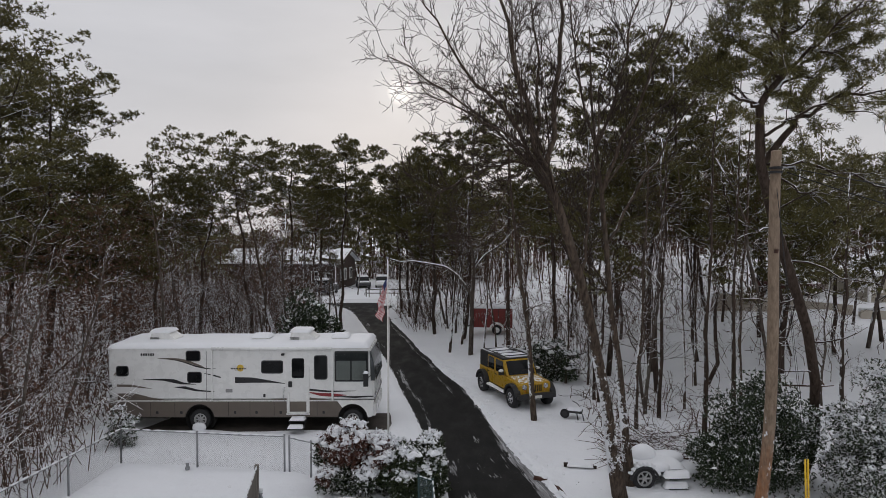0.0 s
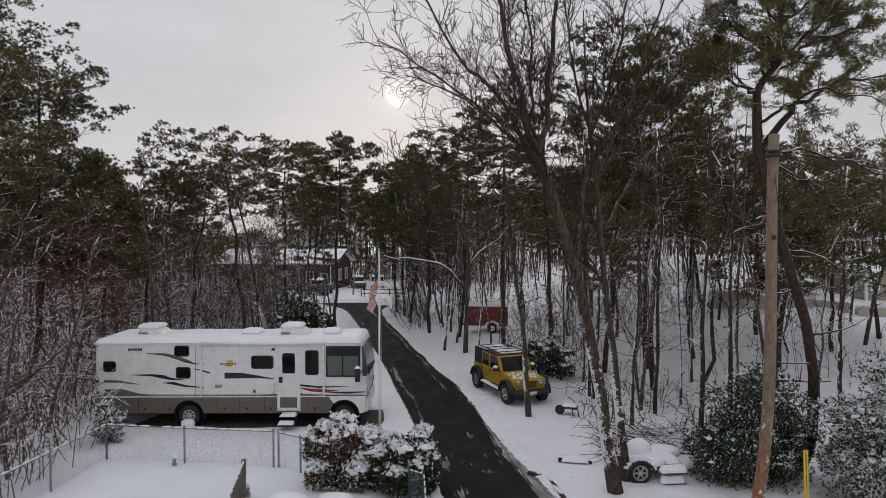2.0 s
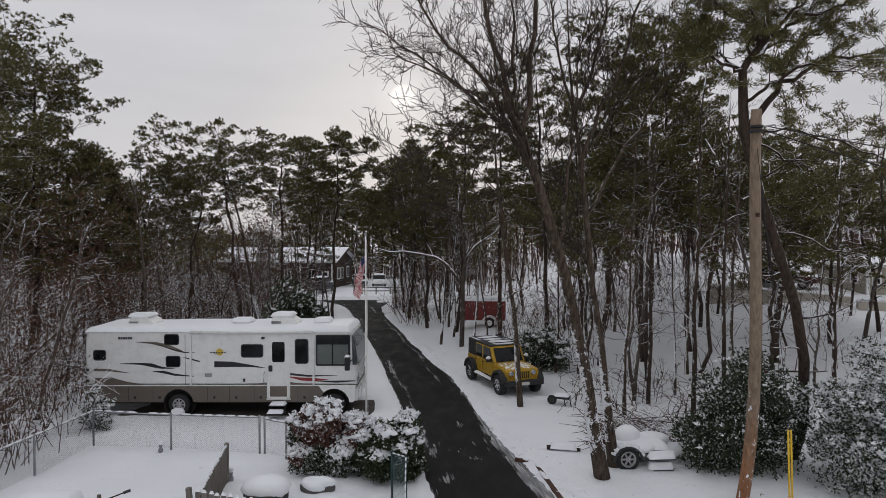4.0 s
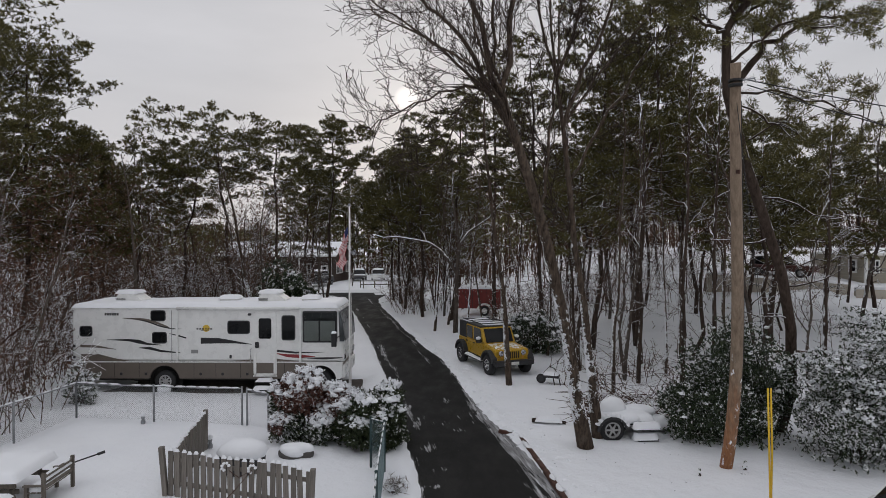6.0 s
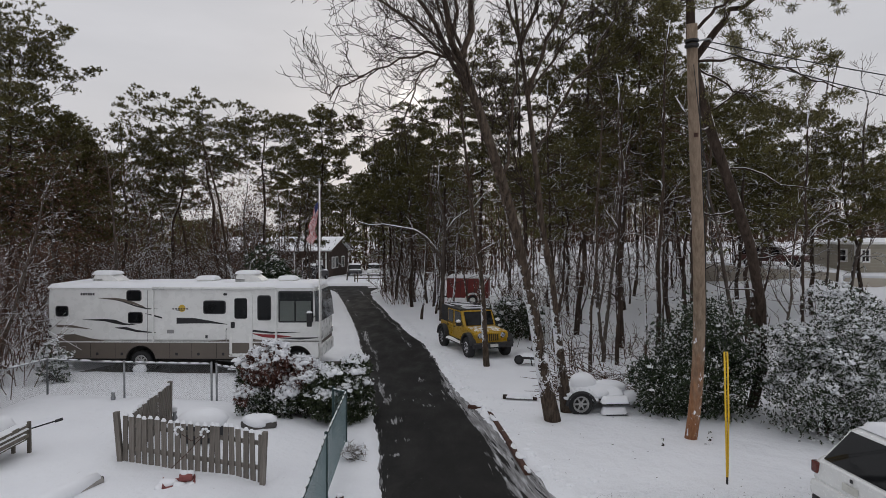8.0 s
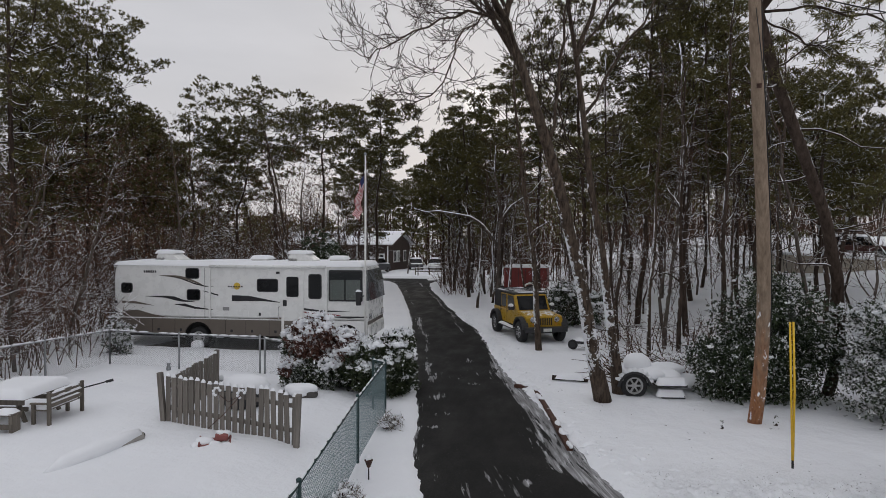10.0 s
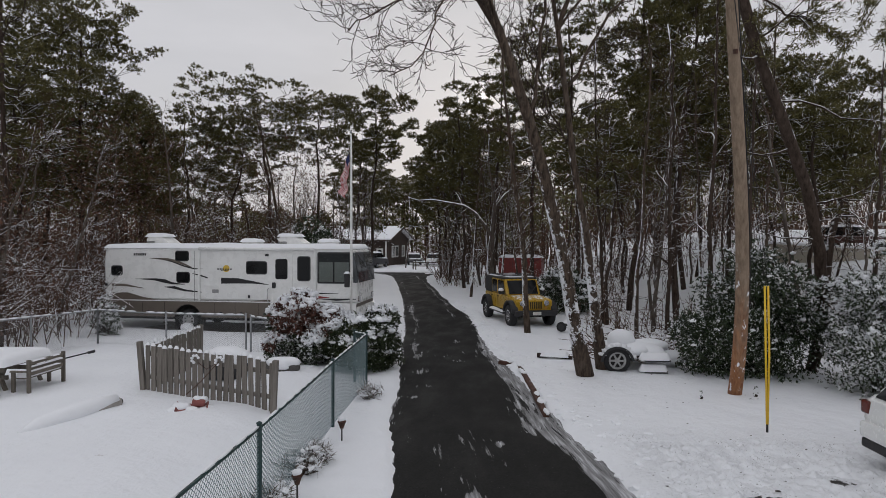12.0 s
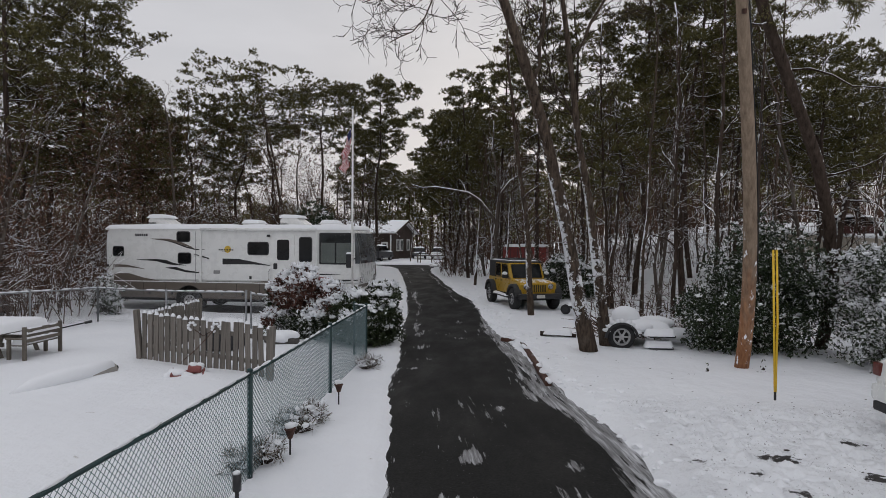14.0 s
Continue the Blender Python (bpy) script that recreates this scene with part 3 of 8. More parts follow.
gx = axis_steps(-420, -15, 14, 420, 0.13)
gy = axis_steps(-60, 5.2, 33, 33.1, 0.145)
gy = np.concatenate([gy[gy < 33.05], np.arange(33.2, 64, 0.24), axis_steps(64, 64.2, 64.7, 700, 0.5)[1:]])
GX, GY = np.meshgrid(gx, gy)
ground = part("ground", grid_mesh("ground", GX, GY, ground_z(GX, GY), M["ground"]), None)
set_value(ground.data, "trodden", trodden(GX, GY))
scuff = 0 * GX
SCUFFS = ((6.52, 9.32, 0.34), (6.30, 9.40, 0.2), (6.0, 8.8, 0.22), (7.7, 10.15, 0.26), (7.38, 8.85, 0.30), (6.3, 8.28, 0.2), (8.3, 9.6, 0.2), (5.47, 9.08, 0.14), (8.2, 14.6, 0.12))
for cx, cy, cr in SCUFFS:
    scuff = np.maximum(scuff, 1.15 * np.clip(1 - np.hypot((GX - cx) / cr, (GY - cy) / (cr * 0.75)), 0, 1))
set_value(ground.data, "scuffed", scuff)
tagged(ground, "snow-covered yard and woodland floor, lightly trampled", "ground", kind="structure")

sy = np.concatenate([np.arange(-20, 5, 0.5), np.arange(5, 24, 0.11), np.arange(24, 63, 0.3)])
dl, dr = np.interp(sy, DRIVE_Y, DRIVE_L) - 0.5, np.interp(sy, DRIVE_Y, DRIVE_R) + 0.6
T = np.linspace(0, 1, 61)[None]
RX = dl[:, None] * (1 - T) + dr[:, None] * T
RY = np.repeat(sy[:, None], 61, 1)
driveway = part("driveway", grid_mesh("driveway", RX, RY, rise(RX, RY) * 0.0 + 0.0 + 0.02 * (1 - (2 * T - 1) ** 2), M["asphalt"]), None)
set_value(driveway.data, "leftover", leftover(RX, RY))
set_value(driveway.data, "across", RX - np.interp(RY, DRIVE_Y, DRIVE_L))
set_value(driveway.data, "along", RY)
tagged(driveway, "wet black asphalt driveway with leftover streaks of snow", "driveway", kind="structure")
SX, SY = np.meshgrid(np.linspace(-160, 160, 161), np.linspace(STREET_Y0 - 0.3, STREET_Y1 + 0.3, 12))
street = part("street", grid_mesh("street", SX, SY, rise(SX, SY) + 0.012 * wave(SX * 3, SY * 6, 2) + 0.03, M["street"]), None)
tagged(street, "residential street under packed grey snow", "street", kind="structure")
EX, EY = np.meshgrid(np.linspace(-12.8, -1.8, 60), np.linspace(21.9, 24.9, 20))
earth = part("bare_earth", grid_mesh("bare_earth", EX, EY, -0.02 + 0.02 * wave(EX * 3, EY * 3, 6), M["earth"]), None)
tagged(earth, "bare brown earth sheltered under the motorhome", "earth", kind="structure")


def soft_noise(rs, shape, passes):
    a = rs.rand(*shape)
    for _ in range(passes):
        a = (a + np.roll(a, 1, 0) + np.roll(a, -1, 0) + np.roll(a, 1, 1) + np.roll(a, -1, 1)) / 5
    return (a - a.mean()) / a.std()


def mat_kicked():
    """Broken, gritty snow with bits of bark; its greys and specks also paint the crumbs' shading."""
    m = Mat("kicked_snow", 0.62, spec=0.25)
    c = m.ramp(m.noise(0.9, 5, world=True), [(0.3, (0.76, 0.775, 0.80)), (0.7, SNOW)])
    # grey blotches stand for the shaded sides of the crumbs
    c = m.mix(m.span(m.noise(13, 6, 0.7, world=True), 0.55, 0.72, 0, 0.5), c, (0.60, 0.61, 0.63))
    grit_shade = m.math("ADD", m.noise(30, 3, 0.6, world=True), m.math("MULTIPLY", m.math("SUBTRACT", m.noise(1.4, 4, 0.6, world=True), 0.5), 0.5))
    c = m.mix(m.span(grit_shade, 0.66, 0.71, 0, 0.85), c, (0.11, 0.095, 0.085))
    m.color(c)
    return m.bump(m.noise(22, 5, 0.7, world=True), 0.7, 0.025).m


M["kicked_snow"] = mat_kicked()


def trampled():
    """Broken, kicked-up snow beside the drive, lying on the smooth cover."""
    rs = np.random.RandomState(17)
    X, Y = np.meshgrid(np.arange(4.2, 10.6, 0.034), np.arange(6.2, 12.9, 0.038))
    rag = 0.25 * wave(X * 2.2, Y * 2.2, 61)
    edge = np.minimum(np.minimum(drive_out(X, Y) - 0.12, 10.4 - X), np.minimum(12.3 - Y, Y - 6.2) + rag)
    amt = step01(edge / 0.9)
    lump = 0.020 * soft_noise(rs, X.shape, 1) + 0.018 * soft_noise(rs, X.shape, 4) + 0.012 * soft_noise(rs, X.shape, 12)
    sc = 0 * X
    for cx, cy, cr in SCUFFS:
        sc = np.maximum(sc, np.clip(1.4 - 1.4 * np.hypot((X - cx) / cr, (Y - cy) / (cr * 0.75)), 0, 1))
    Z = ground_z(X, Y) + amt * (0.012 + lump) - 0.03 * (1 - amt) - 0.07 * sc
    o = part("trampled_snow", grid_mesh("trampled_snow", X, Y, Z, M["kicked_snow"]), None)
    tagged(o, "trampled, crumbly snow beside the drive", "snow", kind="stuff")


trampled()

# ---------------------------------------------------------------- trees


def unit(v):
    return v / (np.linalg.norm(v, axis=-1, keepdims=True) + 1e-9)


def tuft_tris(c, a, rs, count, length, width, spread=0.75):
    """Needle tufts: count blades from each centre c, round the axis a."""
    n = len(c)
    d = unit(np.repeat(a, count, 0) * 0.55 + rs.normal(size=(n * count, 3)) * spread)
    o = np.repeat(c, count, 0)
    s = unit(np.cross(d, rs.normal(size=d.shape)))
    ln = length * rs.uniform(0.6, 1.15, (n * count, 1))
    w = width * rs.uniform(0.7, 1.2, (n * count, 1))
    root = o + d * ln * 0.08
    return np.stack([root + s * w * 0.5, root - s * w * 0.5, o + d * ln], 1)


def prism_tris(A, B, ra, rb):
    """Thin three-sided rods from A to B."""
    t = unit(B - A)
    ref = np.where(np.abs(t[:, 2:3]) > 0.9, np.array([[1.0, 0, 0]]), np.array([[0, 0, 1.0]]))
    u = unit(np.cross(t, ref))
    w = np.cross(t, u)
    ra, rb = np.broadcast_to(ra, (len(A),))[:, None], np.broadcast_to(rb, (len(A),))[:, None]
    out = []
    ring = [(math.cos(k * 2.0944), math.sin(k * 2.0944)) for k in range(3)]
    pa = [A + ra * (c * u + s * w) for c, s in ring]
    pb = [B + rb * (c * u + s * w) for c, s in ring]
    for k in range(3):
        j = (k + 1) % 3
        out += [np.stack([pa[k], pa[j], pb[j]], 1), np.stack([pa[k], pb[j], pb[k]], 1)]
    return np.concatenate(out)


def wander(p, d, length, n, rs, bend=0.25, lift=0.0):
    """A limb's line: from p along d, wandering, lifting or drooping."""
    pts = [np.array(p, float)]
    d = unit(np.array(d, float))
    for i in range(n):
        d = unit(d + rs.normal(size=3) * bend / math.sqrt(n) + np.array([0, 0, lift / n]))
        pts.append(pts[-1] + d * length / n)
    return np.array(pts)


def along(pts, t):
    x = t * (len(pts) - 1)
    i = min(int(x), len(pts) - 2)
    return pts[i] + (pts[i + 1] - pts[i]) * (x - i), unit(pts[i + 1] - pts[i])


def clump_tris(c, a, rs, count, radius, length, width):
    """Rounded clumps of short needle sprays about the centres c, leaning along a."""
    n = len(c) * count
    v = unit(rs.normal(size=(n, 3))) * rs.uniform(0.15, 1.0, (n, 1)) ** 0.5
    rad = np.repeat(radius * rs.uniform(0.6, 1.25, len(c)), count)[:, None]
    o = np.repeat(c, count, 0) + v * rad * np.array([1.0, 1.0, 0.62])
    d = unit(v * 0.8 + np.repeat(a, count, 0) * 0.4 + rs.normal(size=(n, 3)) * 0.45)
    s = unit(np.cross(d, rs.normal(size=d.shape)))
    ln = length * rs.uniform(0.5, 1.2, (n, 1))
    w = width * rs.uniform(0.6, 1.3, (n, 1))
    return np.stack([o + s * w * 0.5, o - s * w * 0.5, o + d * ln], 1)


def tuft_pads(C, rs, pad, tufts, blades, needle):
    """Flat-topped cushions of needle tufts about the twig ends C: each tuft is a small round brush."""
    n = len(C)
    v = unit(rs.normal(size=(n * tufts, 3)))
    v[:, 2] = np.abs(v[:, 2]) * 0.9 - 0.12
    size = np.repeat(pad * rs.uniform(0.6, 1.2, n), tufts)[:, None]
    c = np.repeat(C, tufts, 0) + v * size * np.array([1.0, 1.0, 0.75]) * rs.uniform(0.35, 1.0, (n * tufts, 1))
    a = np.repeat(unit(v * np.array([0.7, 0.7, 0.5]) + np.array([0, 0, 0.55])), blades, 0)
    o = np.repeat(c, blades, 0)
    d = unit(a * 0.55 + rs.normal(size=o.shape) * 0.70)
    w = unit(np.cross(d, rs.normal(size=d.shape))) * needle * 0.14 * rs.uniform(0.7, 1.3, (len(o), 1))
    ln = needle * rs.uniform(0.6, 1.15, (len(o), 1))
    return np.stack([o + w, o - w, o + d * ln], 1)


def pine_parts(seed, H, base=0.5, R=2.6, r0=0.17, lean=(0, 0), limbs=26, pads=5.0, tufts=10, blades=12, pad=0.42, needle=0.19, dead=9, wild=0.13, flat=0.0):
    """Trunk with crooked limbs, and the needles' triangles, of a pitch pine whose crown ends at the height H."""
    rs = np.random.RandomState(seed)
    g = Geo()
    k = np.linspace(0, 1, 10)
    path = np.stack([lean[0] * k ** 1.3, lean[1] * k ** 1.3, (H - 1.1) * k], 1)
    path[1:-1, :2] += np.cumsum(rs.normal(size=(8, 2)) * wild, 0)
    path[-1, :2] = path[-2, :2] + (path[-2, :2] - path[-3, :2]) * 0.5
    g.tube(path, r0 * (1 - k) ** 0.75 + 0.022, 7)
    C = [path[-1] + np.array([a * 0.55 * R / 2.8, b * 0.55 * R / 2.8, c]) for a, b, c in ((0, 0, 0.75), (1, 0.3, 0.55), (-0.8, 0.6, 0.5), (0.1, -1, 0.5), (0.6, 0.9, 0.3), (-0.9, -0.5, 0.35), (0.9, -0.6, 0.2))]
    fa, fb = [path[-1]] * len(C), list(C)
    for i in range(limbs):
        f = (i + rs.uniform(0, 1)) / limbs
        p, td = along(path, base + (0.97 - base) * f)
        az = i * 2.4 + rs.uniform(-0.8, 0.8)
        env = (0.55 + 0.45 * math.sin(math.pi * min(1, f * 1.05 + 0.15))) * (1.05 - 0.5 * f ** 3)
        env = env * (1 - flat) + flat * (0.62 + 0.42 * f ** 0.6)
        L = R * env * rs.uniform(0.5, 1.15)
        roof = H - 0.3 - (1.0 + 0.5 * (1 - flat)) * (L / R) ** 2 - rs.uniform(0, 0.35)
        zt = min(p[2] + L * (rs.uniform(-0.15, 0.45) + 0.25 * f), roof)
        e = np.array([p[0] + L * math.cos(az), p[1] + L * math.sin(az), zt])
        t = np.linspace(0, 1, 7)[:, None]
        lp = p + (e - p) * t
        lp[:, 2:] -= 0.10 * L * np.sin(math.pi * t ** 0.8)
        lp[1:-1] += rs.normal(size=(5, 3)) * 0.07 * L / 2
        rl = max(0.016, r0 * 0.36 * (1 - 0.6 * f) * L / R)
        g.tube(lp, np.linspace(rl, 0.011, 7), 4, False)
        C.append(lp[-1])
        for _ in range(max(2, int(pads * L / R + rs.uniform(0, 1.2)))):
            q, dd = along(lp, rs.uniform(0.42, 0.98))
            sd = unit(dd * 0.6 + rs.normal(size=3) * np.array([0.8, 0.8, 0.35]) + np.array([0, 0, 0.30]))
            b = q + sd * L * rs.uniform(0.12, 0.34)
            b[2] = min(b[2], roof + 0.35)
            fa.append(q), fb.append(b)
            C.append(b)
    for i in range(dead):
        p, td = along(path, rs.uniform(0.18, base + 0.1))
        az = rs.uniform(0, 6.28)
        d = np.array([math.cos(az), math.sin(az), rs.uniform(-0.25, 0.3)])
        lp = wander(p, d, rs.uniform(0.6, 2.0) * R / 2.4, 4, rs, 0.8, 0.0)
        g.tube(lp, np.linspace(0.024, 0.007, 5), 3, False)
        for _ in range(3):
            q, dd = along(lp, rs.uniform(0.3, 0.95))
            fa.append(q), fb.append(q + unit(dd + rs.normal(size=3) * 0.7) * rs.uniform(0.2, 0.6))
    tr = prism_tris(np.array(fa), np.array(fb), 0.014, 0.007).reshape(-1, 3)
    g.add(tr, [(3 * i, 3 * i + 1, 3 * i + 2) for i in range(len(tr) // 3)])
    return g, tuft_pads(np.array(C), rs, pad, tufts, blades, needle)


def pine(seed, label, at=None, snowy=True, **kw):
    g, tris = pine_parts(seed, **kw)
    root = thing("pine_tree", label, "tree", group="pines in the wood")
    part("trunk", g, M["pine_bark"], root, smooth=True)
    part("crown", tri_mesh("crown", tris, M["needles_snowy" if snowy else "needles"]), None, root)
    if at is not None:
        root.matrix_basis = at
    return root


def bare_parts(seed, path, r0, r1=0.02, levels=3, spread=0.75, reach=2.2, kids=(9, 5, 4), start=0.35, lift=0.5, twig=0.006):
    """A leafless tree round a given trunk line."""
    rs = np.random.RandomState(seed)
    g = Geo()
    fine = [[], [], [], []]

    def grow(pts, ra, rb, level, length):
        n = kids[level] if level < len(kids) else 0
        for i in range(n):
            t = (start if level == 0 else 0.2) + (1 - (start if level == 0 else 0.2)) * (i + rs.uniform(0.1, 0.95)) / n
            p, d = along(pts, t)
            side = unit(np.cross(d, rs.normal(size=3)))
            cd = unit(d * rs.uniform(0.5, 0.9) + side * spread + np.array([0, 0, lift * 0.4]))
            L = length * rs.uniform(0.45, 0.85) * (1.15 - 0.55 * t)
            rr = (ra + (rb - ra) * t) * rs.uniform(0.35, 0.6)
            rr = max(rr, twig)
            ns = 5 if level == 0 else (4 if level == 1 else 3)
            cp = wander(p, cd, L, ns, rs, 0.45, lift)
            if level >= 1:
                for a, b in zip(cp[:-1], cp[1:]):
                    fine[0].append(a), fine[1].append(b)
                    fine[2].append(rr), fine[3].append(max(rr * 0.7, twig * 0.7))
                    rr *= 0.8
            else:
                g.tube(cp, np.linspace(rr, max(twig, rr * 0.3), ns + 1), 5, False)
            grow(cp, rr, max(twig * 0.7, rr * 0.35), level + 1, L)

    path = np.asarray(path, float)
    g.tube(path, np.linspace(r0, r1, len(path)), 9)
    grow(path, r0, r1, 0, reach)
    tr = prism_tris(np.array(fine[0]), np.array(fine[1]), np.array(fine[2]), np.array(fine[3])) if fine[0] else None
    return g, tr


def bare_tree(label, seed, path, r0, bark="grey_bark", at=None, name="bare_tree", group="bare trees in the wood", twigs="twig", **kw):
    g, tr = bare_parts(seed, path, r0, **kw)
    root = thing(name, label, "tree", group=group)
    part("trunk", g, M[bark], root, smooth=True)
    if tr is not None:
        part("twig_crown", tri_mesh("twig_crown", tr, M[twigs]), None, root)
    if at is not None:
        root.matrix_basis = at
    return root


def clear_of_things(x, y, gap=0.0):
    """Whether a stem may stand there: off the drive, the yard, the vehicles and the houses."""
    if drive_out(np.array(x), np.array(y)) < 0.9 + gap and y < 61:
        return False
    if -13.2 - gap < x < -0.5 and 20.5 < y < 25.6 + gap:
        return False
    if -10.9 - gap < x < -0.5 and y <= 20.5:
        return False
    if 0 < x < 7.8 + gap and y < 28.5 + gap and not (x > 5.6 and y > 22):
        return False
    if x > 4 and y < 17:
        return False
    if STREET_Y0 - 1 < y < STREET_Y1 + 1.5:
        return False
    if x < np.interp(y, DRIVE_Y, DRIVE_L) and y > 25 and drive_out(np.array(x), np.array(y)) < 2.2:
        return False
    if 1.0 < x < 5.4 and 38 < y < 42:
        return False
    if -28 < x < -4 and 66 < y < 92:
        return False
    if 25.5 < x < 46 and 33.5 < y < 56:
        return False
    return True


def scatter(rs, n, x0, x1, y0, y1, gap, taken, keep=None):
    out = []
    for _ in range(n * 40):
        if len(out) >= n:
            break
        x, y = rs.uniform(x0, x1), rs.uniform(y0, y1)
        if not clear_of_things(x, y) or (keep and not keep(x, y)):
            continue
        if all((x - a) ** 2 + (y - b) ** 2 > gap * gap for a, b in taken):
            taken.append((x, y))
            out.append((x, y))
    return out


def stand(x, y, turn=0.0, s=1.0, tilt=0.0):
    return Matrix.Translation((x, y, float(rise(x, y)) - 0.06)) @ Matrix.Rotation(turn, 4, "Z") @ Matrix.Rotation(tilt, 4, "X") @ Matrix.Scale(s, 4)


rt = np.random.RandomState(77)
taken = []

# pines that stand out on the skyline: x, y, height, crown radius, crown base, lean
PINE_LABEL = "tall pitch pine with a dark green crown and snow-dusted boughs"
for i, (x, y, H, R, b, lx) in enumerate([
        (-18.9, 24.6, 18.6, 4.4, 0.42, -0.3), (-19.9, 29.5, 16.2, 3.9, 0.32, 0.5), (-22.5, 30.5, 15.6, 3.4, 0.42, 0.0), (-17.2, 31.5, 11.2, 2.2, 0.45, 0.0),
        (-17.4, 36.5, 11.5, 2.7, 0.6, -0.4), (-15.4, 38.0, 11.5, 3.0, 0.68, 0.9), (-12.0, 37.0, 13.2, 3.6, 0.72, -1.4), (-9.8, 39.5, 12.9, 2.8, 0.70, 0.4),
        (-7.3, 43.0, 14.0, 2.6, 0.66, 0.5), (-2.9, 52.0, 13.2, 2.8, 0.5, -0.6), (-2.2, 48.0, 12.6, 2.6, 0.45, 0.3),
        (-0.6, 43.0, 13.8, 2.8, 0.45, 0.0), (1.4, 40.5, 14.6, 2.8, 0.45, 0.4), (4.0, 36.5, 15.2, 2.9, 0.46, -0.4), (6.4, 34.0, 16.0, 2.8, 0.42, 0.0),
        (8.3, 30.0, 16.8, 3.0, 0.42, 0.3), (10.6, 30.5, 16.8, 3.0, 0.42, 0.0), (13.4, 31.5, 13.2, 2.9, 0.48, -0.3), (16.4, 29.0, 10.2, 2.9, 0.40, 0.4), (20.0, 30.5, 9.5, 2.9, 0.40, 0.0),
        (-2.4, 56.0, 14.2, 2.8, 0.4, 0.0), (-12.2, 57.0, 13.6, 2.8, 0.5, 0.0), (-3.0, 72.0, 15.5, 3.4, 0.3, 0.0), (2.5, 70.0, 15.5, 3.2, 0.3, 0.0), (15.8, 36.0, 12.4, 2.8, 0.5, 0.0), (23.5, 32.0, 8.8, 2.7, 0.40, -0.2), (9.7, 27.0, 15.2, 2.7, 0.55, 0.4), (14.9, 26.4, 9.8, 2.7, 0.42, -0.4), (18.0, 34.0, 10.6, 2.9, 0.42, 0.2), (12.2, 35.5, 17.0, 2.8, 0.55, 0.0), (-3.8, 55.0, 13.0, 3.0, 0.3, 0.0), (-1.0, 49.5, 12.6, 2.8, 0.35, 0.0), (0.9, 52.0, 13.4, 3.0, 0.3, 0.0), (-12.0, 58.6, 12.6, 2.8, 0.35, 0.0), (-21.0, 27.0, 12.5, 3.2, 0.4, 0.0)]):
    near_left, umbrella, dense = i < 4, 4 <= i <= 10, (13, 14, 15, 16, 26, 29)
    pine(100 + i, PINE_LABEL, stand(x, y), H=H + (0.5 if umbrella else 0.3 if near_left else 0.9), R=R * (1.25 if umbrella else 1.15), base=b, r0=0.05 + 0.0042 * H + (0.07 if i == 18 else 0), flat=0.8 if umbrella else 0.3, lean=(lx, 0),
         limbs=48 if i in (0, 2) else 66 if near_left else 42 if i in dense else 28, pads=8.0 if i in (0, 2) else 12.0 if near_left else 7.5 if umbrella else 8.5 if i in dense else 6.8, tufts=17 if near_left else 14, blades=14, pad=0.55 if near_left else 0.48, needle=0.145 if near_left else 0.155 if y < 40 else 0.20)
    taken.append((x, y))

# the rest of the pines, from a few grown forms
forms = [pine(200 + k, "pitch pine in the wood, bare-stemmed below a ragged green crown", H=h, R=r * 1.15, base=b, limbs=26, pads=7.0, tufts=12, blades=12, pad=0.46, needle=0.17, lean=(lx, 0.2), r0=0.085, wild=0.2, flat=0.8 if k % 2 else 0.3)
         for k, (h, r, b, lx) in enumerate([(12.0, 2.7, 0.62, 0.7), (11.0, 2.5, 0.60, -0.6), (12.6, 2.8, 0.66, 1.1), (10.4, 2.5, 0.56, 0.0), (11.6, 2.3, 0.66, -1.0)])]
spots = scatter(rt, 18, -46, -17, 33, 60, 2.6, taken) + scatter(rt, 8, 6.5, 26, 25, 36, 2.8, taken) + scatter(rt, 21, 3.5, 44, 37, 58, 2.4, taken)
near = len(spots)
spots += [(x, 98.0 + 3 * math.sin(x * 2.1)) for x in np.arange(-25, 5, 2.6)]
for i, (x, y) in enumerate(spots):
    size = 1.0 if i < len(forms) else rt.uniform(1.2, 1.36) if i >= near else rt.uniform(0.62, 0.84) if x > 14 else rt.uniform(0.66, 0.86) if x < -14 else rt.uniform(0.78, 1.05)
    m = stand(x, y, rt.uniform(0, 6.28), size, rt.uniform(-0.05, 0.05))
    if i < len(forms):
        forms[i].matrix_basis = m
    else:
        copy_thing(forms[i % len(forms)], m)

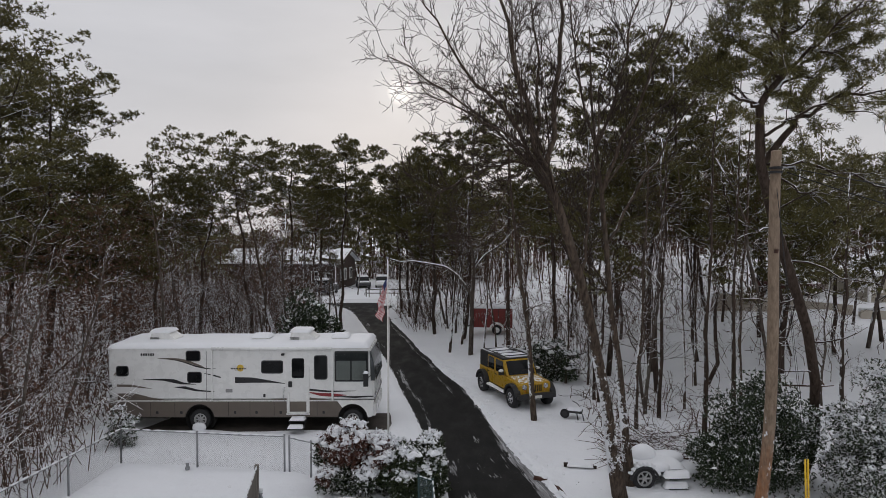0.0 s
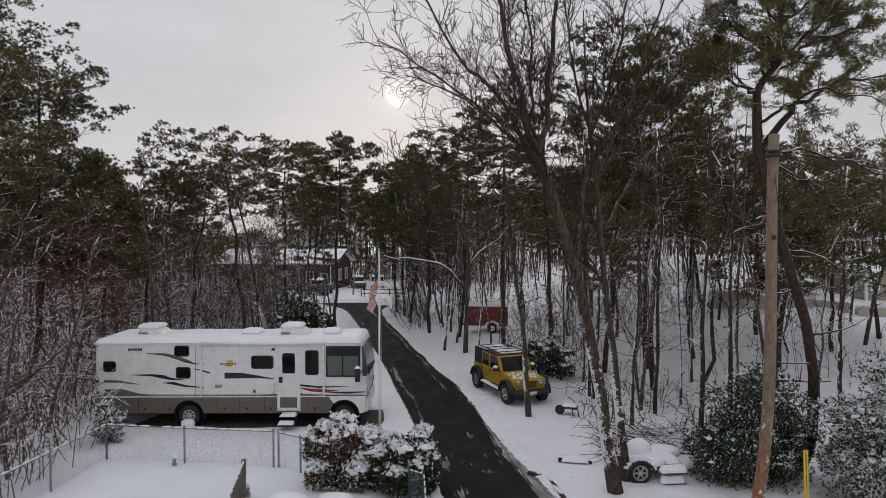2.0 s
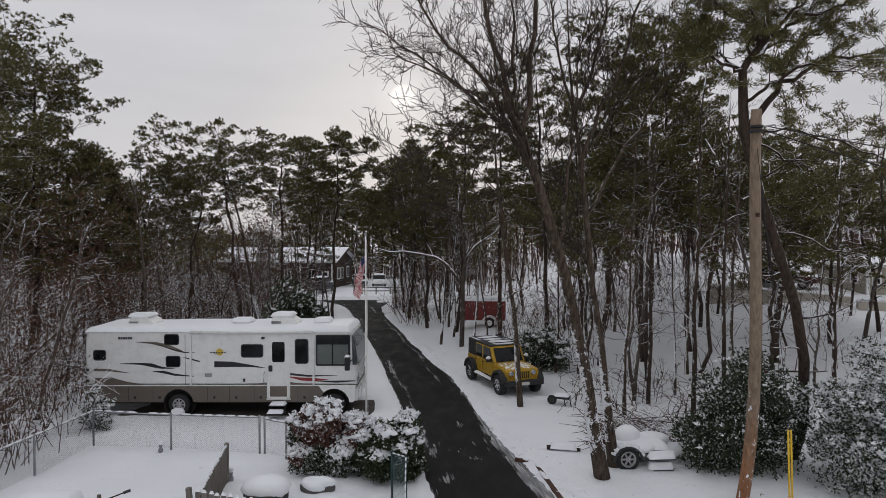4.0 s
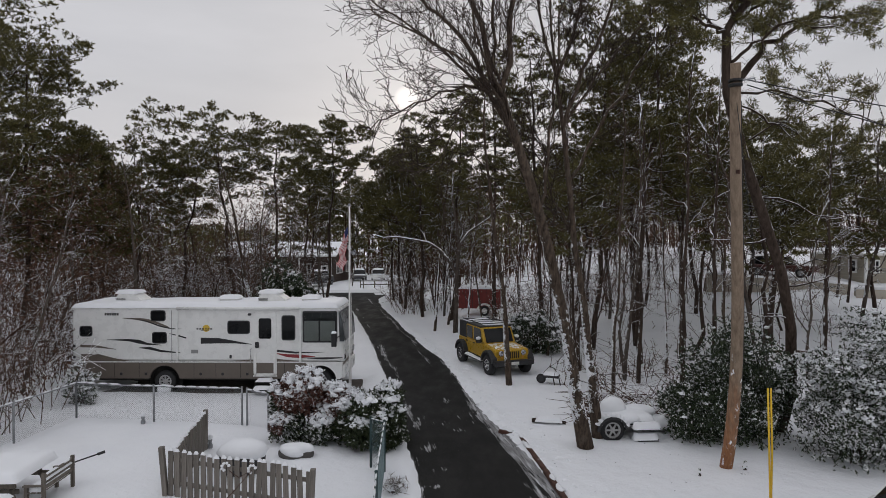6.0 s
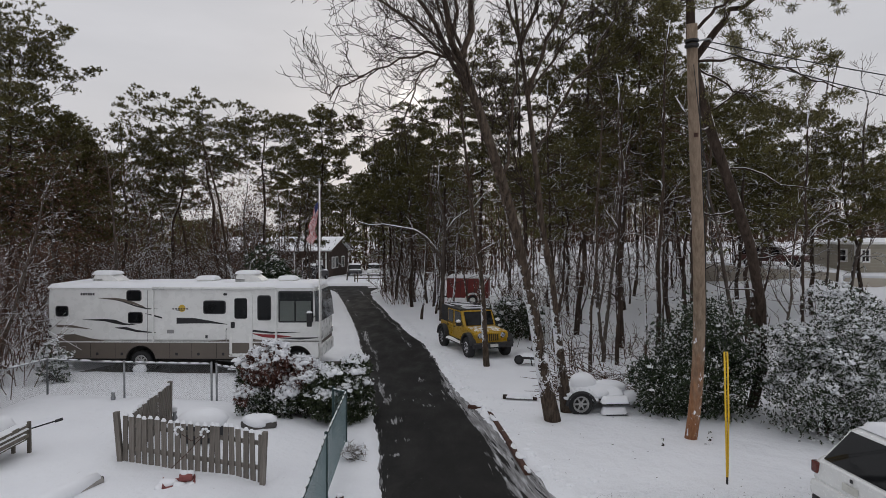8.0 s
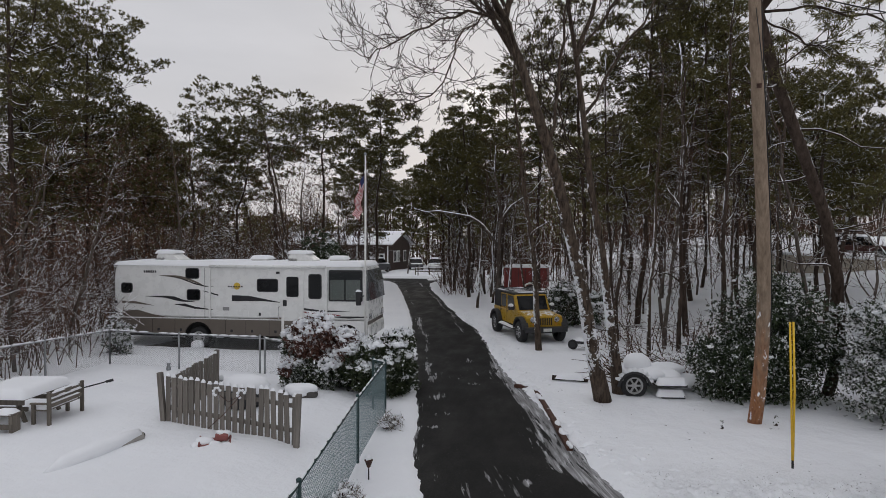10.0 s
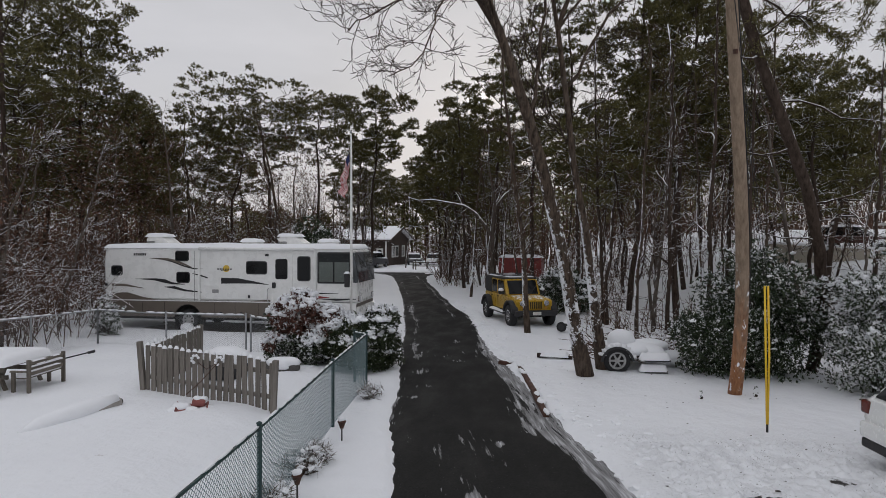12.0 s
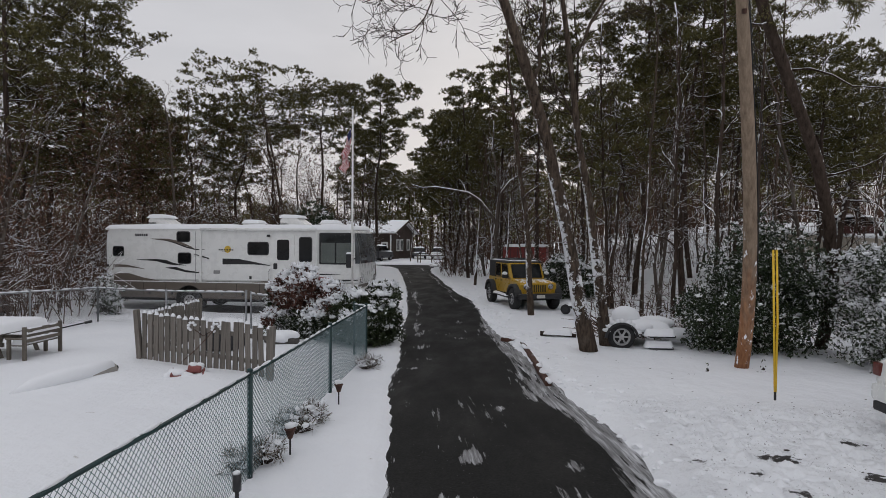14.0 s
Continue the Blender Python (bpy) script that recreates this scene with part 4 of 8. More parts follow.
# a bent tree whose snow-laden limb arches out towards the drive
def arching_tree():
    z0 = float(rise(1.7, 35.2))
    trunk = [(1.62, 35.2, z0 - 0.1), (1.68, 35.2, 2.0), (1.70, 35.2, 3.7), (1.86, 35.2, 5.3), (1.72, 35.2, 6.3), (1.46, 35.2, 7.8), (1.5, 35.3, 9.4)]
    g, tr = bare_parts(331, trunk, 0.15, 0.03, reach=2.2, kids=(7, 4, 3), start=0.45, spread=0.9, lift=0.3, twig=0.010)
    root = thing("bare_tree", "bent leafless tree with a long snow-laden limb arching sideways", "tree", group="bare trees in the wood")
    part("trunk", g, M["grey_bark"], root, smooth=True)
    twigs = [tr]
    for k, (pts, ra) in enumerate((([(1.69, 35.2, 3.6), (1.3, 35.15, 4.25), (0.75, 35.1, 4.95), (0.1, 35.1, 5.38), (-0.8, 35.1, 5.55), (-1.7, 35.0, 5.70), (-2.5, 35.0, 5.66), (-3.1, 34.9, 5.85)], 0.10),
                                   ([(1.85, 35.2, 5.2), (2.4, 35.2, 6.0), (3.0, 35.3, 6.4), (3.6, 35.3, 6.8), (4.2, 35.3, 7.6)], 0.08))):
        lg, lt = bare_parts(340 + k, pts, ra, 0.025, reach=1.5, kids=(8, 4, 3), start=0.35, spread=1.0, lift=0.2, twig=0.010)
        part("limb", lg, M["limb_bark"], root, "limb thickly lined with snow", smooth=True)
        twigs.append(lt)
    part("twig_crown", tri_mesh("twig_crown", np.concatenate(twigs), M["twig"]), None, root)
    taken.append((1.7, 35.2))


arching_tree()
# slim leaning trunks, whitened on top and on the side towards -x
for i, (x, y, h, lx, r0) in enumerate(((-0.6, 46.5, 10.0, -1.9, 0.11), (-1.1, 48.4, 10.5, -2.3, 0.10), (0.1, 47.6, 9.0, -1.2, 0.09), (-1.6, 51.0, 9.5, -1.9, 0.09), (1.0, 43.5, 9.5, 0.5, 0.09), (-9.9, 70.4, 8.5, 0.3, 0.08))):
    kk = np.linspace(0, 1, 8)
    bare_tree("slim leafless tree leaning over the drive, one flank white", 350 + i, np.stack([lx * kk ** 0.9 + 0.12 * np.sin(5 * kk + i), 0.2 * np.sin(3 * kk + i), h * kk], 1), r0, "limb_bark", at=stand(x, y), reach=1.9, kids=(9, 4, 3), start=0.3, spread=0.9, lift=0.3, twig=0.010)
    taken.append((x, y))

# slim leafless trees and saplings
k = np.linspace(0, 1, 9)
sapling_forms = []
for s, (h, lx, r0) in enumerate([(8.5, 0.9, 0.075), (7.0, -0.7, 0.06), (10.0, 0.4, 0.09), (6.0, 1.6, 0.05), (9.0, -1.8, 0.075), (7.8, 0.2, 0.06)]):
    rr = np.random.RandomState(300 + s)
    p = np.stack([lx * k ** 1.4, 0.3 * np.sin(3 * k + s), h * k], 1)
    p[1:-1, :2] += np.cumsum(rr.normal(size=(7, 2)) * 0.13, 0)
    sapling_forms.append(bare_tree("slim leafless tree with snow lying along its branches", 310 + s, p, r0, "pine_bark" if s % 2 else "grey_bark", reach=2.6, kids=(9, 5, 3), start=0.2, spread=0.95, lift=0.3, twig=0.010))
spots = scatter(rt, 54, -34, -6.5, 25.8, 56, 0.9, taken) + scatter(rt, 18, -24, -11.2, 12, 26, 0.9, taken) + scatter(rt, 7, 7.5, 26, 22, 33, 1.8, taken) + scatter(rt, 16, 2, 36, 35, 56, 1.2, taken) + scatter(rt, 10, -3, 4, 45, 60, 0.8, taken) + scatter(rt, 20, -20, -7, 42, 60, 1.0, taken)
for i, (x, y) in enumerate(spots):
    m = stand(x, y, rt.uniform(0, 6.28), 1.0 if i < len(sapling_forms) else rt.uniform(0.68, 0.98) if x < -5 else rt.uniform(0.75, 1.2), rt.uniform(-0.08, 0.08))
    if i < len(sapling_forms):
        sapling_forms[i].matrix_basis = m
    else:
        copy_thing(sapling_forms[i % len(sapling_forms)], m)


# far woods: many small pines and stems in one sheet of triangles
def far_woods():
    rs = np.random.RandomState(5)
    tr, st = [], []
    spots = scatter(rs, 250, -110, 110, 58, 140, 2.0, [], lambda x, y: y > 68 or abs(x + 6) > 9) + scatter(rs, 60, -40, 30, 80, 110, 2.0, [])
    spots += scatter(rs, 60, -110, -46, 20, 60, 2.4, []) + scatter(rs, 60, 46, 110, 20, 60, 2.4, [])
    for x, y in spots:
        z = float(rise(x, y))
        H = rs.uniform(10.5, 14.5)
        if -0.66 < (x - 1.5) / y < -0.24:
            H *= 0.55
        A = np.array([[x, y, z]])
        st.append(prism_tris(A, A + np.array([[rs.uniform(-0.4, 0.4), 0, H]]), 0.16, 0.05))
        n = 38 if abs(x) < 45 else 22
        f = rs.uniform(0.0, 1, n)
        az = rs.uniform(0, 6.28, n)
        rad = 2.7 * np.sqrt(rs.uniform(0, 1, n)) * (1.05 - 0.75 * f)
        b = rs.uniform(0.08, 0.3) if abs(x) < 45 else rs.uniform(0.25, 0.5)
        c = np.stack([x + rad * np.cos(az), y + rad * np.sin(az), z + H * (b + (1 - b) * f)], 1)
        a = unit(np.stack([np.cos(az), np.sin(az), np.full(n, 0.7)], 1))
        tr.append(clump_tris(c, a, rs, 15, 0.6, 0.5, 0.28))
    n = 5200
    x, y = rs.uniform(-110, 110, n), rs.uniform(56, 130, n)
    ok = (np.abs(x + 7) > 4) | (y > 68)
    ok &= ~((x > -28) & (x < -4) & (y > 66) & (y < 92))
    ok &= ~((y > STREET_Y0 - 1) & (y < STREET_Y1 + 1))
    x, y = x[ok], y[ok]
    A = np.stack([x, y, rise(x, y)], 1)
    B = A + np.stack([rs.normal(size=len(x)) * 0.8, rs.normal(size=len(x)) * 0.8, rs.uniform(2.5, 8.5, len(x))], 1)
    st.append(prism_tris(A, B, 0.06, 0.015))
    mid = A + (B - A) * rs.uniform(0.3, 0.9, (len(x), 1))
    st.append(prism_tris(mid, mid + rs.normal(size=mid.shape) * np.array([1.1, 1.1, 0.5]) + np.array([0, 0, 0.8]), 0.03, 0.008))
    a = tagged(part("far_woods", tri_mesh("far_woods", np.concatenate(tr), M["needles_snowy"]), None), "distant pine wood dusted with snow", "wood", kind="stuff")
    b = tagged(part("far_stems", tri_mesh("far_stems", np.concatenate(st), M["twig"]), None), "distant bare stems and trunks", "wood", kind="stuff")


far_woods()


def brush():
    """Undergrowth: thin snow-flecked stems and twigs, brown oak scrub."""
    rs = np.random.RandomState(9)
    zones = [(-34, -12.7, 15, 30, 1050, 3.4), (-15, -10.9, 10, 24, 330, 2.6), (-16, -2.5, 25.6, 46, 800, 2.6), (-40, -14, 28, 56, 1000, 4.0), (3.5, 9, 29, 48, 220, 2.2), (9, 20, 38, 52, 260, 2.4), (18, 44, 40, 56, 200, 2.4), (9, 24, 21, 34, 95, 1.4),
             (5.5, 10, 20.5, 27, 75, 1.4), (-4, 4, 44, 60, 110, 1.8), (-30, -1, 44, 60, 1300, 3.6), (-26, 6, 86, 97, 1500, 5.0), (-24, -6, 42, 60, 450, 4.5)]
    P, H = [], []
    for x0, x1, y0, y1, n, h in zones:
        x, y = rs.uniform(x0, x1, n), rs.uniform(y0, y1, n)
        ok = np.array([clear_of_things(a, b, -0.2) for a, b in zip(x, y)]) & ~((y > 25) & (x < np.interp(y, DRIVE_Y, DRIVE_L)) & (drive_out(x, y) < 3.6))
        x, y = x[ok], y[ok]
        P.append(np.stack([x, y, rise(x, y)], 1))
        H.append(h * rs.uniform(0.35, 1.25, len(x)))
    P, H = np.concatenate(P), np.concatenate(H)
    n = len(P)
    d = unit(np.stack([rs.normal(size=n) * 0.32, rs.normal(size=n) * 0.32, np.ones(n)], 1))
    out = []
    mid = P + d * (H * 0.5)[:, None]
    d2 = unit(d + rs.normal(size=(n, 3)) * 0.6)
    top = mid + d2 * (H * 0.5)[:, None]
    out.append(prism_tris(P, mid, 0.018, 0.014))
    out.append(prism_tris(mid, top, 0.014, 0.007))
    for j in range(3):
        s = rs.uniform(0.25, 1.0, (n, 1))
        b = np.where(s < 0.5, P + (mid - P) * s * 2, mid + (top - mid) * (s * 2 - 1))
        td = unit(rs.normal(size=(n, 3)) * np.array([1, 1, 0.5]) + np.array([0, 0, 0.35]))
        L = (H * rs.uniform(0.14, 0.38, n))[:, None]
        e = b + td * L
        out.append(prism_tris(b, e, 0.011, 0.006))
    for j in range(5):
        s = rs.uniform(0.35, 1.0, (n, 1))
        b = np.where(s < 0.5, P + (mid - P) * s * 2, mid + (top - mid) * (s * 2 - 1))
        q = b + unit(rs.normal(size=(n, 3)) * np.array([1, 1, 0.6]) + np.array([0, 0, 0.3])) * (H * rs.uniform(0.05, 0.14, n))[:, None]
        e = q + unit(q - b + rs.normal(size=(n, 3)) * 0.06) * (H * rs.uniform(0.04, 0.12, n))[:, None]
        out.append(prism_tris(b, q, 0.007, 0.005))
        out.append(prism_tris(q, e, 0.005, 0.003))
    tagged(part("undergrowth", tri_mesh("undergrowth", np.concatenate(out), M["brush"]), None), "tangled brown undergrowth flecked with snow", "undergrowth", kind="stuff")
    # dead leaves that cling to the scrub oaks
    q = P[(P[:, 0] < -12) & (P[:, 1] < 30)]
    hh = H[(P[:, 0] < -12) & (P[:, 1] < 30)]
    NL = 17000
    pick = rs.randint(0, len(q), NL)
    c = q[pick] + np.stack([rs.normal(size=NL) * 0.45, rs.normal(size=NL) * 0.45, hh[pick] * rs.uniform(0.2, 1.7, NL)], 1)
    # and loose triangles higher up, added in place of a brown haze of fine twigs
    NH = 82000
    zx = np.where(rs.rand(NH) < 0.86, rs.uniform(-42, -8, NH), rs.uniform(3, 16, NH))
    zy = rs.uniform(26.5, 52, NH)
    zx[:22000], zy[:22000] = rs.uniform(-30, -13.4, 22000), rs.uniform(23, 34, 22000)
    clump = wave(zx * 0.55, zy * 0.55, 41) + 0.5 * rs.normal(size=NH) > 0.0
    ok = clump & ~((zx > -13.5) & (zy < 27.5))
    zz = rise(zx, zy) + rs.uniform(2.6, 8.6, NH) + 0.6 * rs.normal(size=NH)
    c = np.concatenate([c, np.stack([zx, zy, zz], 1)[ok]])
    tagged(part("dead_leaves", tri_mesh("dead_leaves", tuft_tris(c, unit(rs.normal(size=c.shape)), rs, 2, 0.12, 0.065), M["rust_leaf_twig"]), None), "rusty dead leaves on the scrub, and brown triangles standing for a haze of fine twigs", "leaves", kind="stuff")


brush()

# ---------------------------------------------------------------- motorhome


def arch(cx, cz, r, z0, n=10):
    """Points of a wheel arch from right to left, to go into an outline."""
    a0 = math.asin(min(1, max(-1, (z0 - cz) / r)))
    return [(cx + r * math.cos(t), cz + r * math.sin(t)) for t in np.linspace(a0, math.pi - a0, n)]


def wheel(parent, c, r, w, side, rim="chrome", name="wheel", spokes=0, hub=0.58, at=None):
    """A wheel with its axis along y; side -1 shows its face to -y."""
    root = new(name)
    root.parent = parent
    root.matrix_basis = at if at is not None else Matrix.Translation(c)
    part("tyre", Geo().lathe([(r * hub, -w / 2), (r * 0.9, -w / 2), (r * 0.985, -w / 2 + 0.03), (r, -w / 4), (r, w / 4), (r * 0.985, w / 2 - 0.03), (r * 0.9, w / 2), (r * hub, w / 2)], (0, 0, 0), sides=28, cap=False), M["tyre"], root, smooth=True)
    y = side * w / 2
    if spokes:
        g = Geo().lathe([(r * hub, y * 0.86), (r * (hub - 0.05), y * 1.0), (r * (hub - 0.13), y * 0.92), (r * (hub - 0.15), y * 0.4)], (0, 0, 0), sides=24, cap=False)
        g.lathe([(r * 0.2, y * 0.4), (r * 0.19, y * 0.92), (0.005, y * 0.97)], (0, 0, 0), sides=14, cap=False)
        part("recess", Geo().lathe([(r * (hub - 0.04), y * 0.38), (0.004, y * 0.38)], (0, 0, 0), sides=20, cap=False), M["underside"], root)
    else:
        g = Geo().lathe([(r * hub, y * 0.9), (r * (hub - 0.06), y * 0.96), (r * (hub - 0.12), y * 0.55), (r * 0.22, y * 0.5), (r * 0.18, y * 0.9), (0.005, y * 0.95)], (0, 0, 0), sides=24)
    for k in range(spokes):
        t = 2 * math.pi * k / spokes
        g.bar((r * 0.15 * math.cos(t), y * 0.75, r * 0.15 * math.sin(t)), (r * hub * 0.92 * math.cos(t), y * 0.80, r * hub * 0.92 * math.sin(t)), r * 0.12, r * 0.12)
    part("rim", g, M[rim], root)
    return root


def plate(x0, x1, z0, z1, y, d=0.02, r=0.06):
    """A flat panel with round corners, facing -y at depth y."""
    pts = []
    for cx, cz, a in ((x1 - r, z1 - r, 0), (x0 + r, z1 - r, 90), (x0 + r, z0 + r, 180), (x1 - r, z0 + r, 270)):
        pts += [(cx + r * math.cos(radians(a + t)), cz + r * math.sin(radians(a + t))) for t in (0, 30, 60, 90)]
    return Geo().extrude(pts, y, y + d)


def swoosh(pts, y, d=0.004):
    """A tapered curved decal: (x, z, half thickness) along its line."""
    p = np.array(pts, float)
    t = np.linspace(0, len(p) - 1, 22)
    q = np.stack([np.interp(t, range(len(p)), p[:, k]) for k in range(3)], 1)
    top = [(x, z + 1.3 * h) for x, z, h in q]
    low = [(x, z - 1.3 * h) for x, z, h in q][::-1]
    return Geo().extrude(top + low, y - d, y + 0.002)


def rv_window(rv, x0, x1, z0, z1, y, name="window", r=0.07):
    fr = part(name, plate(x0 - 0.025, x1 + 0.025, z0 - 0.025, z1 + 0.025, y - 0.012, 0.03, r + 0.02), M["black_paint"], rv, "black-framed tinted window")
    part("pane", plate(x0 + 0.012, x1 - 0.012, z0 + 0.012, z1 - 0.012, y - 0.018, 0.01, r), M["glass"], fr)
    return fr


def motorhome():
    X0, X1, Y0, Y1 = -12.5, -2.05, 22.2, 24.65
    rv = thing("motorhome", "long white motorhome with taupe skirt, swoosh graphics and roof snow", "motorhome", (0, 0, 0))
    up = [(X0 + 0.02, 1.10), (X0, 2.6), (X0 + 0.03, 2.95), (X0 + 0.12, 3.10), (X0 + 0.5, 3.15), (-3.15, 3.17), (-2.88, 3.12), (-2.72, 3.0), (-2.60, 2.5), (-2.55, 1.9), (-2.55, 1.5), (-2.56, 1.2), (-2.58, 1.10)]
    part("body", Geo().extrude(up, Y0, Y1, 0.10, 0.16), M["rv_white"], rv)
    skirt = [(X0 + 0.05, 0.50), (X0 + 0.02, 1.096), (-2.59, 1.096), (-2.61, 0.55), (-2.70, 0.50)]
    skirt += arch(-3.38, 0.42, 0.56, 0.5) + arch(-9.08, 0.42, 0.56, 0.5)
    part("skirt", Geo().extrude(skirt, Y0 - 0.012, Y1 + 0.01), M["rv_tan"], rv, "taupe lower body skirt")
    quarter = [(-3.38 + 0.57 * math.cos(t), 0.42 + 0.57 * math.sin(t)) for t in np.linspace(0.15, 2.3, 12)]
    part("front_panel", Geo().extrude([(-2.70, 0.49), (-2.83, 0.49)] + quarter + [(-3.95, 1.10), (-2.59, 1.10), (-2.61, 0.56)], Y0 - 0.018, Y0 + 0.02), M["rv_white"], rv, "white panel round the front wheel arch")
    part("underbody", Geo().box(X0 + 0.3, -2.75, Y0 + 0.35, Y1 - 0.35, 0.36, 0.9), M["underside"], rv)
    for cx in (-3.38, -9.08):
        part("wheel_arch", Geo().lathe([(0.55, Y0 + 0.05), (0.55, Y0 + 0.33), (0.02, Y0 + 0.34)], (cx, 0, 0.42), sides=24, cap=False), M["underside"], rv)
        for y, s in ((Y0 + 0.16, -1), (Y1 - 0.16, 1)):
            wheel(rv, (cx, y, 0.385), 0.385, 0.26, s, "bright_rim", spokes=8, hub=0.62)
    # seams, trim and mouldings
    for z, m in ((1.105, "rv_white"), (3.03, "rv_white")):
        part("moulding", Geo().box(X0 + 0.05, -2.57 if z < 2 else -2.76, Y0 - 0.02, Y0 + 0.01, z - 0.018, z + 0.018), M[m], rv)
    part("awning", Geo().tube([(-8.6, Y0 - 0.06, 3.06), (-4.15, Y0 - 0.06, 3.06)], 0.055, 10), M["rv_white"], rv, "rolled white awning", smooth=True)
    for x in (-8.60, -4.12):
        part("awning_arm", Geo().box(x - 0.035, x + 0.035, Y0 - 0.07, Y0 - 0.005, 1.12, 3.05), M["rv_white"], rv, bevel=0.01)
    part("slide_seam", Geo().box(-8.82, -8.80, Y0 - 0.006, Y0 + 0.01, 1.12, 2.98), M["grey_decal"], rv)
    for x in (-10.9, -10.0, -8.0, -7.2, -6.3, -4.7):
        lc = part("hatch_seam", Geo().box(x - 0.006, x + 0.006, Y0 - 0.016, Y0, 0.54, 1.07), M["underside"], rv)
        part("latch", plate(x + 0.2, x + 0.29, 0.62, 0.72, Y0 - 0.02, 0.012, 0.02), M["black_paint"], lc)
    # windows
    for x0, x1, z0, z1 in ((-12.15, -11.73, 2.05, 2.39), (-9.55, -9.05, 2.61, 2.96), (-9.50, -9.01, 1.80, 2.17), (-6.75, -5.98, 2.15, 2.59), (-4.78, -4.33, 1.92, 2.78)):
        rv_window(rv, x0, x1, z0, z1, Y0)
    door = part("door", plate(-5.83, -4.98, 0.62, 2.93, Y0 - 0.022, 0.03, 0.08), M["rv_white"], rv, "white entry door with tall dark window", bevel=0.006)
    part("pane", plate(-5.63, -5.17, 1.96, 2.70, Y0 - 0.034, 0.02, 0.07), M["glass"], door)
    part("kick_panel", plate(-5.76, -5.05, 0.70, 1.08, Y0 - 0.028, 0.01, 0.03), M["rv_tan"], door, "taupe lower door panel")
    part("handle", plate(-5.76, -5.62, 1.62, 1.84, Y0 - 0.05, 0.04, 0.03), M["black_paint"], door)
    part("grab_rail", Geo().tube([(-5.9, Y0 - 0.03, 1.1), (-5.92, Y0 - 0.08, 1.2), (-5.92, Y0 - 0.08, 1.55), (-5.9, Y0 - 0.03, 1.62)], 0.015, 6), M["chrome"], rv)
    part("door_frame", Geo().box(-5.84, -4.97, Y0 - 0.03, Y0 - 0.012, 0.58, 0.64), M["white_paint"], rv)
    part("porch_lamp", plate(-6.02, -5.9, 2.80, 2.88, Y0 - 0.05, 0.05, 0.02), M["dark_plastic"], rv)
    cab = part("side_window", plate(-4.04, -2.78, 1.82, 2.96, Y0 - 0.014, 0.02, 0.05), M["black_paint"], rv, "large black-framed cab side window")
    part("curtain", plate(-3.98, -3.46, 1.88, 2.60, Y0 - 0.019, 0.006, 0.02), M["curtain"], cab)
    part("curtain", plate(-3.40, -2.86, 1.88, 2.60, Y0 - 0.019, 0.006, 0.02), M["curtain"], cab)
    part("pane", plate(-4.0, -2.82, 1.86, 2.90, Y0 - 0.024, 0.004, 0.04), M["clear"], cab)
    # windscreen, wrapping round the front
    ws = [(-2.73, 2.97), (-2.70, 2.94), (-2.59, 2.5), (-2.53, 1.98), (-2.55, 1.86), (-2.70, 1.86)]
    part("windscreen", Geo().extrude(ws, Y0 - 0.012, Y0 + 0.05).add([(-2.69, Y0 + 0.04, 2.95), (-2.575, Y0 + 0.04, 2.5), (-2.51, Y0 + 0.04, 1.86), (-2.51, Y1 - 0.04, 1.86), (-2.575, Y1 - 0.04, 2.5), (-2.69, Y1 - 0.04, 2.95)], [(0, 1, 4, 5), (1, 2, 3, 4)]), M["windscreen"], rv, "wrap-round windscreen")
    part("bumper", Geo().box(-2.72, -2.52, Y0 + 0.02, Y1 - 0.02, 0.52, 0.97), M["rv_white"], rv, bevel=0.06)
    for y in (Y0 + 0.12, Y1 - 0.42):
        part("headlight", Geo().box(-2.60, -2.53, y, y + 0.3, 1.15, 1.38), M["chrome"], rv, bevel=0.03)
    mir = part("mirror_arm", Geo().tube([(-2.70, Y0, 2.05), (-2.80, Y0 - 0.25, 2.0), (-2.83, Y0 - 0.30, 1.9)], 0.02, 6), M["black_paint"], rv)
    part("mirror", Geo().box(-2.93, -2.75, Y0 - 0.40, Y0 - 0.26, 1.72, 2.22), M["black_paint"], mir, bevel=0.03)
    part("mirror_snow", snow_pad(Geo(), -2.94, -2.74, Y0 - 0.41, Y0 - 0.25, 2.22, 0.06, 3, 0.05, 0.06), M["snow"], mir, smooth=True)
    # graphics
    y = Y0 - 0.002
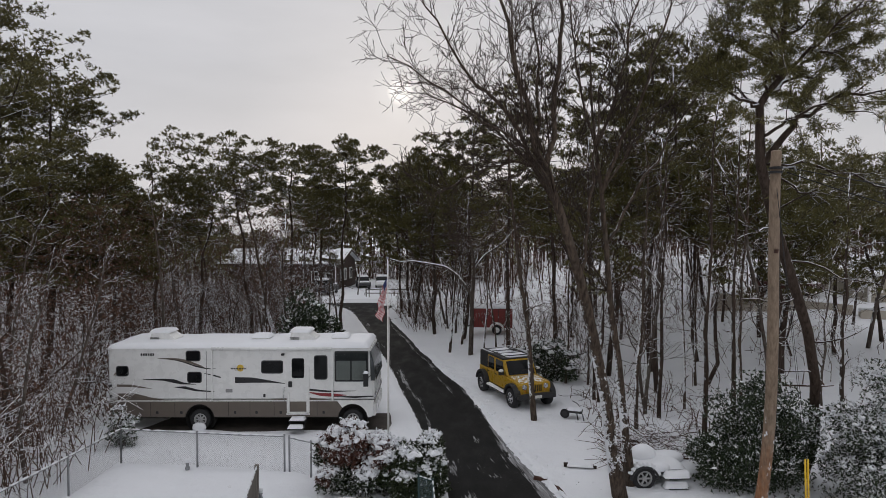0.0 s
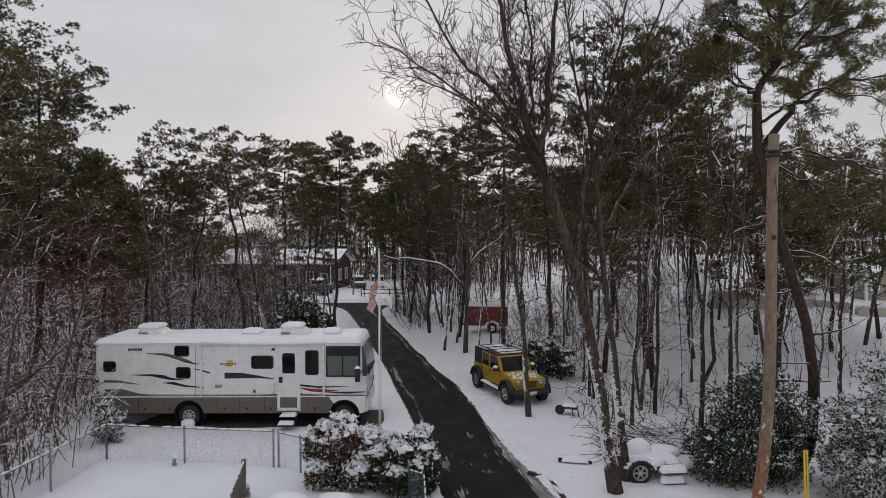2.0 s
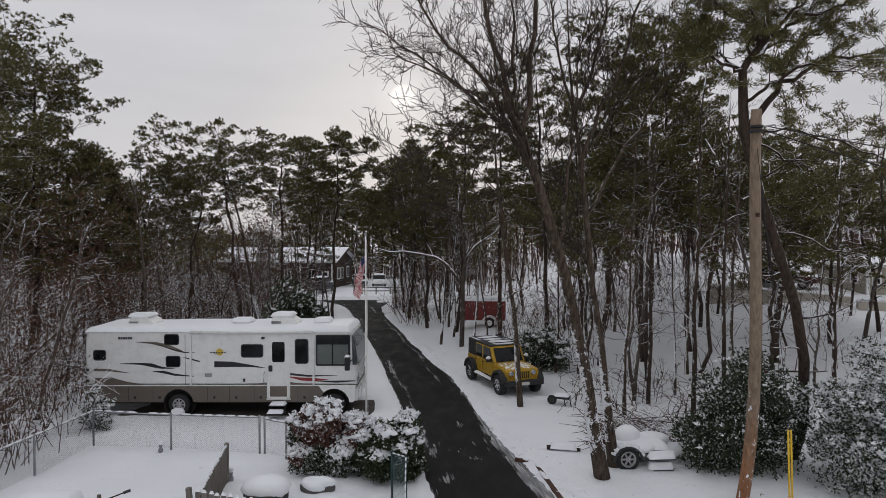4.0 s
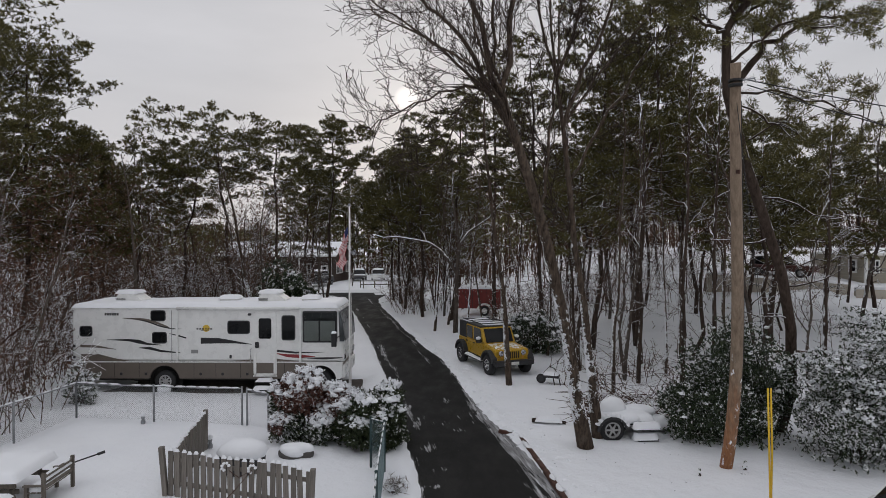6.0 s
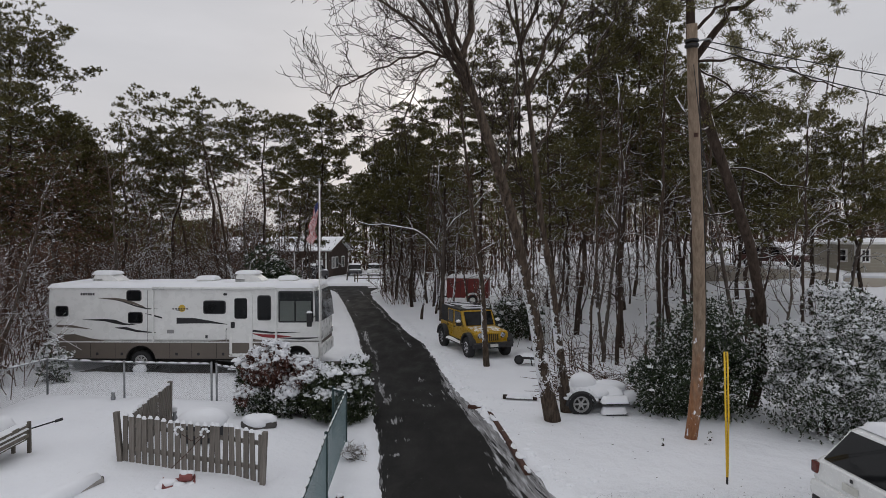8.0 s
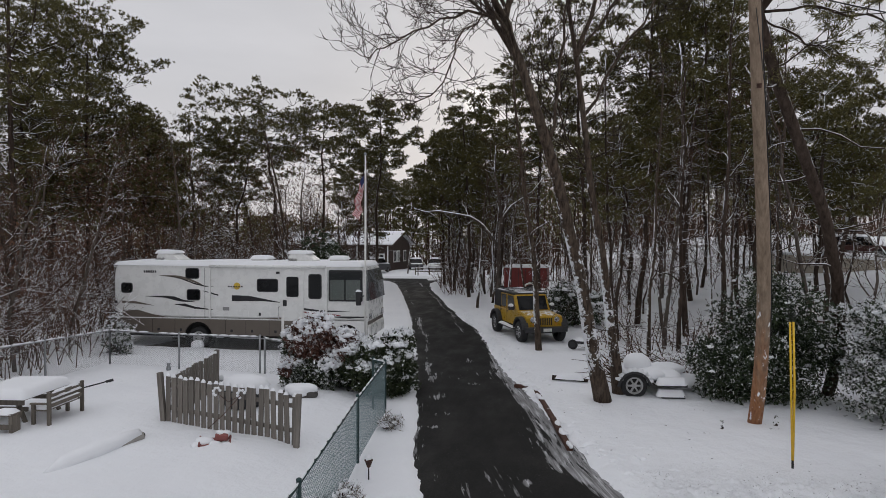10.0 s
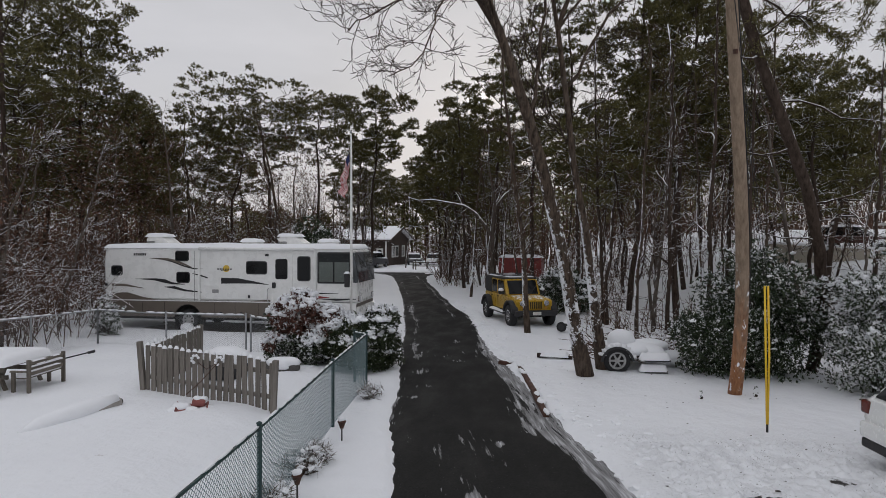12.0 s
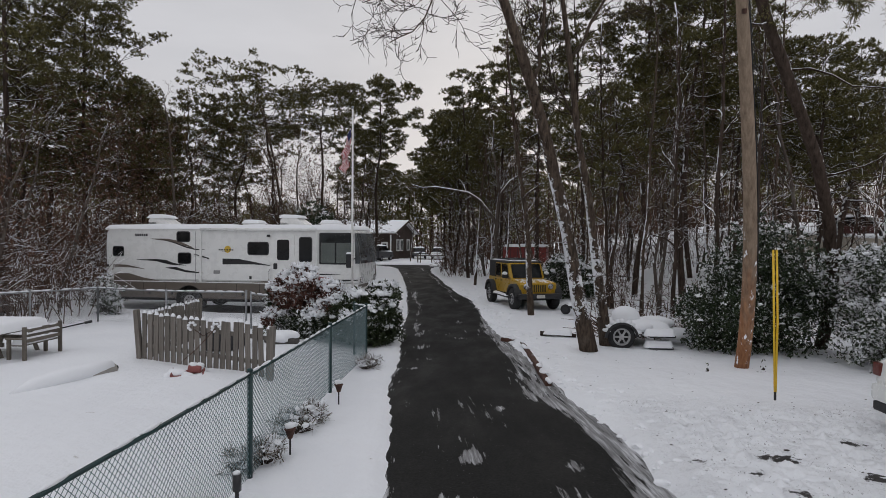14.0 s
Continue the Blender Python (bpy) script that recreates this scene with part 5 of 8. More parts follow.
    for m, p in (("rv_brown", [(-10.62, 2.70, 0.004), (-9.92, 2.66, 0.035), (-9.5, 2.58, 0.04), (-9.0, 2.40, 0.02), (-8.85, 2.33, 0.004)]),
                 ("black_paint", [(-10.3, 2.70, 0.004), (-9.7, 2.57, 0.014), (-9.2, 2.40, 0.02), (-8.8, 2.31, 0.015), (-8.45, 2.31, 0.003)]),
                 ("black_paint", [(-8.9, 2.14, 0.004), (-8.6, 2.07, 0.02), (-8.28, 1.98, 0.02)]),
                 ("black_paint", [(-11.18, 1.91, 0.004), (-10.4, 1.90, 0.03), (-10.0, 1.84, 0.055), (-9.7, 1.76, 0.03), (-9.2, 1.72, 0.004)]),
                 ("black_paint", [(-10.0, 1.62, 0.006), (-9.6, 1.60, 0.04), (-9.2, 1.50, 0.03), (-8.5, 1.44, 0.006)]),
                 ("rv_brown", [(-12.15, 1.68, 0.035), (-11.6, 1.67, 0.035), (-10.85, 1.56, 0.004)]),
                 ("rv_brown", [(-12.13, 1.24, 0.11), (-11.5, 1.25, 0.11), (-10.9, 1.17, 0.05), (-10.25, 1.12, 0.006)]),
                 ("black_paint", [(-7.75, 1.88, 0.085), (-7.1, 1.88, 0.075), (-6.5, 1.83, 0.035), (-5.9, 1.75, 0.006)]),
                 ("black_paint", [(-5.5, 1.60, 0.01), (-5.0, 1.52, 0.03), (-4.3, 1.45, 0.025), (-3.25, 1.47, 0.003)]),
                 ("red_decal", [(-5.0, 1.42, 0.01), (-4.6, 1.34, 0.04), (-4.2, 1.32, 0.05), (-3.6, 1.31, 0.008)]),
                 ("black_paint", [(-4.1, 1.26, 0.004), (-3.3, 1.24, 0.03), (-2.6, 1.27, 0.012)]),
                 ("rv_brown", [(-6.6, 1.125, 0.006), (-5.7, 1.16, 0.04), (-5.2, 1.20, 0.075), (-4.9, 1.16, 0.04), (-4.2, 1.13, 0.006)])):
        part("decal", swoosh(p, y), M[m], rv)
    part("badge", Geo().lathe([(0.13, Y0 - 0.006), (0.13, Y0 + 0.002)], (-7.55, 0, 2.33), sides=24), M["yellow_decal"], rv, "round yellow emblem")
    for x0, x1, z, h, m in ((-7.9, -7.3, 2.31, 0.022, "black_paint"), (-7.75, -7.45, 2.26, 0.012, "black_paint"), (-11.25, -10.72, 2.84, 0.045, "black_paint")):
        n = 6
        for i in range(n):
            a = x0 + (x1 - x0) * i / n
            part("lettering_bar", Geo().box(a, a + (x1 - x0) / n * 0.7, Y0 - 0.008, Y0 + 0.001, z - h, z + h), M[m], rv)
    part("vent_grille", plate(-8.1, -7.85, 1.42, 1.55, Y0 - 0.012, 0.015, 0.02), M["grey_decal"], rv)
    part("hatch", plate(-7.6, -7.1, 1.2, 1.42, Y0 - 0.008, 0.01, 0.03), M["rv_white"], rv, bevel=0.003)
    part("bay_light", plate(-6.7, -6.62, 1.24, 1.36, Y0 - 0.02, 0.02, 0.02), M["dark_plastic"], rv)
    for z in (1.28, 1.68):
        part("tail_marker", plate(-12.42, -12.33, z - 0.05, z + 0.05, Y0 - 0.02, 0.02, 0.02), M["dark_plastic"], rv)
    # roof units
    for x, w, h, m in ((-11.3, 0.95, 0.38, "white_paint"), (-5.9, 1.0, 0.40, "white_paint")):
        ac = part("air_conditioner", Geo().extrude([(x, 3.14), (x, 3.14 + h * 0.75), (x + 0.08, 3.14 + h), (x + w * 0.65, 3.14 + h), (x + w, 3.14 + h * 0.35), (x + w, 3.14)], 23.05, 23.85, 0.03, 0.06), M[m], rv)
        for k in range(5):
            part("louvre", Geo().box(x - 0.012, x + 0.35, 23.035, 23.05, 3.2 + k * 0.03, 3.212 + k * 0.03), M["dark_plastic"], ac)
        part("snow_cap", snow_pad(Geo(), x - 0.03, x + w * 0.78, 23.0, 23.9, 3.14 + h - 0.01, 0.11, 5, 0.07, 0.14), M["snow"], ac, smooth=True)
    for x, w in ((-7.4, 0.65), (-4.3, 0.6)):
        v = part("roof_vent", Geo().box(x, x + w, 23.1, 23.7, 3.14, 3.33), M["white_paint"], rv, bevel=0.04)
        part("snow_cap", snow_pad(Geo(), x - 0.05, x + w + 0.05, 23.05, 23.75, 3.32, 0.12, 8, 0.07, 0.2), M["snow"], v, smooth=True)
    rs = snow_pad(Geo(), X0 + 0.02, -2.76, Y0 - 0.03, Y1 + 0.02, 3.08, 0.17, 4, 0.11, 0.20, 0.18)
    part("roof_snow", rs, M["snow"], rv, "thick layer of snow", smooth=True)
    # entry steps
    st = part("entry_step", Geo().box(-5.68, -5.08, Y0 - 0.36, Y0 + 0.1, 0.42, 0.46).box(-5.68, -5.08, Y0 - 0.62, Y0 - 0.3, 0.20, 0.24).bar((-5.66, Y0 + 0.1, 0.44), (-5.66, Y0 - 0.6, 0.22), 0.03, 0.05).bar((-5.10, Y0 + 0.1, 0.44), (-5.10, Y0 - 0.6, 0.22), 0.03, 0.05), M["dark_plastic"], rv, "folding steps below the door")
    part("step_snow", snow_pad(snow_pad(Geo(), -5.68, -5.08, Y0 - 0.36, Y0 - 0.02, 0.46, 0.09, 3, 0.06, 0.06), -5.68, -5.08, Y0 - 0.62, Y0 - 0.34, 0.24, 0.09, 4, 0.06, 0.06), M["snow"], st, smooth=True)
    part("screen_rail", Geo().box(-5.78, -5.72, Y0 - 0.05, Y0 - 0.022, 0.62, 1.42).box(-5.09, -5.03, Y0 - 0.05, Y0 - 0.022, 0.62, 1.42).box(-5.78, -5.03, Y0 - 0.05, Y0 - 0.022, 0.62, 0.67), M["white_paint"], door)
    wp = part("tyre_snow", blob(Geo(), (-9.08, Y0 - 0.02, 0.10), (0.24, 0.14, 0.20), 3), M["snow"], rv, smooth=True)
    return rv


motorhome()

# ---------------------------------------------------------------- vehicles


def jeep():
    root = thing("off_road_car", "yellow four-door off-road car with black hardtop, nose dusted with snow", "car", pose(3.15, 26.6, 0.02, 0, 0, -69))
    W = 0.76
    tub = [(-2.0, 0.60), (-2.02, 1.13), (0.72, 1.15), (1.80, 1.07), (1.88, 1.0), (1.88, 0.62)] + arch(1.44, 0.44, 0.50, 0.62) + [(0.9, 0.56), (-0.9, 0.56)] + arch(-1.47, 0.44, 0.50, 0.62)
    part("body", Geo().extrude(tub, -W, W, 0.03, 0.05), M["jeep_yellow"], root)
    part("chassis", Geo().box(-1.9, 1.8, -0.5, 0.5, 0.38, 0.62), M["underside"], root)
    fr = [(-1.95, 1.13), (-1.9, 1.78), (0.32, 1.80), (0.40, 1.76), (0.76, 1.15)]
    part("cabin", Geo().extrude(fr, -W + 0.03, W - 0.03, 0.05, 0.1), M["jeep_yellow"], root)
    part("hardtop", Geo().box(-1.98, 0.36, -W + 0.02, W - 0.02, 1.77, 1.85), M["dark_plastic"], root, "black hardtop", bevel=0.04)
    part("rear_quarter", Geo().extrude([(-2.0, 1.14), (-1.97, 1.82), (-1.15, 1.82), (-1.15, 1.14)], -W + 0.022, W - 0.022), M["dark_plastic"], root, bevel=0.03)
    for s in (-1, 1):
        yy = s * (W - 0.026)
        for x0, x1 in ((-1.07, -0.42), (-0.30, 0.42)):
            x2 = x1 + 0.17 if x1 > 0 else x1
            part("side_window", Geo().extrude([(x0, 1.2), (x0, 1.72), (x1 - 0.06, 1.72), (x2 - 0.06, 1.2)], min(yy, yy + s * 0.012), max(yy, yy + s * 0.012)), M["glass"], root, "dark side window")
            d = part("door_seam", Geo().box(x0 - 0.07, x0 - 0.055, min(s * W, s * (W + 0.006)), max(s * W, s * (W + 0.006)), 0.64, 1.14), M["underside"], root)
            part("door_handle", Geo().box(x0 + 0.0, x0 + 0.14, min(s * W, s * (W + 0.035)), max(s * W, s * (W + 0.035)), 1.03, 1.07), M["dark_plastic"], d, bevel=0.01)
        part("running_board", Geo().box(-0.95, 0.92, min(s * 0.74, s * 0.94), max(s * 0.74, s * 0.94), 0.42, 0.49), M["dark_plastic"], root, bevel=0.02)
        part("step_snow", snow_pad(Geo(), -0.9, 0.85, min(s * 0.74, s * 0.95), max(s * 0.74, s * 0.95), 0.49, 0.06, 3, 0.07, 0.07, 0.5), M["snow"], root, smooth=True)
        for cx in (1.44, -1.47):
            arc = [(cx + 0.58 * math.cos(t), 0.44 + 0.58 * math.sin(t)) for t in np.linspace(0.25, math.pi - 0.15, 10)]
            inn = [(cx + 0.49 * math.cos(t), 0.44 + 0.49 * math.sin(t)) for t in np.linspace(0.25, math.pi - 0.15, 10)][::-1]
            part("fender_flare", Geo().extrude(arc + inn, min(s * 0.70, s * 0.96), max(s * 0.70, s * 0.96)), M["dark_plastic"], root, bevel=0.02)
            wheel(root, (cx, s * 0.80, 0.42), 0.42, 0.27, s, "chrome", spokes=5)
        part("door_mirror", Geo().box(0.46, 0.60, min(s * 0.78, s * 1.0), max(s * 0.78, s * 1.0), 1.18, 1.38), M["dark_plastic"], root, bevel=0.03)
        part("mirror_snow", blob(Geo(), (0.55, s * 0.9, 1.36), (0.10, 0.12, 0.08), 4), M["snow"], root, smooth=True)
        hl = part("headlight", Geo().lathe([(0.115, 0), (0.115, 0.05), (0.09, 0.075), (0.01, 0.08)], (0, 0, 0), sides=18), M["chrome"], root, at=Matrix.Translation((1.87, s * 0.50, 0.93)) @ Matrix.Rotation(radians(-90), 4, "Z"))
        part("turn_signal", Geo().lathe([(0.04, 0), (0.04, 0.03), (0.01, 0.035)], (0, 0, 0), sides=10), M["amber"], root, at=Matrix.Translation((1.88, s * 0.47, 0.75)) @ Matrix.Rotation(radians(-90), 4, "Z"))
    ws = Geo().box(-0.012, 0.012, -0.62, 0.62, -0.31, 0.31, pose(0.605, 0, 1.462, 0, -30.5, 0))
    part("windscreen", ws, M["glass"], root, "dark windscreen")
    gr = part("grille", Geo().box(1.86, 1.92, -0.40, 0.40, 0.68, 1.04), M["jeep_yellow"], root, bevel=0.02)
    for k in range(7):
        part("grille_slot", Geo().box(1.915, 1.93, -0.30 + k * 0.09, -0.25 + k * 0.09, 0.72, 0.99), M["underside"], gr)
    part("front_bumper", Geo().box(1.90, 2.16, -0.86, 0.86, 0.46, 0.66), M["dark_plastic"], root, bevel=0.04)
    part("number_plate", Geo().box(2.16, 2.175, -0.17, 0.17, 0.50, 0.62), M["plate"], root)
    part("rear_bumper", Geo().box(-2.2, -1.98, -0.8, 0.8, 0.46, 0.64), M["dark_plastic"], root, bevel=0.03)
    wheel(root, None, 0.40, 0.26, -1, "dark_plastic", "spare_wheel", at=Matrix.Translation((-2.18, 0.05, 1.02)) @ Matrix.Rotation(radians(-90), 4, "Z"))
    hm = pose(1.28, 0, 1.105, 0, 4.2, 0)
    part("hood_snow", snow_pad(Geo(), -0.5, 0.5, -0.62, 0.62, 0.0, 0.035, 6, 0.06, 0.10, 0.9, hm), M["patchy_hood"], root, "thin patchy snow on the hood", smooth=True)
    rr = part("roof_rack", Geo().tube([(-1.8, -0.62, 1.92), (0.25, -0.62, 1.92)], 0.02, 6).tube([(-1.8, 0.62, 1.92), (0.25, 0.62, 1.92)], 0.02, 6), M["dark_plastic"], root)
    for x in (-1.6, -1.0, -0.4, 0.2):
        part("rack_bar", Geo().bar((x, -0.62, 1.92), (x, 0.62, 1.92), 0.03, 0.03), M["dark_plastic"], rr)
    part("roof_snow", snow_pad(snow_pad(Geo(), -1.9, -0.95, -0.66, 0.5, 1.85, 0.05, 6, 0.08, 0.1, 0.8), -0.8, 0.28, -0.45, 0.66, 1.85, 0.045, 9, 0.08, 0.1, 0.8), M["snow"], root, "patches of snow on the roof", smooth=True)


def cargo_trailer():
    root = thing("cargo_trailer", "red enclosed cargo trailer with white wheel fender, snow on top", "trailer", pose(3.25, 40.0, float(rise(3.25, 40)) + 0.05, 0, 0, -8))
    part("body", Geo().box(-1.35, 1.35, 0, 1.7, 0.45, 1.75), M["trailer_red"], root, bevel=0.05)
    for x in (-0.9, -0.45, 0.0, 0.45, 0.9):
        part("panel_seam", Geo().box(x - 0.01, x + 0.01, -0.006, 0.01, 0.5, 1.7), M["dark_plastic"], root)
    for x in (-1.34, 1.34):
        part("corner_trim", Geo().box(x - 0.03, x + 0.03, -0.01, 0.06, 0.45, 1.75), M["trailer_red"], root)
    outer = [(0.35 + 0.52 * math.cos(t), 0.32 + 0.50 * math.sin(t)) for t in np.linspace(0, math.pi, 12)]
    inner = [(0.35 + 0.40 * math.cos(t), 0.32 + 0.39 * math.sin(t)) for t in np.linspace(0, math.pi, 12)][::-1]
    part("fender", Geo().extrude(outer + inner, -0.26, 0.05), M["white_paint"], root, "rounded white fender")
    wheel(root, (0.35, -0.10, 0.32), 0.32, 0.2, -1, "white_paint")
    part("hitch", Geo().bar((-1.3, 0.85, 0.45), (-2.1, 0.85, 0.42), 0.1, 0.08), M["dark_plastic"], root)
    part("jack", Geo().tube([(-1.85, 0.8, 0.0), (-1.85, 0.8, 0.75)], 0.03, 8), M["galv"], root)
    part("roof_snow", snow_pad(Geo(), -1.4, 1.4, -0.04, 1.74, 1.75, 0.16, 5, 0.12, 0.2), M["snow"], root, smooth=True)


def white_suv():
    root = thing("suv", "white sport utility car with dark rear window and snowy roof", "car", pose(10.82, 10.38, 0.0, 0, 0, 5))
    side = [(-2.2, 0.45), (-2.28, 0.75), (-2.24, 1.02), (-2.12, 1.10), (1.0, 1.06), (2.05, 0.92), (2.25, 0.70), (2.2, 0.42)] + arch(1.38, 0.34, 0.40, 0.42) + arch(-1.36, 0.34, 0.40, 0.42)
    part("body", Geo().extrude(side, -0.90, 0.90, 0.06, 0.12), M["car_white"], root, smooth=False)
    cab = [(-2.16, 1.05), (-1.72, 1.56), (-1.45, 1.64), (0.0, 1.66), (0.35, 1.58), (1.05, 1.05)]
    part("cabin", Geo().extrude(cab, -0.80, 0.80, 0.10, 0.16), M["car_white"], root)
    rw = [(-2.175, -0.72, 1.06), (-2.175, 0.72, 1.06), (-1.765, 0.62, 1.55), (-1.765, -0.62, 1.55)]
    rg = Geo().add(rw, [(0, 3, 2, 1)]).add([(x - 0.018, y, z + 0.012) for x, y, z in rw], [(0, 3, 2, 1)])
    rg.add([(x - 0.018, y, z + 0.012) for x, y, z in rw] + rw, [(0, 1, 5, 4), (1, 2, 6, 5), (2, 3, 7, 6), (3, 0, 4, 7)])
    part("rear_window", rg, M["glass"], root, "dark rear window")
    for s in (-1, 1):
        part("side_glass", Geo().extrude([(-1.75, 1.14), (-1.45, 1.5), (0.15, 1.52), (0.7, 1.14)], min(s * 0.80, s * 0.815), max(s * 0.80, s * 0.815)), M["glass"], root)
        part("tail_light", Geo().box(-2.29, -2.06, min(s * 0.74, s * 0.912), max(s * 0.74, s * 0.912), 0.80, 1.00), M["tail_red"], root, "red tail light", bevel=0.03)
        for cx in (1.38, -1.36):
            wheel(root, (cx, s * 0.80, 0.34), 0.34, 0.22, s, "chrome", spokes=5)
    part("rear_bumper", Geo().box(-2.34, -2.1, -0.88, 0.88, 0.44, 0.70), M["car_white"], root, bevel=0.07)
    part("bumper_sill", Geo().box(-2.32, -2.0, -0.84, 0.84, 0.30, 0.44), M["dark_plastic"], root, "dark lower bumper", bevel=0.03)
    part("number_plate", Geo().box(-2.30, -2.285, -0.16, 0.16, 0.78, 0.90), M["plate"], root)
    part("tailgate_badge", Geo().box(-2.275, -2.26, -0.03, 0.03, 0.94, 1.0), M["dark_plastic"], root, bevel=0.01)
    part("roof_snow", snow_pad(Geo(), -1.62, 0.3, -0.68, 0.68, 1.63, 0.12, 5, 0.09, 0.2), M["snow"], root, smooth=True)


def utility_trailer():
    root = thing("utility_trailer", "small open trailer buried under snow, one black tyre showing", "trailer", pose(6.35, 17.25, 0.06, 0, 0, 4))
    part("bed", Geo().box(-0.75, 0.62, -0.1, 1.1, 0.34, 0.48), M["dark_plastic"], root, bevel=0.02)
    outer = [(-0.62 + 0.42 * math.cos(t), 0.24 + 0.40 * math.sin(t)) for t in np.linspace(0.1, math.pi, 12)]
    inner = [(-0.62 + 0.36 * math.cos(t), 0.24 + 0.34 * math.sin(t)) for t in np.linspace(0.1, math.pi, 12)][::-1]
    part("fender", Geo().extrude(outer + inner, -0.32, 0.0), M["dark_plastic"], root)
    wheel(root, (-0.62, -0.18, 0.27), 0.34, 0.2, -1, "bright_rim", spokes=6, hub=0.66)
    g = snow_pad(Geo(), -0.78, 0.66, -0.14, 1.1, 0.47, 0.14, 5, 0.09, 0.2, 0.4)
    part("bed_snow", g, M["snow"], root, smooth=True)
    fs = Geo()
    for k in range(9):
        t = 0.35 + 2.3 * k / 8
        blob(fs, (-0.62 + 0.42 * math.cos(t), -0.16, 0.24 + 0.41 * math.sin(t)), (0.13, 0.17, 0.07), k, sub=1)
    part("fender_snow", fs, M["snow"], root, smooth=True)
    for i, (x, y, z, rx, ry, rz) in enumerate(((-0.36, 0.55, 0.66, 0.36, 0.3, 0.30), (0.45, 0.7, 0.52, 0.5, 0.34, 0.17), (-0.1, -0.02, 0.50, 0.32, 0.2, 0.14), (1.0, 0.5, 0.25, 0.5, 0.4, 0.18))):
        part("snow_mound", blob(Geo(), (x, y, z), (rx, ry, rz), 20 + i, sub=3, rough=0.08), M["snow"], root, smooth=True)
    for k, (z, xe) in enumerate(((0.34, 0.66), (0.05, 0.60))):
        part("side_rail", Geo().box(0.02, xe, -0.46, -0.30, z - 0.05, z + 0.01), M["dark_plastic"], root, bevel=0.012)
        part("rail_snow", snow_pad(Geo(), -0.1, xe + 0.02, -0.48, -0.20, z, 0.17, 4 + k, 0.07, 0.09, 0.15), M["snow"], root, smooth=True)


jeep()
cargo_trailer()
white_suv()
utility_trailer()

# ---------------------------------------------------------------- flag, pole, cables


def flagpole():
    x, y = -1.7, 18.4
    root = thing("flagpole", "slim white metal flagpole flying a limp striped flag", "flagpole", (x, y, 0))
    part("pole", Geo().tube([(0, 0, -0.02), (0.0, 0, 3.3), (0.0, 0, 6.55)], [0.032, 0.027, 0.018], 10), M["white_paint"], root, smooth=True)
    part("finial", blob(Geo(), (0, 0, 6.58), 0.045, 1, sub=2, rough=0.0), M["galv"], root, smooth=True)
    part("halyard", Geo().tube([(0.05, -0.02, 0.9), (0.06, -0.03, 3.2), (0.03, -0.02, 6.45)], 0.006, 4), M["white_cloth"], root)
    fl = new("flag")
    fl.parent = root
    fl["label"] = "limp red, white and blue striped flag"
    nu, nv = 14, 26

    def cloth(u, v):
        """u down the hoist, v along the fly, which hangs."""
        fold = math.sin(v * 13 + u * 2.5)
        px = -0.03 - 0.10 * v ** 0.5 - 0.24 * (1 - u) * v ** 0.7 - 0.04 * fold * v
        return (px, -0.05 * fold * (0.3 + v) - 0.03 * math.sin(u * 7) - 0.03, 5.95 - 0.42 * u * (1 - 0.5 * v) - 1.12 * v ** 0.95)

    bands = {}
    for i in range(13):
        g = Geo()
        u0, u1 = i / 13, (i + 1) / 13
        for side in (0, 1):
            vs = [tuple(c + (0.004 if (k == 1 and side) else 0) for k, c in enumerate(cloth(u, v / nv))) for v in range(nv + 1) for u in (u0, u1)]
            fc = [(2 * j, 2 * j + 1, 2 * j + 3, 2 * j + 2) for j in range(nv)]
            g.add(vs, fc if side else [f[::-1] for f in fc])
        part("stripe", g, M["red_cloth" if i % 2 == 0 else "white_cloth"], fl, smooth=True)
    g = Geo()
    vs = [(p[0], p[1] - 0.006, p[2]) for p in (cloth(u / 13, v / nv) for v in range(5) for u in range(8))]
    fc = [(8 * j + k, 8 * j + k + 1, 8 * j + k + 9, 8 * j + k + 8) for j in range(4) for k in range(7)]
    part("canton", g.add(vs, [f[::-1] for f in fc]).add([(a, b + 0.016, c) for a, b, c in vs], fc), M["blue_cloth"], fl, smooth=True)


def utility_pole():
    root = thing("utility_pole", "tall leaning wooden utility pole, grey above and raw orange below", "pole", (7.97, 15.1, 0))
    k = np.linspace(0, 1, 14)
    h = 0.91 * k
    pts = np.stack([0.275 * h - 2.984 * h ** 2 + 1.592 * h ** 3, -2.8 * h, -0.1 + 9.15 * k], 1)
    part("shaft", Geo().tube(pts, 0.145 - 0.045 * k, 16), M["pole"], root, smooth=True)
    top = pts[-1]
    for dz in (0.35, 0.44):
        part("band", Geo().tube([top + (0, 0, -dz - 0.02), top + (0, 0, -dz + 0.02)], 0.135, 14), M["wire"], root)
    part("hook", Geo().tube([top + (0.10, -0.06, -0.36), top + (0.32, -0.10, -0.33), top + (0.36, -0.10, -0.42)], 0.018, 6), M["galv"], root)
    part("riser", Geo().tube([p + np.array([0.17 - 0.004 * i, 0.04, 0]) for i, p in enumerate(pts[3:13])], 0.016, 5), M["wire"], root, smooth=True)
    part("knot", Geo().tube([pts[10] + (-0.02, -0.13, -0.03), pts[10] + (-0.02, -0.145, 0.05)], 0.045, 8), M["timber"], root)
    return Vector((7.97, 15.1, 0)) + Vector(top)


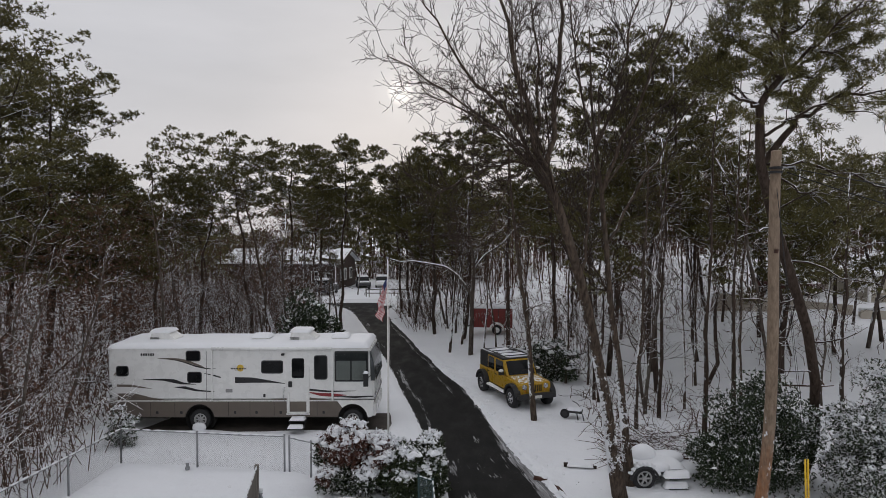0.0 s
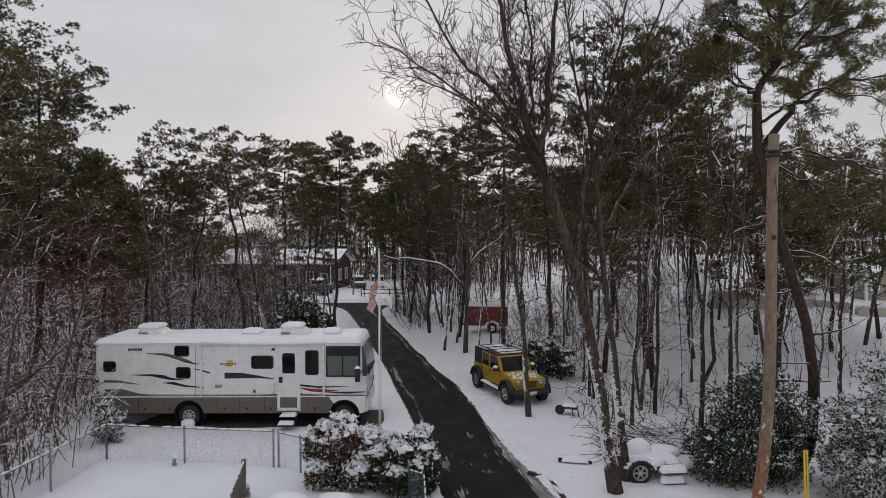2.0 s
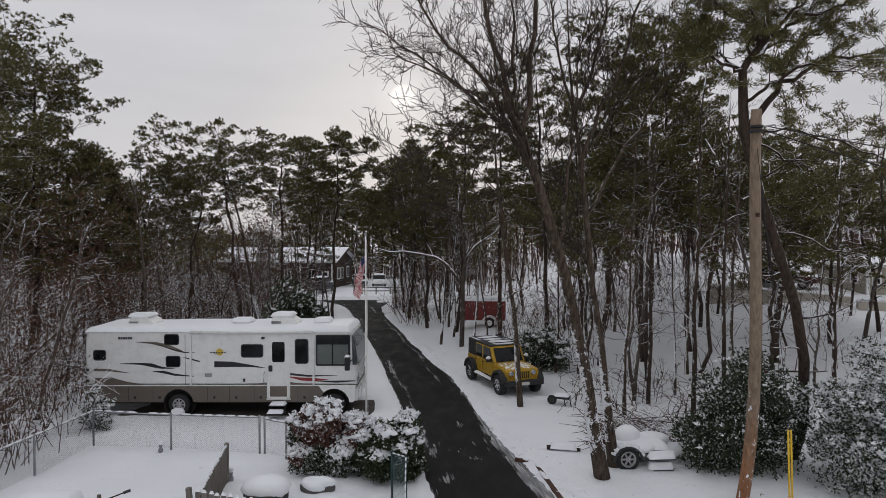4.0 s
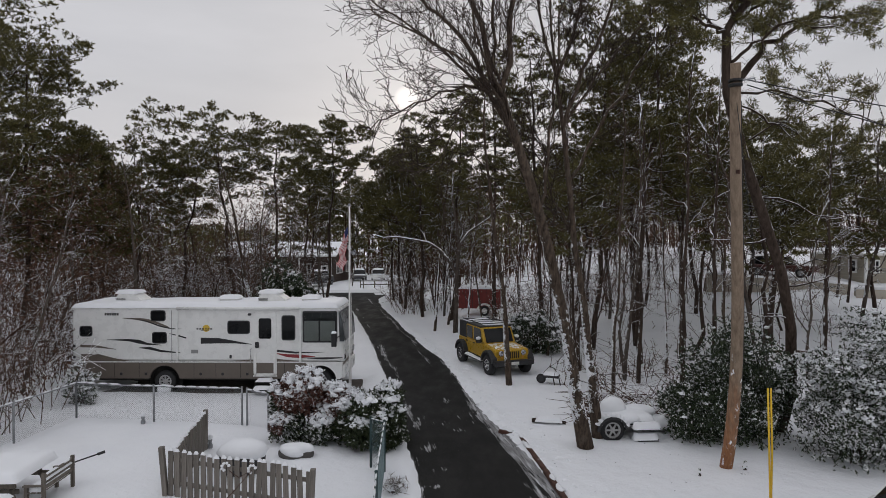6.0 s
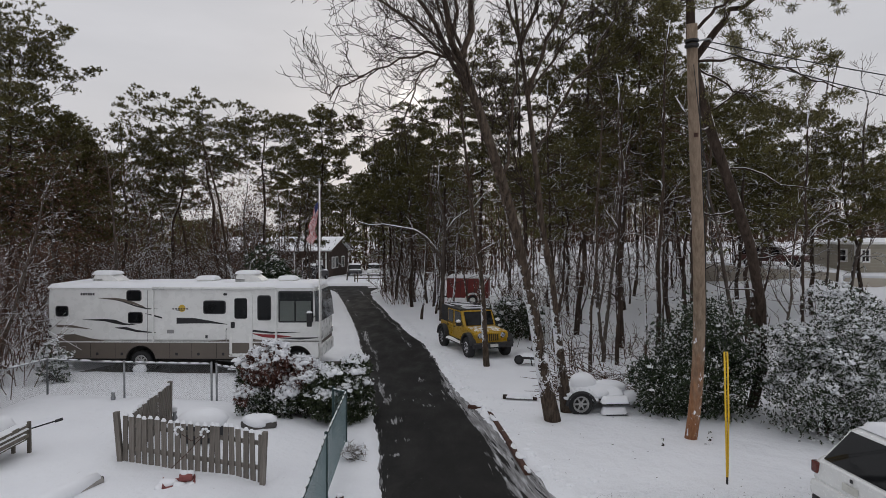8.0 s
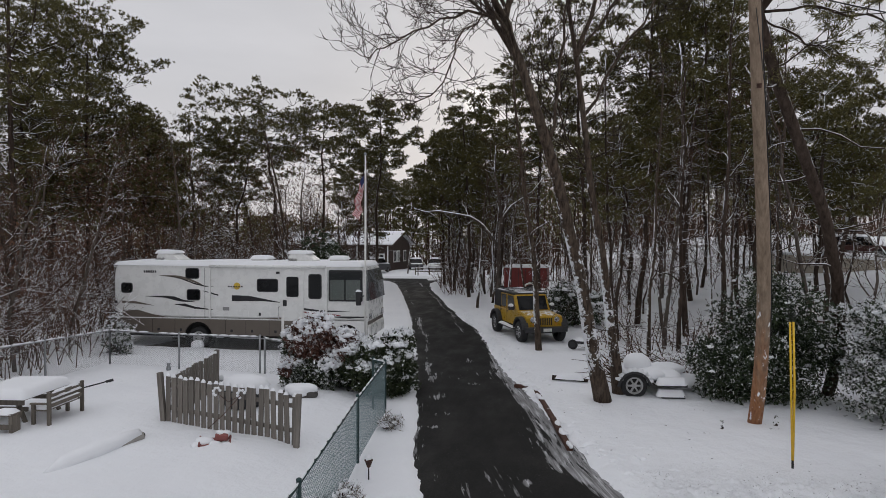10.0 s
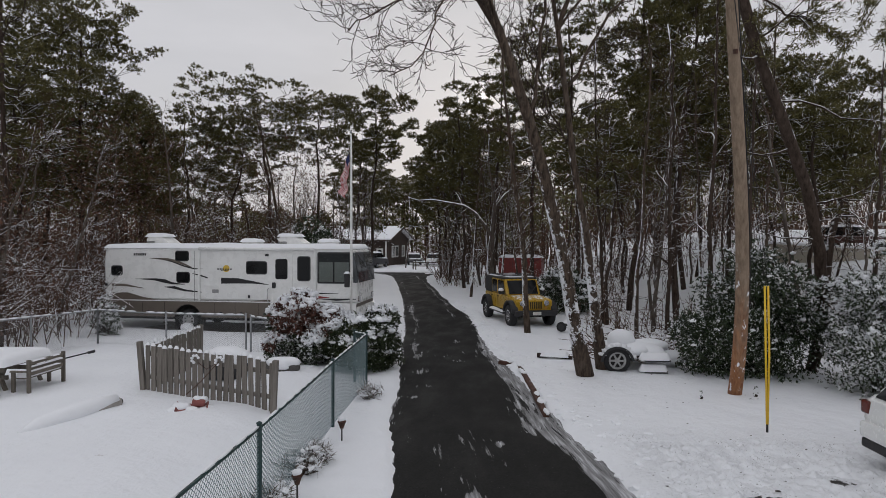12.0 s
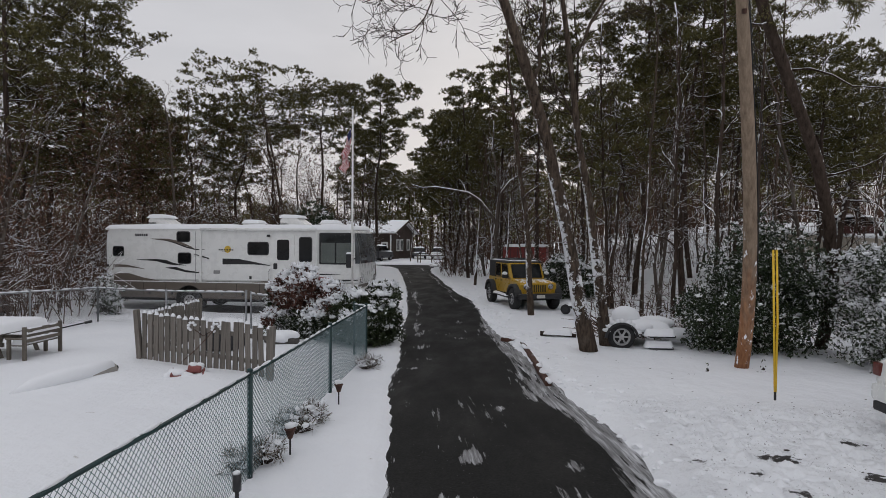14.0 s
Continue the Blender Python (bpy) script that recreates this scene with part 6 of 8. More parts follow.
def cable(a, b, sag, name="overhead_cable", r=0.012):
    t = np.linspace(0, 1, 16)
    a, b = np.array(a), np.array(b)
    p = a + (b - a) * t[:, None]
    p[:, 2] -= 4 * sag * t * (1 - t)
    o = part(name, Geo().tube(p, r, 5), M["wire"], None, smooth=True)
    tagged(o, "black overhead cable strung from the utility pole", "cable", group="overhead cables")


pole_top = utility_pole()
flagpole()
cable(pole_top + Vector((0.2, -0.05, -0.35)), (26.0, 15.0, 7.6), 0.5)
cable(pole_top + Vector((0.2, -0.05, -0.45)), (25.0, 10.0, 6.1), 1.1)

for gx_, lean in ((7.575, 0.022), (7.632, -0.022)):
    root = thing("cable_guard", "yellow plastic guard sleeve on a guy wire", "guy guard", (gx_, 12.35, 0.0), group="guy wire guards")
    part("sleeve", Geo().tube([(lean, 0, 0.18), (0, 0.02, 1.4), (-0.02, 0.05, 2.62)], 0.019, 8), M["yellow_guard"], root, smooth=True)
    part("anchor_rod", Geo().tube([(lean, 0, -0.05), (lean, 0, 0.3)], 0.014, 6), M["wire"], root)
    part("guy_wire", Geo().tube([(-0.02, 0.05, 2.6), (7.0 - gx_, 0.33, 8.6)], 0.005, 4), M["wire"], root)

# ---------------------------------------------------------------- fences


def chain_link(g, a, b, z0, z1, pitch, r):
    """Crossing diagonal wires between two posts."""
    a, b = np.array(a, float), np.array(b, float)
    L = np.linalg.norm(b - a)
    d = (b - a) / L
    h = z1 - z0
    A, B = [], []
    for s in np.arange(-h, L, pitch):
        for sg in (1, -1):
            lo, hi = (s, s + h)
            u0, u1 = max(0, lo), min(L, hi)
            if u1 <= u0:
                continue
            w0, w1 = (u0 - lo), (u1 - lo)
            if sg < 0:
                w0, w1 = h - w0, h - w1
            A.append((*(a + d * u0), z0 + w0)), B.append((*(a + d * u1), z0 + w1))
    tr = prism_tris(np.array(A), np.array(B), r, r).reshape(-1, 3)
    g.add(tr, [(3 * i, 3 * i + 1, 3 * i + 2) for i in range(len(tr) // 3)])
    return g


def wire_fence(label, posts, h, steel, mesh, pitch, r, rail_snow=True, zoff=0.0, name="chain_link_fence", snow_h=0.028):
    root = thing(name, label, "fence")
    for x, y in posts:
        z = float(ground_z(x, y))
        p = part("post", Geo().tube([(x, y, z - 0.1), (x, y, z + h + 0.04)], 0.030, 10), M[steel], root, smooth=True)
        part("cap", blob(Geo(), (x, y, z + h + 0.05), (0.04, 0.04, 0.03), 2, sub=1, rough=0.05), M[steel], p, smooth=True)
    for (xa, ya), (xb, yb) in zip(posts[:-1], posts[1:]):
        za, zb = float(ground_z(xa, ya)) + h, float(ground_z(xb, yb)) + h
        part("top_rail", Geo().tube([(xa, ya, za), ((xa + xb) / 2, (ya + yb) / 2, (za + zb) / 2 - 0.01), (xb, yb, zb)], 0.02, 8), M[steel], root, smooth=True)
        z = (za + zb) / 2 - h
        part("mesh_panel", chain_link(Geo(), (xa, ya), (xb, yb), z + 0.03, z + h - 0.01, pitch, r), M[mesh], root)
        if rail_snow:
            n = max(3, int(math.hypot(xb - xa, yb - ya) / 0.35))
            rs = np.random.RandomState(int(abs(xa * 17 + ya * 5)))
            for i in range(n):
                if rs.rand() < 0.10:
                    continue
                t0, t1 = i / n, (i + rs.uniform(0.7, 1.05)) / n
                q = [(xa + (xb - xa) * t, ya + (yb - ya) * t, za + (zb - za) * t + 0.022) for t in np.linspace(t0, t1, 5)]
                part("rail_snow", Geo().tube(q, [snow_h * v for v in (0.3, 0.85, 1.0, 0.85, 0.3)], 6), M["snow"], root, smooth=True)
    return root


wire_fence("green vinyl chain-link fence beside the drive, snow on its top rail", [(-0.62, 14.95), (-0.26, 14.66), (-0.08, 11.6), (0.27, 7.75), (0.42, 4.2), (0.5, 0.8)], 1.17, "green_vinyl", "green_mesh", 0.064, 0.0034, snow_h=0.019)
wire_fence("galvanised chain-link fence closing the back of the yard", [(-10.25, 18.9), (-7.72, 18.65), (-4.85, 18.15)], 1.08, "galv", "galv", 0.06, 0.0019)
wire_fence("galvanised chain-link fence between yard and wood", [(-10.25, 18.9), (-10.3, 16.3), (-10.35, 13.7), (-10.4, 11.1), (-10.45, 8.0)], 1.08, "galv", "galv", 0.06, 0.0019)
gate = wire_fence("galvanised chain-link garden gate standing ajar", [(-4.70, 18.15), (-3.95, 17.75)], 1.05, "galv", "galv", 0.06, 0.0019, name="garden_gate")


def picket_fence():
    root = thing("picket_fence", "weathered grey picket fence with snow on every tip", "fence")
    me = Geo().extrude([(-0.056, 0), (-0.056, 0.92), (-0.04, 0.96), (0.04, 0.96), (0.056, 0.92), (0.056, 0)], -0.011, 0.011).mesh("picket", M["picket"], bevel=0.004)
    cap = snow_pad(Geo(), -0.052, 0.052, -0.022, 0.022, 0.955, 0.05, 3, 0.03, 0.03, 0.2).mesh("picket_snow", M["snow"], True)
    rs = np.random.RandomState(4)
    for (xa, ya), (xb, yb), n in (((-4.50, 12.85), (-1.48, 12.15), 20), ((-4.45, 12.95), (-4.95, 15.7), 17)):
        ang = math.atan2(yb - ya, xb - xa)
        for i in range(n + 1):
            t = i / n
            x, y = xa + (xb - xa) * t, ya + (yb - ya) * t
            z = float(ground_z(x, y)) - 0.01 + rs.uniform(-0.02, 0.02)
            m = Matrix.Translation((x, y, z)) @ Matrix.Rotation(ang, 4, "Z") @ Matrix.Rotation(rs.normal() * 0.018, 4, "Y")
            p = part("picket", me, None, root, at=m)
            part("picket_snow", cap, None, p)
        g = Geo()
        for h in (0.28, 0.76):
            za, zb = float(ground_z(xa, ya)) + h, float(ground_z(xb, yb)) + h
            nx, ny = -math.sin(ang) * 0.035, math.cos(ang) * 0.035
            part("rail", Geo().bar((xa + nx, ya + ny, za), (xb + nx, yb + ny, zb), 0.04, 0.08), M["picket"], root, bevel=0.005)
    for x, y, lean in ((-4.62, 12.88, -0.08), (-1.42, 12.10, 0.05), (-4.98, 15.78, 0.02)):
        z = float(ground_z(x, y))
        part("post", Geo().box(-0.05, 0.05, -0.05, 0.05, -0.1, 1.02), M["picket"], root, bevel=0.01, at=Matrix.Translation((x, y, z)) @ Matrix.Rotation(lean, 4, "Y"))
    for x, y in ((-3.20, 12.50), (-2.62, 12.36)):
        g = Geo()
        for k in range(6):
            a = 0.5 + 0.75 * k
            blob(g, (x + 0.075 * math.cos(a), y - 0.06, float(ground_z(x, y)) + 0.80 + 0.095 * math.sin(a) * (1 if k < 4 else 0.6)), (0.036, 0.04, 0.032), k, sub=1)
        part("knob_snow", g, M["snow"], root, "lump of snow on a fence ornament", smooth=True)
    part("cord", Geo().tube([(-3.12, 12.40, 0.95), (-2.9, 12.33, 0.84), (-2.62, 12.28, 1.0), (-2.95, 12.2, 0.62), (-3.2, 12.1, 0.38)], 0.008, 5), M["timber"], root)


picket_fence()


def table_set():
    zt = float(ground_z(-7.9, 13.3))
    root = thing("picnic_table", "grey wooden picnic table buried under a cushion of snow", "table", pose(-7.88, 12.84, zt - 0.12, 0, 0, 94))
    for i in range(7):
        part("plank", Geo().box(-0.68, 0.68, -0.57 + i * 0.165, -0.415 + i * 0.165, 0.62, 0.66), M["bench_wood"], root, bevel=0.005)
    for x in (-0.5, 0.5):
        for s in (-1, 1):
            part("leg", Geo().bar((x, s * 0.52, 0), (x, s * 0.26, 0.63), 0.09, 0.045), M["bench_wood"], root, bevel=0.005)
        part("cross_beam", Geo().bar((x, -0.52, 0.40), (x, 0.52, 0.40), 0.045, 0.09), M["bench_wood"], root, bevel=0.005)
    part("apron", Geo().box(-0.66, -0.62, -0.55, 0.55, 0.52, 0.615), M["bench_wood"], root, bevel=0.005)
    part("top_snow", snow_pad(Geo(), -0.74, 0.74, -0.62, 0.62, 0.66, 0.19, 6, 0.07, 0.22, 0.12), M["snow"], root, "deep cushion of snow", smooth=True)
    # a plain seat along one end of the table
    seat = thing("backless_bench", "low grey wooden bench at the picnic table's end, snow-dusted", "bench", pose(-7.70, 11.82, float(ground_z(-7.9, 12.4)) - 0.06, 0, 0, 4))
    for k in range(2):
        part("seat_plank", Geo().box(-0.55, 0.60, -0.14 + k * 0.145, -0.01 + k * 0.145, 0.38, 0.42), M["bench_wood"], seat, bevel=0.005)
    for x in (-0.50, 0.55):
        part("leg", Geo().box(x - 0.035, x + 0.035, -0.12, 0.11, 0, 0.38), M["bench_wood"], seat, bevel=0.005)
    part("rail", Geo().box(-0.55, 0.60, -0.15, -0.115, 0.12, 0.22), M["bench_wood"], seat, bevel=0.005)
    part("seat_snow", snow_pad(snow_pad(Geo(), -0.53, -0.08, -0.15, 0.14, 0.42, 0.09, 3, 0.06, 0.09, 0.3), 0.20, 0.58, -0.15, 0.14, 0.42, 0.08, 7, 0.06, 0.09, 0.3), M["snow"], seat, smooth=True)
    root = thing("garden_bench", "grey wooden garden bench with slatted back, snow on its seat", "bench", pose(-6.86, 12.81, float(ground_z(-7.1, 13.2)) - 0.03, 0, 0, 94) @ Matrix.Diagonal((0.86, 0.9, 0.76, 1)))
    for y, z in ((-0.02, 0.42), (0.11, 0.42), (0.24, 0.42)):
        part("seat_slat", Geo().box(-0.62, 0.62, y, y + 0.11, z, z + 0.03), M["bench_wood"], root, bevel=0.004)
    for z in (0.55, 0.70, 0.84):
        part("back_slat", Geo().box(-0.62, 0.62, -0.07, -0.04, z - 0.045, z + 0.045), M["bench_wood"], root, bevel=0.004)
    for x in (-0.6, 0.6):
        part("leg", Geo().box(x - 0.035, x + 0.035, -0.09, -0.02, 0, 0.94), M["bench_wood"], root, bevel=0.005)
        part("leg", Geo().box(x - 0.035, x + 0.035, 0.28, 0.35, 0, 0.62), M["bench_wood"], root, bevel=0.005)
        part("arm_rest", Geo().box(x - 0.04, x + 0.04, -0.05, 0.38, 0.60, 0.64), M["bench_wood"], root, bevel=0.005)
    part("seat_snow", snow_pad(Geo(), -0.58, 0.58, -0.02, 0.33, 0.45, 0.12, 3, 0.06, 0.1, 0.3), M["snow"], root, smooth=True)
    for z, x0, x1 in ((0.885, -0.50, -0.05), (0.745, -0.58, 0.58), (0.885, 0.20, 0.45)):
        part("slat_snow", snow_pad(Geo(), x0, x1, -0.085, -0.025, z, 0.035, 4, 0.04, 0.03, 0.4), M["snow"], root, smooth=True)
    st = part("broom", Geo().tube([(-6.84, 13.37, 0.74), (-6.44, 13.63, 0.84)], 0.016, 6).tube([(-6.47, 13.61, 0.83), (-6.35, 13.69, 0.86)], 0.032, 6), M["dark_plastic"], None, smooth=True)
    tagged(st, "dark broom handle sticking out past the garden bench", "broom")


table_set()


def shrub(name, label, at, radii, leaf, count, size, seed, snow_n=90, snow_r=0.16, extra=None, cover=0.35, kind_label="shrub", blades=5, slim=0.5, snow_leaf=0.10):
    """Leaves in sprays through a lumpy dome, with pads of snow on its upper sides."""
    rs = np.random.RandomState(seed)
    root = thing(name, label, kind_label, at)
    R = np.array(radii)
    # boughs: lumps that make the outline uneven
    nb = 26
    bd = unit(rs.normal(size=(nb, 3)))
    bd[:, 2] = np.abs(bd[:, 2])
    bd = np.sign(bd) * np.abs(bd) ** 0.75
    bc = bd * R * rs.uniform(0.50, 0.88, (nb, 1)) + np.array([0, 0, 0.12 * R[2]])
    br = rs.uniform(0.20, 0.36, nb) * (R[0] * R[1] * R[2]) ** (1 / 3)
    which = rs.randint(0, nb, count)
    d = unit(rs.normal(size=(count, 3)))
    c = bc[which] + d * (br[which] * rs.uniform(0.35, 1.08, count) ** 0.6)[:, None]
    fill = rs.rand(count) < 0.25
    v = unit(rs.normal(size=(count, 3)))
    v[:, 2] = np.abs(v[:, 2])
    c[fill] = (v * R * rs.uniform(0.3, 0.95, (count, 1)))[fill]
    c[:, 2] = np.maximum(c[:, 2], 0.05 + 0.2 * rs.rand(count))
    tr = tuft_tris(c, unit(d * 0.6 + np.array([0, 0, 0.25])), rs, blades, size, size * slim, 0.85)
    if extra:
        m = wave(c[:, 0] * 1.5, c[:, 1] * 1.5 + c[:, 2], seed + 3) + 1.2 * c[:, 2] / R[2] - 0.9 * np.abs(c[:, 0] / R[0] - 0.05) > 0.25
        k = np.repeat(m, blades)
        part("foliage", tri_mesh("foliage", tr[~k], M[leaf]), None, root)
        part("red_foliage", tri_mesh("red_foliage", tr[k], M[extra]), None, root, "reddish leaves")
    else:
        part("foliage", tri_mesh("foliage", tr, M[leaf]), None, root)
    n = 26
    A = np.stack([rs.normal(size=n) * R[0] * 0.12, rs.normal(size=n) * R[1] * 0.12, np.zeros(n)], 1)
    part("branching", tri_mesh("branching", prism_tris(A, bc, 0.022, 0.008), M["twig_bare"]), None, root)
    g, spots = Geo(), []
    for i in range(snow_n):
        j = rs.randint(0, nb)
        v = unit(rs.normal(size=3))
        v[2] = abs(v[2]) * 0.8 + cover
        v = unit(v)
        p = bc[j] + v * br[j] * rs.uniform(0.9, 1.08)
        if p[2] < 0.15:
            continue
        s_ = snow_r * rs.uniform(0.3, 0.95)
        blob(g, p - np.array([0, 0, 0.02]), (s_ * rs.uniform(0.7, 1.7), s_ * rs.uniform(0.7, 1.7), s_ * rs.uniform(0.5, 0.95)), i, sub=2 if snow_leaf > 0.09 else 1, rough=0.5)
        spots.append(p)
    if snow_n:
        q = np.repeat(np.array(spots), 6, 0)
        q = q + rs.normal(size=q.shape) * snow_r * np.array([0.85, 0.85, 0.4])
        fl = tuft_tris(q, np.tile([[0.0, 0.0, 0.25]], (len(q), 1)), rs, 3, snow_leaf * 0.6, snow_leaf * 0.55, 0.8).reshape(-1, 3)
        g.add(fl, [(3 * i, 3 * i + 1, 3 * i + 2) for i in range(len(fl) // 3)])
        tagged(part("snow_load", g, M["snow"], root, "irregular clots of snow on the leaves"), "irregular clots of snow on the leaves", kind="stuff")
    return root


M["laurel"] = mat_leaf("laurel_leaves", [(0.016, 0.026, 0.011), (0.034, 0.050, 0.020), (0.060, 0.072, 0.030)], 0.05, 0.4)
shrub("rhododendron", "large rounded evergreen shrub with red-tinged leaves under snow", (-2.5, 16.95, 0.05), (1.25, 1.05, 1.62), "rhodo", 8200, 0.11, 21, 1050, 0.085, "red_leaf", 0.5)
shrub("laurel", "dark green rounded evergreen shrub with snow along its crown", (-0.82, 16.75, 0.05), (1.1, 1.0, 1.55), "laurel", 8000, 0.105, 22, 520, 0.085, None, 1.1)
M["holly_white"] = mat_leaf("snowed_holly_leaves", [(0.02, 0.032, 0.015), (0.04, 0.058, 0.026), (0.06, 0.08, 0.04)], 0.42, 0.4)
shrub("holly_bush", "tall dark green holly bush behind the utility pole", (9.2, 17.3, 0.0), (1.6, 1.3, 3.1), "holly", 11000, 0.09, 23, 120, 0.06, None, 0.3, blades=4, snow_leaf=0.06)
shrub("holly_bush", "spreading holly bush with snow-dusted branches", (8.15, 17.1, 0.0), (1.0, 0.9, 1.8), "holly", 5000, 0.085, 24, 80, 0.06, None, 0.3, blades=4, snow_leaf=0.06)
shrub("holly_bush", "broad holly bush heavily whitened by snow", (11.4, 15.6, 0.0), (1.45, 1.3, 3.1), "holly_white", 9500, 0.09, 25, 460, 0.06, None, 0.3, blades=4, snow_leaf=0.08)
shrub("holly_bush", "broad holly bush heavily whitened by snow", (13.4, 16.8, 0.1), (1.7, 1.5, 3.3), "holly_white", 8000, 0.10, 26, 300, 0.065, None, 0.3, blades=4, snow_leaf=0.08)
shrub("snowy_sapling", "young evergreen sapling sagging under snow by the fence", (-11.0, 20.3, 0.0), (0.5, 0.4, 1.35), "holly_white", 420, 0.12, 27, 60, 0.06, None, 0.3)
shrub("evergreen_bush", "dark conifer bush behind the motorhome, lightly snowed", (-6.6, 29.5, 0.0), (1.8, 1.5, 4.3), "holly", 3600, 0.20, 28, 70, 0.09, None, 0.3)
shrub("evergreen_thicket", "evergreen laurel thicket behind the yellow car", (5.3, 29.5, 0.1), (1.5, 1.2, 1.9), "holly", 2600, 0.13, 29, 200, 0.10, None, 0.3)

# ---------------------------------------------------------------- yard clutter


def on_ground(x, y, dz=0.0):
    return (x, y, float(ground_z(x, y)) + dz)


def path_lamp(x, y, tall=0.42, shade=True):
    root = thing("path_lamp", "small dark solar path lamp capped with snow", "lamp", on_ground(x, y), group="solar path lamps")
    part("stake", Geo().tube([(0, 0, -0.05), (0, 0, tall * 0.55)], 0.012, 6), M["dark_plastic"], root)
    part("lantern", Geo().lathe([(0.03, tall * 0.5), (0.06, tall * 0.72), (0.075, tall * 0.78), (0.02, tall * 0.9)], (0, 0, 0), "Z", 10), M["timber"], root)
    part("snow_cap", blob(Geo(), (0, 0, tall * 0.88), (0.075, 0.075, 0.05), 2, sub=1), M["snow"], root, smooth=True)


for x, y in ((0.42, 8.55), (0.30, 10.9)):
    path_lamp(x, y)
stake = thing("spot_lamp", "black stake spotlight beside the green fence", "lamp", on_ground(0.62, 6.75))
part("head", Geo().tube([(0, 0, 0.30), (0, 0, 0.46)], 0.042, 10), M["black_paint"], stake, smooth=True)
part("stake", Geo().tube([(0, 0, -0.05), (0, 0, 0.32)], 0.02, 8), M["black_paint"], stake)
part("snow_cap", blob(Geo(), (0, 0, 0.47), (0.04, 0.04, 0.03), 2, sub=1), M["snow"], stake, smooth=True)

for i, (x, y, s) in enumerate(((0.22, 8.25, 0.30), (0.15, 9.4, 0.34), (0.2, 9.9, 0.28), (0.05, 7.9, 0.22), (0.12, 13.6, 0.3))):
    shrub("dead_perennial", "dried flower clump poking through the snow", on_ground(x, y, -0.05), (s, s, s * 1.1), "dry_stem", 80, 0.16, 50 + i, 26, 0.06, None, 0.1, slim=0.10, snow_leaf=0.05)

for i, (x, y) in enumerate(((7.11, 14.5), (8.35, 14.9))):
    shrub("seedling", "tiny dark holly seedling poking out of the snow", on_ground(x, y, -0.03), (0.05, 0.05, 0.09), "laurel", 6, 0.04, 60 + i, 0, 0.03, None, 0.1)

rk = thing("boulder", "snow-capped grey boulder beside the shrub", "rock", on_ground(-2.45, 15.2, -0.1))
part("stone", blob(Geo(), (0, 0, 0.14), (0.36, 0.27, 0.20), 3, sub=3, rough=0.35), mat_plain("grey_stone", (0.09, 0.085, 0.08), 0.9, vary=0.4, bump=0.5), rk, smooth=True)
part("snow_cap", blob(Geo(), (0.02, 0, 0.27), (0.35, 0.27, 0.13), 3, sub=3, rough=0.35), M["snow"], rk, smooth=True)

lg = thing("fallen_tube", "long pale tube half buried in the snow", "tube", on_ground(-4.9, 11.4, -0.01))
part("tube", Geo().tube([(0.0, -1.2, -0.06), (0.2, -0.35, 0.0), (0.46, 0.45, 0.05)], [0.09, 0.10, 0.10], 12), mat_plain("weathered_pale_plastic", (0.42, 0.40, 0.37), 0.7, vary=0.2), lg, smooth=True)
part("snow_cap", Geo().tube([(-0.06, -1.35, -0.04), (0.02, -1.0, 0.02), (0.16, -0.45, 0.06), (0.28, 0.02, 0.08), (0.43, 0.42, 0.11)], [0.05, 0.16, 0.18, 0.15, 0.10], 12), M["snow"], lg, smooth=True)
part("plug", Geo().tube([(0.46, 0.45, 0.06), (0.48, 0.50, 0.06)], 0.05, 8), M["dark_plastic"], lg)

tb = thing("garden_tub", "low tub heaped with snow behind the picket fence", "tub", on_ground(-3.5, 14.3))
part("tub", Geo().lathe([(0.42, 0.0), (0.5, 0.12), (0.52, 0.40), (0.48, 0.42)], (0, 0, 0), "Z", 22), M["dark_plastic"], tb, smooth=True)
part("snow_dome", blob(Geo(), (0, 0, 0.44), (0.60, 0.52, 0.26), 6, rough=0.06), M["snow"], tb, smooth=True)

for i, (x, y) in enumerate(((-4.9, 15.9), (-7.95, 18.45))):
    s = thing("garden_ornament", "small garden ornament under a cap of snow", "ornament", on_ground(x, y), group="garden ornaments")
    s.scale = (0.7, 0.7, 0.7)
    part("figure", Geo().lathe([(0.09, 0), (0.10, 0.1), (0.06, 0.2), (0.08, 0.3), (0.02, 0.42)], (0, 0, 0), "Z", 10), M["galv"], s, smooth=True)
    part("snow_cap", blob(Geo(), (0, 0, 0.40), (0.10, 0.09, 0.12), 4 + i), M["snow"], s, smooth=True)

